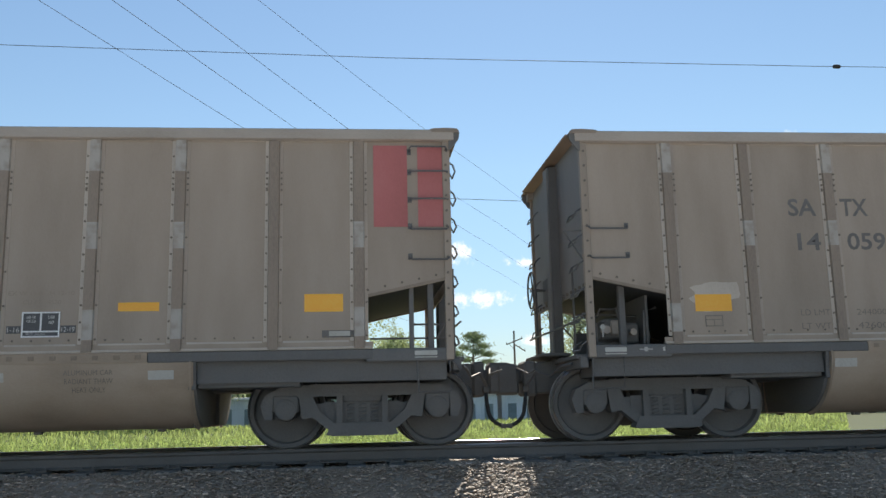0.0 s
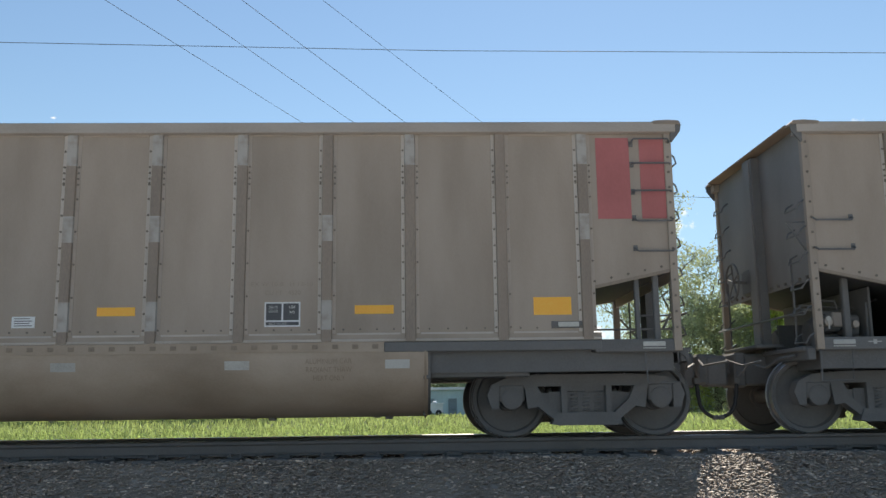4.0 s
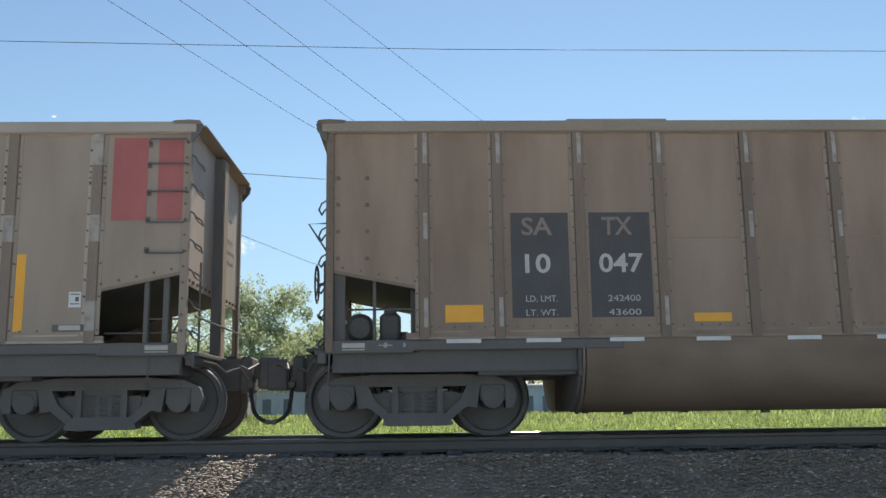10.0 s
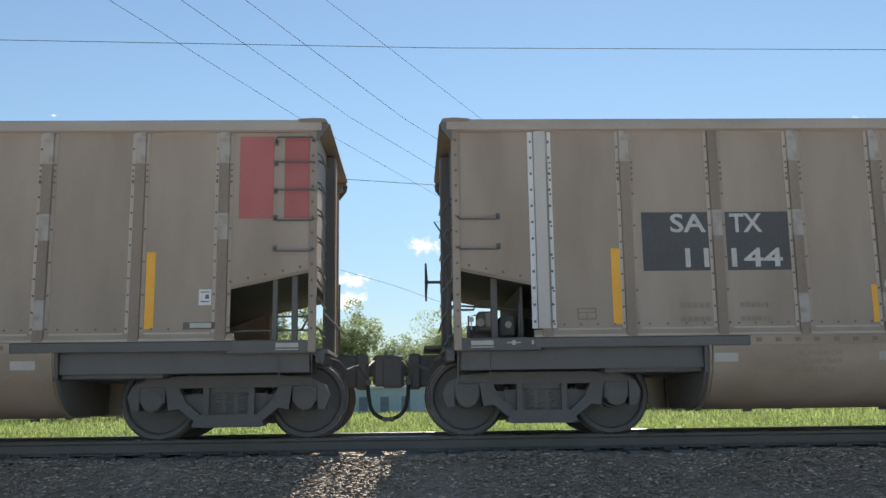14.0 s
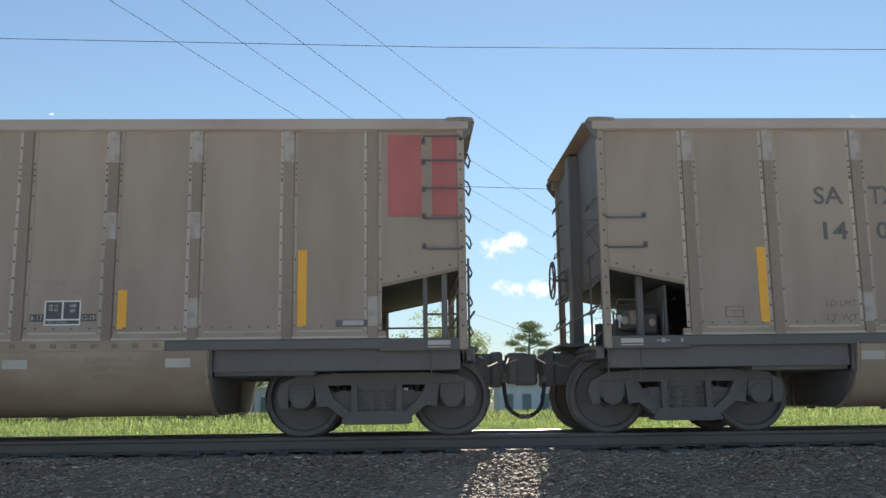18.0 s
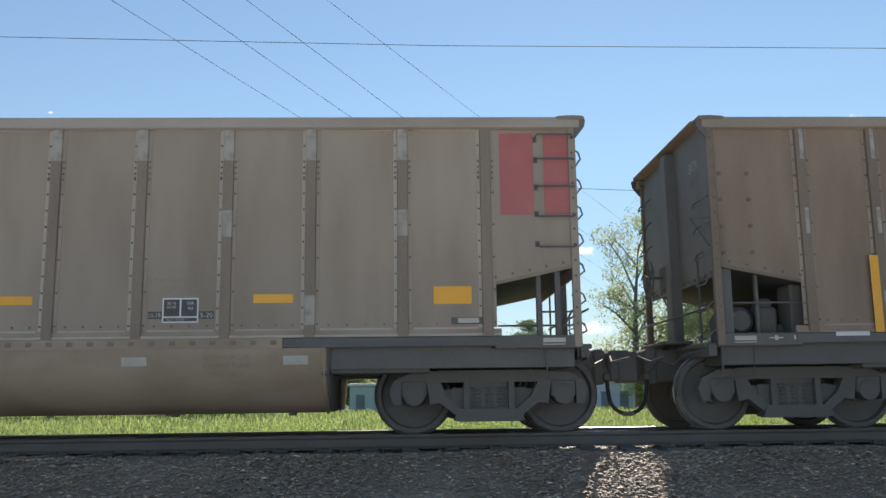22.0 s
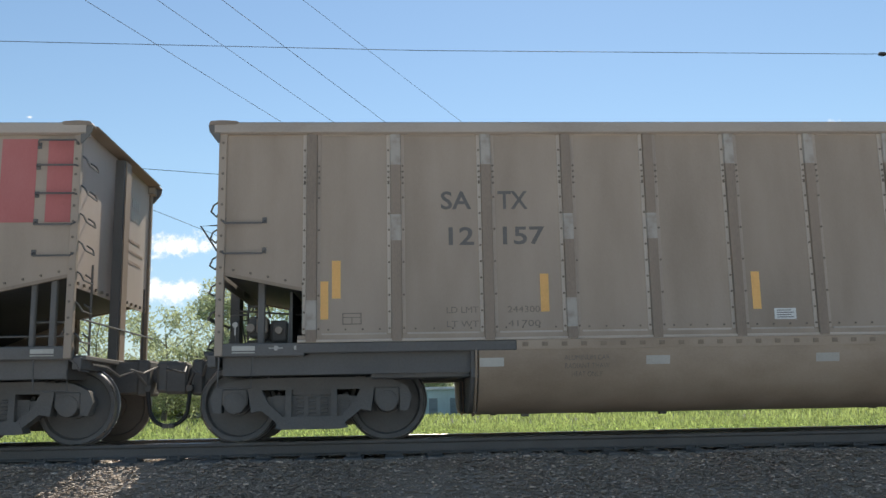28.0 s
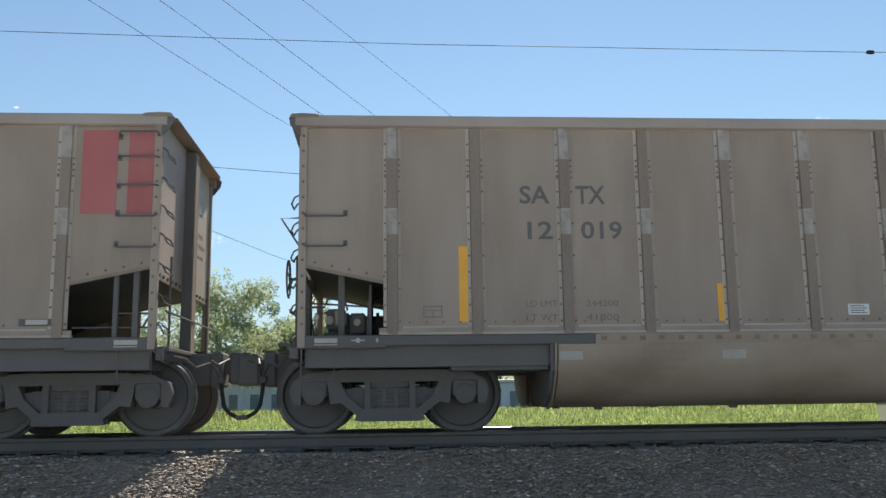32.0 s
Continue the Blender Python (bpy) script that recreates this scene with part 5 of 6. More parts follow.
    for x0, x1 in small:
        part("reflector", plate(M["yellow"], x0, x1, *{"hb": (1.30, 1.40), "hb2": (1.58, 1.68)}.get(plan, (1.44 + dz, 1.54 + dz))), car, "narrow yellow reflector plate")
    # dusty white dashes
    if brown:
        for x0, x1 in zip(BROWN_RIBS, BROWN_RIBS[1:]):
            x = (x0 + x1) / 2 + 0.012
            part("white_dash", plate(M["white"], x - 0.20, x + 0.20, 1.075, 1.122, -1.580), car, "white reflector dash")
    else:
        for x in (l(3.94), l(5.88), l(7.90), r(5.90), r(4.08)):
            me = Mesher()
            z0, z1 = 0.815, 0.915
            me.add([(x - 0.14, -tub_y(z0) - 0.004, z0), (x + 0.14, -tub_y(z0) - 0.004, z0), (x + 0.14, -tub_y(z1) - 0.004, z1), (x - 0.14, -tub_y(z1) - 0.004, z1)], [(0, 1, 2, 3)], M["offwhite"])
            part("white_dash", me, car, "dusty white reflector dash")
        for ux in (l(4.78), r(5.13)) if extra != "spray" else (l(4.78),):
            fresh = index in ((4, 6, 8, 11, 20, 21, 23) if ux < 0 else (1, 2, 4, 6, 7, 8, 20))
            for j, (words, w0, w1) in enumerate((("ALUMINUM CAR", 0.0, 0.53), ("RADIANT THAW", 0.01, 0.53), ("HEAT ONLY", 0.09, 0.45))):
                z = 0.875 - j * 0.094
                part("lettering", lettering(words, M["letter_faint" if fresh else "tub_ghost"], ux + w0, ux + w1, z, z + 0.058, tub_y), car, "faded dark stencilled words")
        if index == 15:
            part("tub_stain", blob(M["stain"], r(5.33), 0.70, 0.055, 0.26, 60 + index, tub_y, 30, 0.9), car, "dark drip stain")
        m = plate(M["white"], l(7.30), l(7.56), 1.315, 1.445)
        for j in range(4):
            m.box(M["letter"], l(7.33), l(7.53) - 0.03 * (j % 2), FLAT - 0.004, FLAT - 0.001, 1.335 + j * 0.027, 1.345 + j * 0.027)
        part("sticker", m, car, "white sticker with dark lines")
        # stencilled box beside the brake end
        m = Mesher()
        for x0, x1, z0, z1 in ((2.23, 2.45, 1.44, 1.452), (2.23, 2.45, 1.318, 1.33), (2.23, 2.242, 1.33, 1.44), (2.438, 2.45, 1.33, 1.44), (2.23, 2.45, 1.395, 1.403), (2.335, 2.345, 1.33, 1.395)):
            m.box(M["letter_faint"], l(x0), l(x1), FLAT - 0.001, FLAT + 0.003, z0, z1)
        part("stencil", m, car, "faded stencilled box")
        m = plate(M["offwhite"], r(2.22), r(1.98), 1.27, 1.325, FLAT - 0.01, 0.012).box(M["letter"], r(2.30), r(1.92), FLAT - 0.004, FLAT + 0.003, 1.253, 1.335)
        part("card_holder", m, car, "dark card holder with a pale slip")
    if index in (4, 8, 10, 13, 15, 17, 18, 20, 25):
        sx, sz = (r(2.06), 1.62) if not brown else (r(2.14), 1.755 if index == 25 else 1.80)
        sticker = part("sticker", plate(M["white"], sx - 0.07, sx + 0.07, sz - 0.09, sz + 0.09, FLAT - 0.002), car, "white square sticker")
        for x0, x1, z0, z1 in ((-0.05, 0.05, 0.055, 0.066), (-0.05, 0.05, -0.055, -0.044), (0.005, 0.045, -0.02, 0.03)):
            part("sticker_mark", Mesher().box(M["letter"], sx + x0, sx + x1, FLAT - 0.007, FLAT - 0.003, sz + z0, sz + z1), sticker)
    # inspection table: black plate with white lines
    ty = -1.584 if brown else FLAT
    table = part("inspection_table", plate(M["grime_panel" if brown else "black"], tx0, tx1, tz0, tz1, ty), car, "dark inspection table with white lines")
    y0, y1 = ty - 0.005, ty - 0.001
    xm, zm, e = (tx0 + tx1) / 2, tz0 + ((0.075 if a == "81" else 0.12) if brown else 0.066), 0.017
    # outline and cross lines as one grid with three openings
    xs, zr = (tx0, tx0 + e, xm - 0.010, xm + 0.010, tx1 - e, tx1), (tz0, tz0 + e, zm - 0.009, zm + 0.009, tz1 - e, tz1)
    v = [(x, y0, z) for x in xs for z in zr]
    holes = {(1, 1), (2, 1), (3, 1), (1, 3), (3, 3)}
    f = [(p * 6 + q, p * 6 + q + 1, p * 6 + q + 7, p * 6 + q + 6) for p in range(5) for q in range(5) if (p, q) not in holes]
    part("table_grid", Mesher().add(v, f, M["white"]), table, "white ruled lines")
    for words, x0, x1, z, h in (("08-10", tx0 + 0.05, tx0 + 0.15, tz1 - 0.075, 0.032), ("08-20", tx0 + 0.05, tx0 + 0.15, tz1 - 0.12, 0.032), ("U28", xm + 0.075, xm + 0.145, tz1 - 0.075, 0.032),
                                ("NO", xm + 0.085, xm + 0.14, tz1 - 0.135, 0.034), ("BLT 03-02", tx0 + 0.055, xm + 0.05, tz0 + (0.05 if brown and a != "81" else 0.026), 0.024)):
        part("table_entry", lettering(words, M["letter_light"], x0, x1, z, z + h), table, at=pose(0, ty - FLAT - 0.004, 0))
    if not brown:
        clear = a + b in ("14076", "16020", "16095")
        for words, z, x0, x1 in (("EX W 10-8   H 12-10", tz1 + 0.185, tx0 - 0.16, tx1 + 0.14), ("CU FT   4520", tz1 + 0.085, tx0, tx1)):
            part("lettering", lettering(words, M["letter_faint" if clear else "ghost_ink"], x0, x1, z, z + 0.048), car, "faded stencilled row")
    if dates:
        d0, d1 = dates.split()
        for words, x0, x1 in ((d0, tx0 - 0.15, tx0 - 0.02), (d1, tx1 + 0.02, tx1 + 0.16)) if not brown else ((d0, tx0 + 0.05, tx0 + 0.18), (d1, tx1 - 0.18, tx1 - 0.04)):
            z0 = 1.36 if not brown else 1.128
            part("date_plate", plate(M["black"], x0 - 0.012, x1 + 0.012, z0 - 0.014, z0 + 0.07, ty - 0.008 if brown else FLAT), car, "small black date plate")
            me = lettering(words, M["letter_light"], x0, x1, z0, z0 + 0.055)
            part("lettering", me, car, "pale date numerals", at=pose(0, -0.0035 if not brown else ty - FLAT - 0.0115, 0))
    # reporting mark and number
    ink, lift = M["letter"], 0.0
    zs = (2.66, 2.88, 2.233, 2.449)
    cols = ((3.385, 3.745), (4.06, 4.417), (3.47, 3.77), (4.11, 4.605))
    shift = 0.0
    if extra == "black":
        for x0, x1 in ((3.03, 3.825), (4.015, 4.80)):
            part("black_panel", plate(M["black"], l(x0), l(x1), 1.88, 2.58), car, "black painted number panel")
        ink, lift = M["letter_light"], 0.0035
        zs = (2.335, 2.56, 1.92, 2.145)
        cols = ((3.37, 3.795), (4.08, 4.47), (3.53, 3.81), (4.08, 4.69))
    if extra == "big":
        shift = {"10": 0.0, "80": 0.17, "81": 0.11, "90": 0.11}[a]
        for x0, x1 in ((2.95, 3.63), (3.87, 4.60)):
            part("black_panel", plate(M["black" if a not in ("81", "90") else "grime_panel"], l(x0 + shift * 0.4), l(min(3.645, x1 + shift * 0.4) if x1 < 4 else min(4.62, x1 + shift * 0.4)), 1.36, 2.60), car, "black painted number panel")
        ink, lift = M["letter_light"], 0.0035
        zs = (2.33, 2.545, 1.88, 2.11) if a != "90" else (2.355, 2.575, 1.935, 2.165)
        s2 = shift - (0.18 if a == "80" else 0.0)
        cols = ((3.08 + shift, 3.44 + shift), (4.03 + s2, 4.39 + s2), (3.11 + shift, 3.41 + shift), (3.98 + s2, 4.50 + s2))
    rows = []
    if a:
        sp = " " if a == "90" else ""
        rows = [("S" + sp + "A", cols[0], zs[0], zs[1], ink if extra != "big" or a in ("80", "90") else M["worn_ink"]), ("T" + sp + "X", cols[1], zs[0], zs[1], ink if extra != "big" or a in ("80", "90") else M["worn_ink"]), (a, cols[2], zs[2], zs[3], ink if a != "81" else M["worn_ink"]), (b, cols[3], zs[2], zs[3], ink if a != "81" else M["worn_ink"])]
    for words, (x0, x1), z0, z1, mat in rows:
        if words == b and len(b) == 2:
            x1 = x0 + 0.33
        for one in letters(words, mat, l(x0), l(x1), z0, z1):
            part("letter", one, car, "large stencilled letter", at=pose(0, -lift, 0))
    if not a:
        for words, (x0, x1) in (("SA", cols[0]), ("TX", cols[1])):
            for one in letters(words, M["letter"], l(x0), l(x1), 2.66, 2.88):
                part("letter", one, car, "large stencilled letter")
        part("lettering", bars(M["letter"], l(4.08), l(4.6), 2.24, 2.45, 3), car)
    f2, up = (M["letter_faint" if load else "ghost_ink"], 0.0) if extra != "big" else (M["letter_light"], 0.11)
    w0, w1 = (3.43, 4.14) if extra != "big" else (3.11 + shift, 4.07 + shift)
    dot = "." if extra == "big" else ""
    for words, num, z in ((f"LD{dot} LMT{dot}", load, 1.435), (f"LT{dot} WT{dot}", light, 1.272)):
        z += up
        if num:
            part("lettering", lettering(words, f2, l(w0), l(w0 + 0.37), z, z + 0.072), car, "small stencilled words", at=pose(0, -lift, 0))
            part("lettering", lettering(num, f2, l(w1), l(w1 + 0.38), z, z + 0.072), car, "small stencilled figures", at=pose(0, -lift, 0))
        else:
            part("lettering", bars(f2, l(w0), l(w0 + 0.37), z + 0.01, z + 0.065, 5, FLAT - lift), car)
            part("lettering", bars(f2, l(w1), l(w1 + 0.38), z + 0.01, z + 0.065, 6, FLAT - lift), car)
    # what sets single cars apart
    if extra == "grey":
        part("new_sheet", plate(M["side_grey"], l(1.97), l(2.72), 1.235, 3.55), car, "paler replaced side sheet")
    if a + b == "11144":
        m = Mesher().box(M["side_grey"], l(1.77), l(1.91), -1.592, -1.545, 1.215, 3.57, 0.004)
        for u0, u1 in ((1.70, 1.765), (1.915, 1.98)):
            m.box(M["white"], l(u0), l(u1), -1.560, -1.545, 1.22, 3.57, 0.003)
            for j in range(12):
                m.stud(M["letter"], l((u0 + u1) / 2), -1.560, 1.3 + 0.195 * j, 0.016)
        part("rib_cover", m, car, "new white bolted rib cover")
        for k in range(4, 13):
            part("paper_scrap", blob(M["offwhite"], RIBS[k] + 0.02, 1.655, 0.055, 0.085, 90 + k, lambda z: 1.584, 14), car, "torn pale scrap stuck on a rib")
    if a == "81":
        for ob in [c for c in car.children if c.name.startswith("side_panel")]:
            ob.data = ob.data.copy()
            for k, m in enumerate(ob.data.materials):
                if m == M["side_brown"]:
                    ob.data.materials[k] = M["side_dark"]
    if a == "90":
        for ob in [c for c in car.children if c.name.startswith("tub")]:
            ob.data = ob.data.copy()
            ob.data.materials[0] = M["tub_ochre"]
        for j, (u, z, rx, rz) in enumerate(((1.66, 3.50, 0.05, 0.03), (1.50, 3.46, 0.06, 0.022), (1.56, 3.40, 0.07, 0.018), (1.18, 3.42, 0.04, 0.02), (1.02, 3.48, 0.05, 0.02), (1.05, 3.34, 0.06, 0.014), (0.98, 3.10, 0.07, 0.02), (0.92, 2.82, 0.03, 0.04))):
            part("paint_chip", blob(M["white"], r(u), z, rx, rz, 300 + j, lambda z: 1.5525, 18, 1.6), car, "flaked pale paint scar")
        for k in (4, 6, 7, 9, 10, 12):
            x = BROWN_RIBS[k]
            for s in (-1, 1):
                m = Mesher().box(M["flange"], x + s * 0.125 - 0.026, x + s * 0.125 + 0.026, -1.558, -1.545, 1.21, 3.54, 0.003)
                for j in range(12):
                    m.stud(M["bolt"], x + s * 0.125, -1.558, 1.3 + 0.195 * j, 0.015)
                part("bolted_strip", m, car, "pale bolted repair strip")
    if a + b == "16020":
        lines = [[(l(5.37 + 0.03 * k), 1.685 + 0.034 * k), (l(5.50 + 0.02 * k), 1.715 + 0.033 * k), (l(5.67 - 0.02 * (k % 2)), 1.70 + 0.034 * k)] for k in range(4)]
        part("graffiti", strokes(M["daub_faint"], lines + [[(l(5.58), 1.70), (l(5.64), 1.83)]], 0.016), car, "pale sprayed scribble")
    if index == 1:
        part("paint_daub", blob(M["flange"], l(2.36), 1.70, 0.30, 0.17, 31), car, "pale smear round a reflector")
    if extra == "daubs":
        spots = [(r(9.3), 1.55, 0.2, 0.2), (r(8.3), 1.58, 0.17, 0.22), (r(7.2), 1.6, 0.22, 0.22), (r(6.2), 1.55, 0.22, 0.18), (r(5.35), 1.72, 0.2, 0.14), (r(4.45), 1.55, 0.3, 0.2), (r(3.3), 1.55, 0.33, 0.22)]
        if a == "17":
            spots = [(r(4.42), 1.48, 0.30, 0.16), (r(4.46), 1.69, 0.085, 0.13), (r(3.2), 1.62, 0.12, 0.09), (r(2.35), 1.58, 0.09, 0.08)]
            part("paint_daub", blob(M["flange"], r(8.25), 0.80, 1.2, 0.10, 71, tub_y, 60), car, "pale ragged blotch along the tub")
        for j, (x, z, rx, rz) in enumerate(spots):
            part("paint_daub", blob(M["daub_faint"], x, z, rx * 0.85, rz * 0.85, index * 9 + j, None, 44, 1.7), car, "pale ragged daub of paint")
    if extra == "spray":
        w = lambda z: tub_y(z)
        up = lambda k: (lambda z: tub_y(z) + 0.003 * k)
        part("graffiti", scrawl("Corona", M["white"], r(8.43), r(7.35), 0.64, 0.96, 0.034, w), car, "white sprayed handwriting")
        part("graffiti", scrawl("SHIT", M["white"], r(7.27), r(6.58), 0.71, 0.99, 0.034, w), car, "white sprayed handwriting")
        for k, (mat, rad) in enumerate((("red", 0.145), ("daubed", 0.10), ("red", 0.072), ("white", 0.03))):
            part("graffiti", blob(M[mat], r(6.345), 0.85, rad * 0.94, rad, 3 + k, up(k), 26, 0.16), car, "red and pale sprayed target")
        # round red shape with two points, outlined in black
        cx, cz = r(4.455), 1.56
        part("graffiti", blob(M["red_dull"], cx, cz, 0.20, 0.215, 8, None, 30, 0.12), car, "round red sprayed shape")
        part("graffiti", strokes(M["letter"], [arc(cx, cz, 0.205, 0.225, 90, 450, 22), [(cx - 0.17, cz + 0.13), (cx - 0.175, cz + 0.33), (cx - 0.05, cz + 0.22)], [(cx + 0.03, cz + 0.22), (cx + 0.13, cz + 0.40), (cx + 0.16, cz + 0.15)],
                                                arc(cx, cz - 0.02, 0.115, 0.10, 205, 335, 10), [(cx - 0.075, cz + 0.085), (cx - 0.075, cz + 0.045)], [(cx + 0.065, cz + 0.085), (cx + 0.065, cz + 0.045)]], 0.02), car, "black sprayed outline")
        part("graffiti", strokes(M["letter"], [arc(cx + 0.50, cz + 0.06, 0.09, 0.22, 130, 320, 12)], 0.028, lambda z: 1.588), car, "black sprayed hook")
        part("graffiti", blob(M["letter"], r(4.52), 0.755, 0.27, 0.25, 9, w, 30, 0.35), car, "dark sprayed round shape")
        part("graffiti", blob(M["red_dull"], r(4.63), 0.80, 0.085, 0.13, 10, up(1), 26, 0.5), car, "red sprayed patch")
        part("graffiti", blob(M["red_dull"], r(4.40), 0.76, 0.095, 0.16, 12, up(1), 26, 0.5), car, "red sprayed patch")
        part("graffiti", blob(M["white"], r(4.545), 0.98, 0.10, 0.055, 13, up(2), 20, 0.5), car, "white sprayed dab")
        part("graffiti", blob(M["white"], r(4.50), 0.555, 0.11, 0.032, 14, up(2), 20, 0.4), car, "white sprayed dab")
        part("graffiti", scrawl("GRO", M["letter_faint"], r(5.29), r(4.72), 0.66, 0.94, 0.03, w), car, "dark sprayed letters")
        part("graffiti", scrawl("VA", M["letter_faint"], r(4.20), r(3.80), 0.62, 0.90, 0.03, w), car, "dark sprayed letters")
        star = []
        for j in range(10):
            q = (0.20 if j in (0, 2, 8) else 0.235) if j % 2 == 0 else 0.115
            star.append((r(6.41) + q * math.sin(j * math.pi / 5) * (1.0 if j in (0, 2, 8) else 0.66), FLAT - 0.003, 1.52 + q * math.cos(j * math.pi / 5)))
        part("graffiti", Mesher().add(star + [(r(6.41), FLAT - 0.003, 1.52)], [(10, j, (j + 1) % 10) for j in range(10)], M["white"]), car, "white sprayed star")
        part("graffiti", strokes(M["white"], [[(r(6.41) + dx, 1.40), (r(6.41) + dx + 0.004, z1)] for dx, z1 in ((-0.085, 1.26), (-0.05, 1.24), (0.02, 1.30), (0.075, 1.28), (0.10, 1.18))], 0.012), car, "white paint drips")
        # old ghost of sprayed paint on the sheet beside the brake gear
        for j, (u, z, rx, rz) in enumerate(((1.12, 3.14, 0.13, 0.11), (1.34, 3.02, 0.20, 0.13), (1.58, 2.88, 0.13, 0.10), (1.00, 2.62, 0.10, 0.09), (1.24, 2.80, 0.09, 0.12), (1.52, 2.55, 0.10, 0.15), (1.46, 2.25, 0.12, 0.14), (1.30, 2.03, 0.15, 0.09))):
            part("graffiti", blob(M["daubed"], l(u), z, rx, rz, 200 + j, (lambda k: lambda z: 1.5495 + 0.0006 * k)(j), 40, 1.5), car, "worn pale ghost of sprayed paint")
    kindly = "brown coal gondola with black number panels" if brown else "taupe aluminium coal gondola"
    tail = {"ladder": "with red ladder panel", "full": "with red end panel", "dull": "with dull red end", "grey": "with grey-daubed red end"}[red]
    if brown:
        tail = tail.replace("with", "and")
    tail += {"spray": " and sprayed graffiti", "black": " and black number panels", "grey": " and one paler sheet", "daubs": " and pale paint daubs"}.get(extra, "")
    if plan in ("h", "v", "v2", "p") and not extra:
        tail += {"h": " and level yellow plates", "p": " and faded yellow strips"}.get(plan, " and upright yellow strips")
    tagged(car, f"{kindly} {tail}", "freight car", "cars of the coal train")


MASTERS = {0: gondola(LENGTH[0], False), 1: gondola(LENGTH[1], True)}
TRAIN = []
used = set()
for i, spec in enumerate(CARS):
    if spec[8] in used:
        TRAIN.append(None)
    else:
        used.add(spec[8])
        TRAIN.append(MASTERS[spec[8]])
for i, spec in enumerate(CARS):
    if TRAIN[i] is None:
        TRAIN[i] = copy_thing(MASTERS[spec[8]], Matrix.Identity(4))
for i, spec in enumerate(CARS):
    mark(TRAIN[i], spec, i)

# ---- wires and pole ----


def cable(name, pts, r, label, mat="dark_cable"):
    """A wire strung through the points, sagging smoothly."""
    out = []
    P = [Vector(p) for p in pts]
    for a, b in zip(P, P[1:]):
        out += [a.lerp(b, k / 8) for k in range(8)]
    out.append(P[-1])
    return solid(name, Mesher().tube(M[mat], out, r, 6), label, "wire", "overhead wires", smooth=60)


POLE = (20.55, 104.0)
for k, (p0, p1, p2) in enumerate((((-6.86, 7.41), (-3.69, 15.89), (9.45, 46.67)), ((-5.24, 7.41), (-1.98, 16.02), (8.14, 38.3)), ((-3.79, 7.40), (-0.25, 16.16), (7.01, 31.02)), ((-1.96, 7.40), (2.11, 15.89), (5.58, 22.6)))):
    d = (p1[0] - p0[0]) / (p1[1] - p0[1])
    start = (p0[0] - d * 45, p0[1] - 45, 10.0)
    d = (p2[0] - p0[0]) / (p2[1] - p0[1])
    end = (p2[0] + d * (150 - p2[1]), 150, 9.5)
    cable("power_line", [start, (*p0, 9.5), (*p1, 9.5), (*p2, 9.5), end], 0.0065 if k < 3 else 0.005, "thin dark overhead power line crossing above the train")
cable("telegraph_wire", [(-60, 7.6, 9.6), (-10.3, 9.75, 9.5), (0.83, 10.28, 9.5), (12.63, 10.41, 9.5), (60, 10.6, 9.7)], 0.008, "long overhead wire along the railway line", "cable")
cable("telegraph_wire", [(-60, 8.0, 9.6), (-10.84, 21.52, 9.5), (-4.91, 23.48, 9.5), (2.64, 25.67, 9.5), (7.95, 26.43, 9.5), (50, 34, 9.7)], 0.011, "overhead wire crossing behind the train")
cable("power_line", [(-20, 0, 9.8), (-11.77, 26.43, 9.5), (-8.91, 37.08, 9.5), (-6.6, 45.52, 9.5), (-1.62, 57.54, 9.5), (POLE[0] - 1.0, POLE[1], 7.4)], 0.013, "low overhead cable running to a distant pole")
mk = Mesher().lathe(M["hose"], [(0.0, -0.12), (0.05, -0.09), (0.06, 0.0), (0.05, 0.09), (0.0, 0.12)], 10, "x", (13.22, 10.41, 9.5))
solid("wire_damper", mk, "small dark damper clamped on an overhead wire", "wire damper", smooth=40)


def utility_pole(x, y, h):
    p = thing("utility_pole", "weathered wooden utility pole with slanting crossarms", "utility pole")
    part("pole", Mesher().tube(M["wood"], [(0, 0, -0.2), (0, 0, h * 0.5), (0, 0, h)], [0.17, 0.14, 0.11], 10), p, smooth=40)
    for x0, z0, x1, z1 in ((-1.10, h - 1.8, 1.10, h - 0.95), (0.0, h - 1.75, 1.40, h - 2.65)):
        part("crossarm", Mesher().tube(M["wood"], [(x0, -0.12, z0), (x1, -0.12, z1)], 0.075, 4), p)
        for q in (0.04, 0.5, 0.96):
            xx, zz = x0 + (x1 - x0) * q, z0 + (z1 - z0) * q
            part("insulator", Mesher().lathe(M["bluegrey"], [(0.0, zz + 0.06), (0.05, zz + 0.08), (0.09, zz + 0.16), (0.06, zz + 0.2), (0.08, zz + 0.26), (0.0, zz + 0.32)], 10, "z", (xx, -0.11, 0)), p, smooth=40)
    part("brace", Mesher().tube(M["wood"], [(-0.7, -0.12, h - 1.68), (0, -0.1, h - 2.4)], 0.035, 5), p)
    p.matrix_basis = pose(x, y, GROUND)
    return p


utility_pole(POLE[0], POLE[1], 11.4)

# ---- low buildings behind the meadow ----


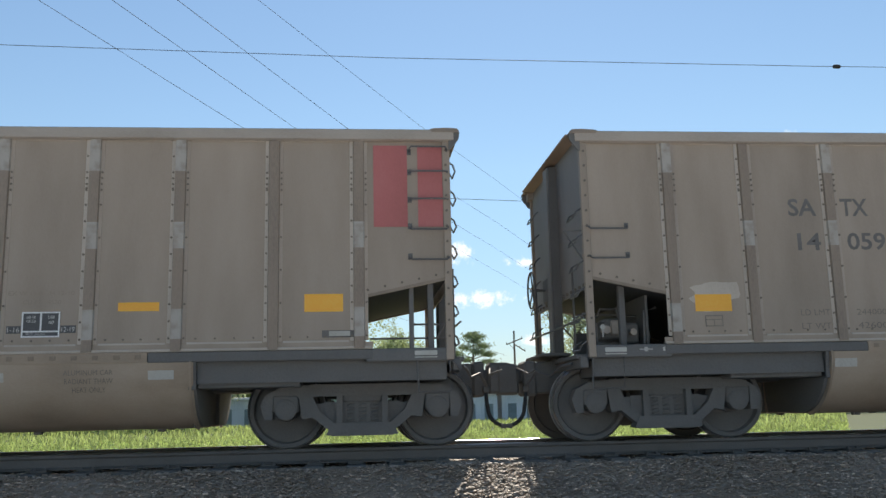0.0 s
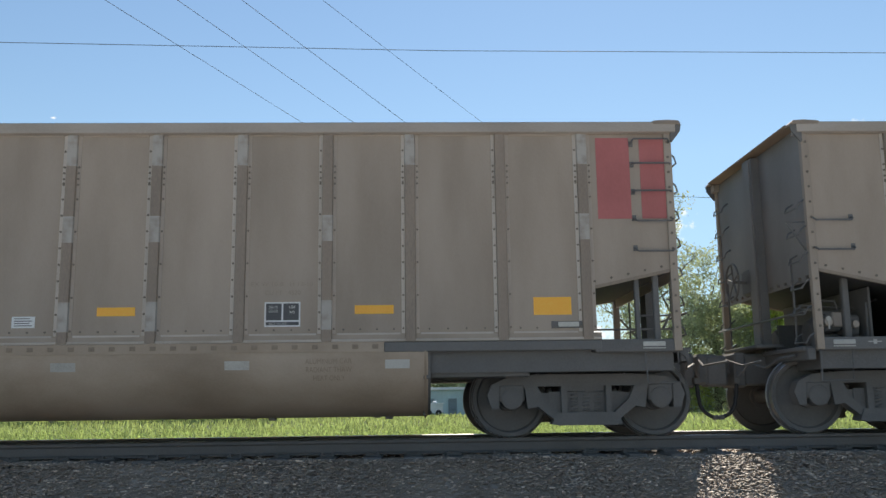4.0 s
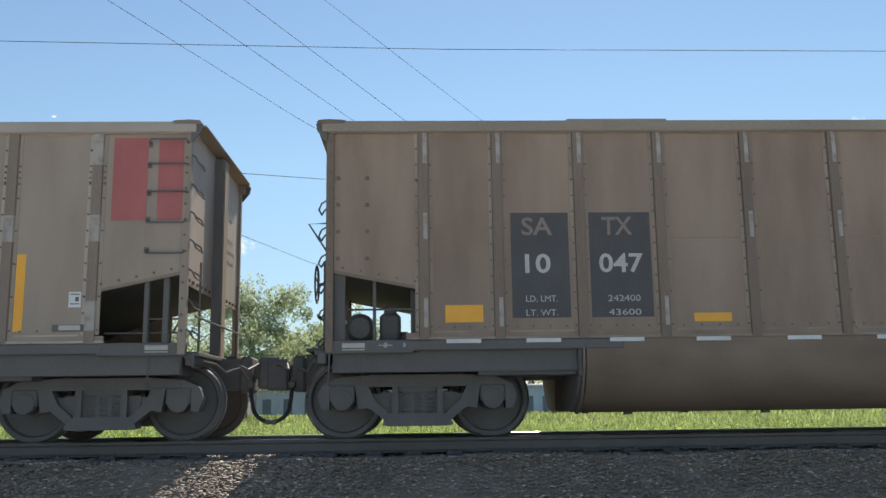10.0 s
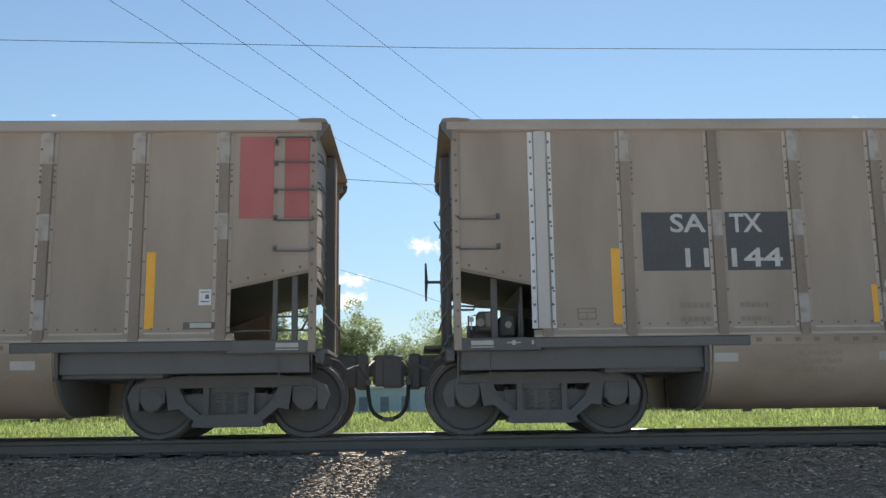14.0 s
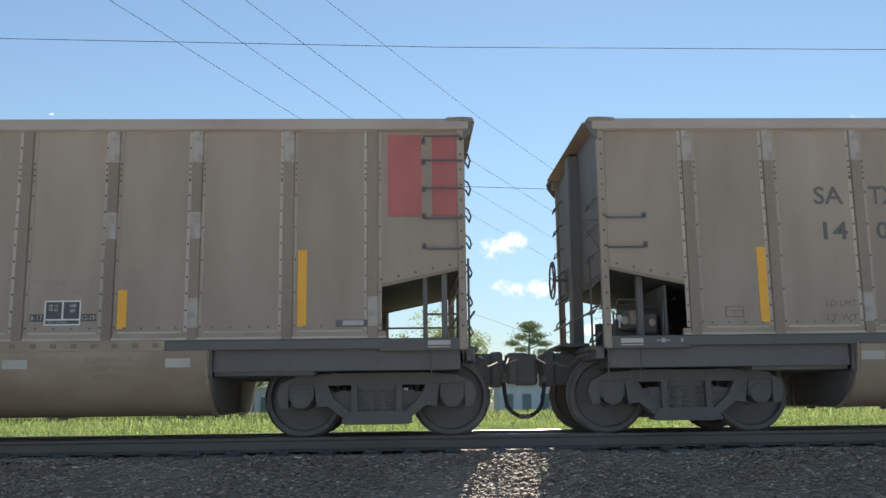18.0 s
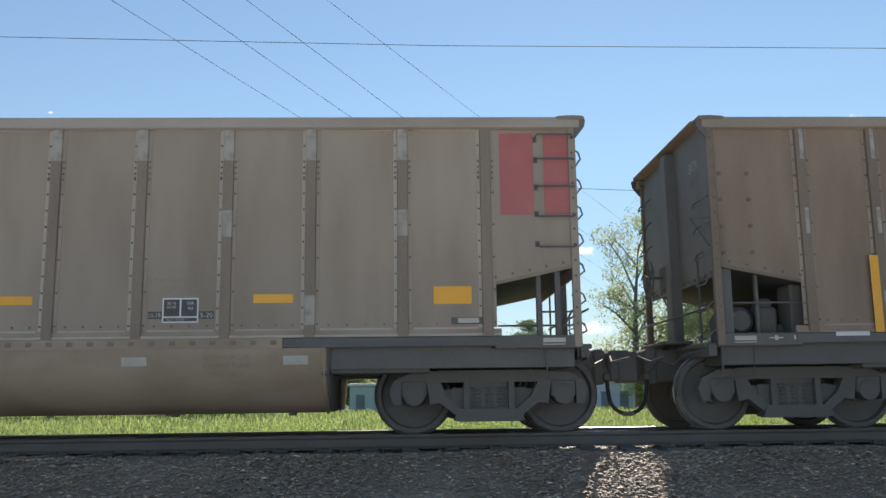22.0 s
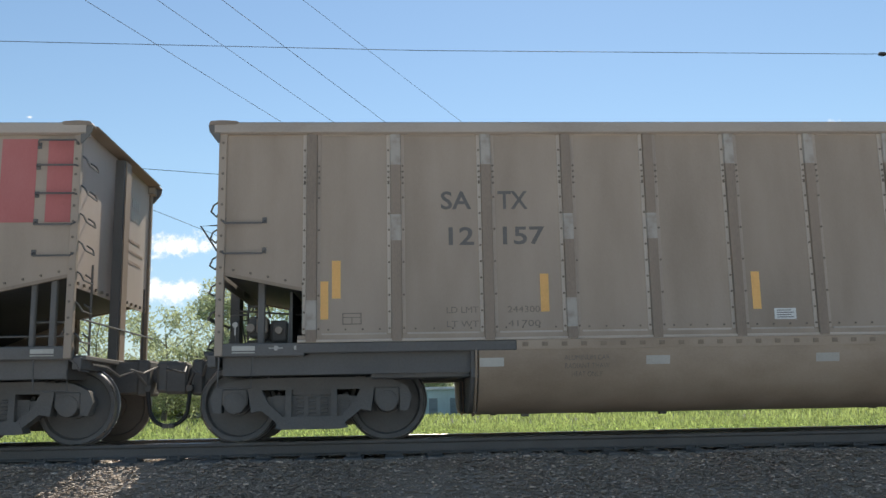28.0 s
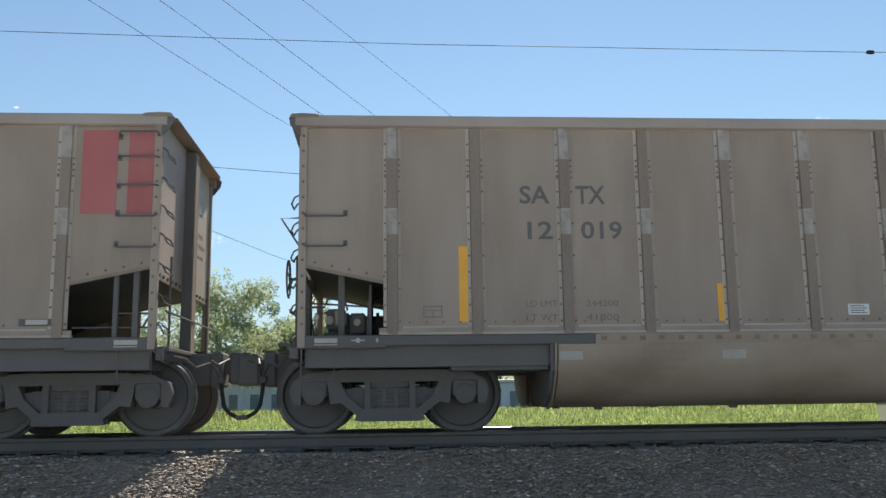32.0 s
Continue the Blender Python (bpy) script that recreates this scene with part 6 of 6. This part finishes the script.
def shed(x0, x1, y, depth, h, wall, doors, label):
    b = thing("storage_building", label, "building")
    part("wall", Mesher().box(M[wall], x0, x1, y, y + depth, GROUND - 0.3, GROUND + h), b)
    part("roof", Mesher().prism(M["pale"], [(y - 0.35, GROUND + h), (y - 0.35, GROUND + h + 0.20), (y + depth / 2, GROUND + h + 0.42), (y + depth + 0.35, GROUND + h + 0.20), (y + depth + 0.35, GROUND + h)], x0 - 0.3, x1 + 0.3), b, "pale sheet roof")
    n = int((x1 - x0) / 0.6)
    seams = Mesher()
    for j in range(1, n):
        x = x0 + (x1 - x0) * j / n
        seams.box(M[wall], x - 0.03, x + 0.03, y - 0.025, y, GROUND, GROUND + h - 0.02)
    part("siding_seam", seams, b)
    for k, xc in enumerate(doors):
        o, i, zt = 0.60, 0.53, GROUND + 2.12
        door = part("door", Mesher().box(M["doorgrey"], xc - i, xc + i, y - 0.045, y - 0.02, GROUND, zt - 0.06, 0.01), b, "dark grey-green door")
        for q in range(5):
            z = GROUND + 0.2 + q * 0.38
            part("slat", Mesher().box(M["doorgrey"], xc - i + 0.06, xc + i - 0.06, y - 0.06, y - 0.043, z, z + 0.28, 0.008), door)
        fr = [(xc - o, GROUND), (xc - i, GROUND), (xc - i, zt - 0.07), (xc + i, zt - 0.07), (xc + i, GROUND), (xc + o, GROUND), (xc + o, zt), (xc - o, zt)]
        part("door_frame", Mesher().prism(M[wall], fr, y - 0.075, y - 0.01, "y"), door)
    part("gutter", Mesher().box(M["pale"], x0 - 0.3, x1 + 0.3, y - 0.42, y - 0.34, GROUND + h + 0.0, GROUND + h + 0.30, 0.02), b, "white eaves board")
    return b


def evenly(x0, x1, n):
    return [x0 + (x1 - x0) * (k + 0.5) / n for k in range(n)]


shed(-30.0, -20.4, 98, 8, 3.12, "bluegrey", evenly(-30.0, -20.4, 4), "low blue-grey storage building with pale roof behind the meadow")
shed(-19.2, -9.0, 100, 8, 3.12, "bluegrey", evenly(-19.2, -9.0, 4), "low blue-grey storage building with pale roof behind the meadow")
shed(-7.5, 8.4, 100, 9, 3.10, "teal", (-6.2, -3.6, -1.0, 2.0, 4.8, 7.4), "low teal storage building with pale roof behind the meadow")
shed(10.5, 17.0, 97, 8, 3.12, "bluegrey", evenly(10.5, 17.0, 3), "low grey storage building with shutter doors")
shed(17.7, 27.0, 98, 8, 3.12, "bluegrey", evenly(17.8, 27.0, 4), "low grey storage building with shutter doors")
shed(30.0, 44.0, 110, 9, 3.12, "teal", evenly(30.0, 44.0, 5), "low teal storage building with pale roof behind the meadow")
shed(-48.0, -33.0, 104, 9, 3.12, "bluegrey", evenly(-48.0, -33.0, 6), "low blue-grey storage building with pale roof behind the meadow")



def box_trailer(x, y):
    """A low white trailer with an overhanging lid and a load on it."""
    t = thing("utility_trailer", "low white box trailer parked before the teal building", "trailer")
    part("body", Mesher().box(M["pale"], -1.05, 1.05, -0.7, 0.7, 0.35, 1.42, 0.03), t)
    part("lid", Mesher().box(M["pale"], -1.25, 1.2, -0.8, 0.8, 1.42, 1.52, 0.02), t, "pale flat lid")
    part("load", Mesher().box(M["doorgrey"], -1.15, -0.25, -0.6, 0.6, 1.52, 1.72, 0.04), t, "dark flat crate")
    part("load", Mesher().lathe(M["pale"], [(0.0, 1.52), (0.30, 1.52), (0.28, 1.64), (0.14, 1.74), (0.0, 1.76)], 14, "z", (0.12, 0, 0)), t, "pale tied bundle", smooth=40)
    for sx in (-0.55, 0.55):
        part("wheel", Mesher().lathe(M["hose"], [(0.08, -0.09), (0.34, -0.09), (0.36, -0.05), (0.36, 0.05), (0.34, 0.09), (0.08, 0.09)], 18, "y", (sx, -0.78, 0.36)), t, smooth=40)
    t.matrix_basis = pose(x, y, GROUND)


box_trailer(2.35, 94.0)

# ---- trees ----


def tree(name, label, x, y, h, spread, leaf, seed, clumps=80, per=34, leaf_size=0.24, low=0.28, flat=0.85, lean=0.0, airy=0.5, round_crown=True):
    """A tapered trunk that forks into limbs and twigs, with leaves in loose clumps at the twig ends."""
    rng = random.Random(seed)
    t = thing(name, label, "tree", "trees behind the meadow")
    wood = Mesher()
    tips = []
    top = Vector((lean * h, 0, h * 0.80))
    trunk = [Vector((lean * h * s * s + 0.05 * h * 0.3 * math.sin(s * 5 + seed), 0.03 * h * math.sin(s * 4 + seed), h * 0.80 * s)) for s in (0, 0.12, 0.28, 0.45, 0.62, 0.8, 1.0)]
    r0 = 0.018 * h + 0.05
    wood.tube(M["bark"], trunk, [r0 * 1.35, r0, r0 * 0.85, r0 * 0.68, r0 * 0.5, r0 * 0.3, r0 * 0.12], 8)
    limbs = 11
    for i in range(limbs):
        s = low + (0.96 - low) * i / (limbs - 1)
        base = trunk[0].lerp(trunk[-1], s)
        k = min(5, int(s * 6))
        base = trunk[k].lerp(trunk[k + 1], s * 6 - k)
        a = i * 2.4 + rng.uniform(-0.4, 0.4)
        reach = spread * (0.55 + 0.5 * math.sin(math.pi * min(1, (s - low) / (1.05 - low) * 0.85 + 0.18))) * rng.uniform(0.75, 1.1)
        rise = h * (0.10 + 0.16 * rng.random()) * (0.6 + s * 0.6)
        end = base + Vector((math.cos(a) * reach, math.sin(a) * reach * 0.9, rise))
        mid = base.lerp(end, 0.5) + Vector((0, 0, rise * 0.12))
        r = r0 * (0.55 - 0.35 * s)
        wood.tube(M["bark"], [base, mid, end], [r, r * 0.6, r * 0.18], 6)
        for j in range(5):
            f = rng.uniform(0.35, 1.0)
            q = base.lerp(mid, f * 2) if f < 0.5 else mid.lerp(end, f * 2 - 1)
            tip = q + Vector((rng.uniform(-1, 1), rng.uniform(-1, 1), rng.uniform(-0.3, 0.9))) * (0.28 * spread)
            wood.tube(M["bark"], [q, q.lerp(tip, 0.5) + Vector((0, 0, 0.03 * h)), tip], [r * 0.35, r * 0.2, r * 0.07], 4)
            tips.append(tip)
        tips.append(end)
    part("trunk", wood, t, "brown trunk and branching limbs", smooth=60)
    v, f = [], []
    for c in range(clumps):
        tip = tips[c % len(tips)]
        if c % 5 < 3 and round_crown:
            # fill of the crown: a point in a rounded body about the limbs
            d = Vector((rng.gauss(0, 1), rng.gauss(0, 1), rng.gauss(0, 1))).normalized() * rng.random() ** 0.4
            tip = Vector((lean * h * 0.6 + d.x * spread * 0.80, d.y * spread * 0.8, h * (0.5 + low * 0.42) + d.z * h * (0.40 - low * 0.36)))
        cen = tip + Vector((rng.gauss(0, 1), rng.gauss(0, 1), rng.gauss(0, 0.7))) * (0.10 * spread)
        rad = spread * rng.uniform(0.17, 0.32)
        for _ in range(int(per * 3.8 * rng.uniform(0.5, 1.3))):
            d = Vector((rng.gauss(0, 1), rng.gauss(0, 1), rng.gauss(0, flat)))
            d *= rad / max(0.4, d.length) * rng.uniform(0.3, 1.0) ** airy
            p = cen + d
            if p.z < 0.25:
                continue
            n = Vector((rng.gauss(0, 1), rng.gauss(0, 1), rng.gauss(0.3, 1))).normalized()
            a = n.orthogonal().normalized()
            a.rotate(Matrix.Rotation(rng.uniform(0, 6.28), 3, n))
            b = n.cross(a)
            s = leaf_size * 0.72 * rng.uniform(0.55, 1.3)
            o = len(v)
            v += [p - a * s, p + b * s * 0.45 + n * s * 0.12, p + a * s, p - b * s * 0.45 + n * s * 0.12]
            f.append((o, o + 1, o + 2, o + 3))
    me = bpy.data.meshes.new("crown")
    me.from_pydata([tuple(p) for p in v], [], f)
    me.materials.append(M[leaf])
    part("crown", me, t)
    t.matrix_basis = pose(x, y, GROUND - 0.05)
    return t


def bush(x, y, h, w, leaf, seed, label):
    return tree("bush", label, x, y, h, w, leaf, seed, 56, 36, 0.24, 0.05, 0.8, 0, 0.5)


def bearing(px, y):
    """x of a place at the distance y that lies px thousandths to the right of the line across the track."""
    return px / 1000 * (y - EYE[1])


def pine(x, y, h):
    """A bare leaning trunk with flat pads of needles on level limbs."""
    rng = random.Random(20)
    t = thing("pine_tree", "dark flat-topped pine behind the storage buildings", "tree", "trees behind the meadow")
    wood = Mesher().tube(M["bark"], [(0, 0, -0.1), (0.1, 0, h * 0.4), (-0.1, 0, h * 0.7), (0.1, 0, h * 0.97)], [0.24, 0.19, 0.14, 0.05], 8)
    pads = [(-2.5, 0.62, 1.3), (2.4, 0.66, 1.4), (-1.2, 0.70, 1.2), (3.0, 0.76, 1.1), (-2.9, 0.77, 1.2), (0.9, 0.78, 1.5), (-1.4, 0.84, 1.5), (2.0, 0.86, 1.4), (0.2, 0.91, 1.5), (-0.9, 0.96, 1.2), (1.1, 0.97, 1.2), (0.2, 1.0, 0.9)]
    v, f = [], []
    for px, pz, pr in pads:
        px *= 0.78
        c = Vector((px, rng.uniform(-1.6, 1.6), pz * h))
        wood.tube(M["bark"], [(0.0, 0, c.z - 0.7), (c.x * 0.5, c.y * 0.5, c.z - 0.35), tuple(c)], [0.09, 0.06, 0.02], 5)
        for _ in range(420):
            d = Vector((rng.gauss(0, 0.43), rng.gauss(0, 0.43), rng.gauss(0, 0.16)))
            p = c + d * pr
            a = Vector((rng.gauss(0, 1), rng.gauss(0, 1), rng.gauss(0.4, 0.7))).normalized()
            b = a.orthogonal().normalized()
            s = rng.uniform(0.10, 0.24)
            o = len(v)
            v += [p - a * s, p + b * s * 0.4, p + a * s, p - b * s * 0.4]
            f.append((o, o + 1, o + 2, o + 3))
    part("trunk", wood, t, "brown trunk with level limbs", smooth=60)
    me = bpy.data.meshes.new("crown")
    me.from_pydata([tuple(p) for p in v], [], f)
    me.materials.append(M["leaf_dark"])
    part("crown", me, t)
    t.matrix_basis = pose(x, y, GROUND - 0.05)


# the big oak and its neighbours, the slender trees by the line, the pine, the round trees
tree("tree", "broad pale-leaved oak with open branching crown behind the meadow", bearing(-182, 74), 74, 12.4, 5.0, "leaf_pale", 11, 120, 34, 0.26, 0.25, round_crown=False)
tree("tree", "pale leafy tree among bushes behind the meadow", bearing(-247, 80), 80, 11.0, 5.2, "leaf_pale", 12, 100, 30, 0.25, 0.15, round_crown=False)
tree("tree", "thinly leaved grey-green tree behind the meadow", bearing(-320, 70), 70, 10.0, 4.8, "leaf_pale", 13, 80, 26, 0.22, 0.12, round_crown=False)
tree("tree", "thinly leaved grey-green tree behind the meadow", bearing(-392, 66), 66, 9.4, 4.6, "leaf_pale", 14, 80, 26, 0.22, 0.12, round_crown=False)
tree("tree", "leafy green tree behind the meadow", bearing(-455, 72), 72, 11.0, 5.0, "leaf", 15, 100, 30, 0.25, 0.15)
tree("tree", "round dense green tree behind the storage buildings", bearing(-78, 118), 118, 13.6, 5.4, "leaf", 16, 150, 40, 0.34, 0.15)
tree("tree", "round dense green tree behind the storage buildings", bearing(-120, 122), 122, 13.0, 5.6, "leaf_dark", 17, 130, 40, 0.34, 0.12)
tree("tree", "small round green tree behind the storage buildings", bearing(38, 112), 112, 12.4, 6.0, "leaf", 18, 120, 36, 0.30, 0.12)
tree("tree", "low spreading green tree behind the storage buildings", bearing(-16, 126), 126, 11.0, 5.0, "leaf_dark", 19, 120, 36, 0.30, 0.1)
pine(bearing(131, 118), 118, 12.4)
tree("tree", "slender tree with sparse fresh leaves beyond the meadow", bearing(252, 100), 100, 25.6, 5.8, "leaf_pale", 21, 74, 22, 0.28, 0.2, 1.0, 0.02, round_crown=False)
tree("tree", "slender tree with sparse fresh leaves beyond the meadow", bearing(292, 100), 100, 25.6, 6.2, "leaf_pale", 22, 100, 32, 0.30, 0.15, 1.0, -0.02, round_crown=False)
tree("tree", "leafy green tree with sunlit crown beyond the meadow", bearing(338, 101), 101, 19.0, 7.8, "leaf_pale", 23, 140, 40, 0.32, 0.08)
tree("tree", "leafy green tree with sunlit crown beyond the meadow", bearing(412, 101), 101, 18.5, 6.4, "leaf_bright", 24, 150, 40, 0.34, 0.08)
tree("tree", "low leafy green tree beyond the meadow", bearing(505, 101), 101, 10.0, 6.6, "leaf_pale", 25, 110, 34, 0.32, 0.1)
tree("tree", "low leafy green tree beyond the meadow", bearing(590, 102), 102, 10.5, 7.2, "leaf_pale", 26, 130, 36, 0.34, 0.1)
for k, (b, y, h, w, leaf) in enumerate(((-222, 94, 6.4, 4.0, "leaf_bright"), (-165, 113, 7.2, 4.6, "leaf_pale"), (-245, 95, 6.4, 4.9, "leaf_pale"), (-290, 95, 6.3, 4.7, "leaf"), (-345, 96, 6.7, 4.9, "leaf_pale"), (-420, 95, 7.0, 5.2, "leaf"),
                                        (-98, 114, 7.6, 3.4, "leaf_bright"), (-62, 114, 6.2, 3.6, "leaf_bright"), (277, 95, 5.4, 3.6, "leaf_bright"), (300, 96, 7.1, 4.5, "leaf_bright"), (372, 96, 7.4, 5.2, "leaf_pale"), (455, 96, 7.7, 5.2, "leaf"))):
    bush(bearing(b, y), y, h, w, leaf, 40 + k, "bushy green shrub at the far edge of the meadow")


def far_woods():
    """A low uneven line of trees along the horizon."""
    rng = random.Random(77)
    v, f = [], []
    for x in range(-420, 421, 3):
        h = 7 + 3.5 * math.sin(x * 0.07) + 2.5 * math.sin(x * 0.23 + 1) + rng.uniform(-1, 1)
        if -30 < x < 70:
            h *= 0.55
        for _ in range(26):
            p = Vector((x + rng.gauss(0, 2.0), 205 + rng.gauss(0, 6), GROUND + h * rng.random() ** 0.7))
            a = Vector((rng.gauss(0, 1), rng.gauss(0, 1), rng.gauss(0, 1))).normalized()
            b = a.orthogonal()
            s = rng.uniform(0.5, 1.1)
            o = len(v)
            v += [p - a * s, p + b * s * 0.7, p + a * s, p - b * s * 0.7]
            f.append((o, o + 1, o + 2, o + 3))
    me = bpy.data.meshes.new("far_woods")
    me.from_pydata([tuple(p) for p in v], [], f)
    me.materials.append(M["leaf"])
    tagged(new("far_woods", me), "hazy line of distant green woods", "woods", kind="stuff")


far_woods()


def meadow():
    """Tall grass behind the line: bent blades, thick near the track and thinner further off."""
    rng = np.random.default_rng(9)
    for n, y0, y1, hgt, wid, half in ((26000, 4.2, 14, 0.46, 0.018, 0.56), (26000, 14, 34, 0.50, 0.026, 0.56), (16000, 34, 97, 0.52, 0.05, 0.56)):
        y = y0 + (y1 - y0) * rng.random(n) ** 0.9
        x = (rng.random(n) * 2 - 1) * (y - EYE[1]) * half
        tuft = 0.72 + 0.28 * np.sin(x * 1.7 + np.sin(y * 1.1)) * np.sin(y * 1.3 + x * 0.6)
        g = np.where(y < 8, -0.73 + (8 - y) * 0.0, GROUND)
        h = hgt * tuft * rng.uniform(0.45, 1.15, n)
        a = rng.random(n) * 6.283
        w = wid * rng.uniform(0.6, 1.3, n)
        bend = h * rng.uniform(0.05, 0.6, n)
        b = rng.random(n) * 6.283
        p = np.zeros((n, 5, 3))
        p[:, 0] = np.stack([x - np.cos(a) * w, y - np.sin(a) * w, g], 1)
        p[:, 1] = np.stack([x + np.cos(a) * w, y + np.sin(a) * w, g], 1)
        mx, my = x + np.cos(b) * bend * 0.35, y + np.sin(b) * bend * 0.35
        p[:, 2] = np.stack([mx + np.cos(a) * w * 0.8, my + np.sin(a) * w * 0.8, g + h * 0.6], 1)
        p[:, 3] = np.stack([mx - np.cos(a) * w * 0.8, my - np.sin(a) * w * 0.8, g + h * 0.6], 1)
        p[:, 4] = np.stack([x + np.cos(b) * bend, y + np.sin(b) * bend, g + h], 1)
        base = np.arange(n) * 5
        quads = np.stack([base, base + 1, base + 2, base + 3], 1).tolist()
        tris = np.stack([base + 3, base + 2, base + 4], 1).tolist()
        me = bpy.data.meshes.new("meadow_grass")
        me.from_pydata(p.reshape(-1, 3), [], quads + tris)
        me.materials.append(M["grass"])
        tagged(new("meadow_grass", me), "tall sunlit green meadow grass behind the railway", "grass", kind="stuff")


meadow()


def weeds():
    """Broad leaves and seed heads that stand among the blades near the line."""
    rng = np.random.default_rng(31)
    for n, y0, y1, size, mat in ((34000, 4.3, 9.5, 0.026, "weed"), (22000, 9.5, 22, 0.038, "weed"), (9000, 4.3, 12, 0.018, "seed")):
        y = y0 + (y1 - y0) * rng.random(n)
        x = (rng.random(n) * 2 - 1) * (y - EYE[1]) * 0.56
        clump = 0.5 + 0.5 * np.sin(x * 2.3 + 1.7 * np.sin(y * 0.9)) * np.sin(y * 1.9 + x * 0.8)
        z = GROUND + 0.06 + (0.16 + 0.34 * clump) * rng.random(n) ** (0.8 if mat == "weed" else 0.35)
        a = rng.normal(size=(n, 3))
        a /= np.linalg.norm(a, axis=1)[:, None]
        b = np.cross(a, rng.normal(size=(n, 3)))
        b /= np.linalg.norm(b, axis=1)[:, None]
        w = size * rng.uniform(0.5, 1.5, n)[:, None]
        c = np.stack([x, y, z], 1)
        p = np.stack([c - a * w, c + b * w * 0.5, c + a * w, c - b * w * 0.5], 1)
        me = bpy.data.meshes.new("meadow_weeds")
        me.from_pydata(p.reshape(-1, 3), [], np.arange(n * 4).reshape(n, 4).tolist())
        me.materials.append(M[mat])
        tagged(new("meadow_weeds", me), "broad-leaved weeds and seed heads in the meadow grass", "weeds", kind="stuff")


weeds()

# ---- the train's run ----
RUN = [(0, 1.920), (1, 14.092), (2, 26.242), (3, 38.397), (3.5, 44.870), (5.5, 69.200), (6, 75.339), (7, 87.564), (8, 99.736), (8.5, 105.880), (9,
       112.356), (9.5, 118.100), (10, 124.249), (11, 136.458), (12, 148.596), (13, 160.764), (14, 172.973), (14.5, 179.000), (16.5, 203.700), (17, 209.863),
       (18, 222.031), (19, 234.151), (20, 246.379), (21, 258.517), (22, 270.668), (23, 282.816), (24, 294.979), (25, 307.054), (25.5, 313.150), (27.5,
       337.700), (28, 343.836), (29, 355.925), (30, 368.011), (31, 380.110), (32, 392.203)]


def run(t):
    """How far the first joint has come along the line."""
    k = max(i for i, p in enumerate(RUN) if p[0] <= t or i == 0)
    (t0, s0), (t1, s1) = RUN[min(k, len(RUN) - 2)], RUN[min(k, len(RUN) - 2) + 1]
    return s0 + (s1 - s0) * (t - t0) / (t1 - t0)


def motions():
    for i, car in enumerate(TRAIN):
        mid = JOINT[COUNT_BEFORE + 1] - (JOINT[i] + JOINT[i + 1]) / 2
        walk(car, [(t, pose(s + mid, 0, 0)) for t, s in RUN])
    # the wheels roll: a row for each step, and the same roll for the like wheelset of every car
    for brown in (0, 1):
        sets = [[p for p in car.children if p.name.startswith("wheelset")] for car, spec in zip(TRAIN, CARS) if spec[8] == brown]
        for k, first in enumerate(sets[0]):
            at = first.matrix_basis.translation.copy()
            walk(first, [(f / FPS, pose(*at, 0, math.degrees(run(f / FPS) / WHEEL_R) % 360, 0)) for f in range(0, 961)])
            for others in sets[1:]:
                o = min(others, key=lambda q: abs(q.matrix_basis.translation.x - at.x))
                o.rotation_mode = "QUATERNION"
                o.animation_data_create()
                o.animation_data.action = first.animation_data.action
                o.animation_data.action_slot = first.animation_data.action_slot


motions()
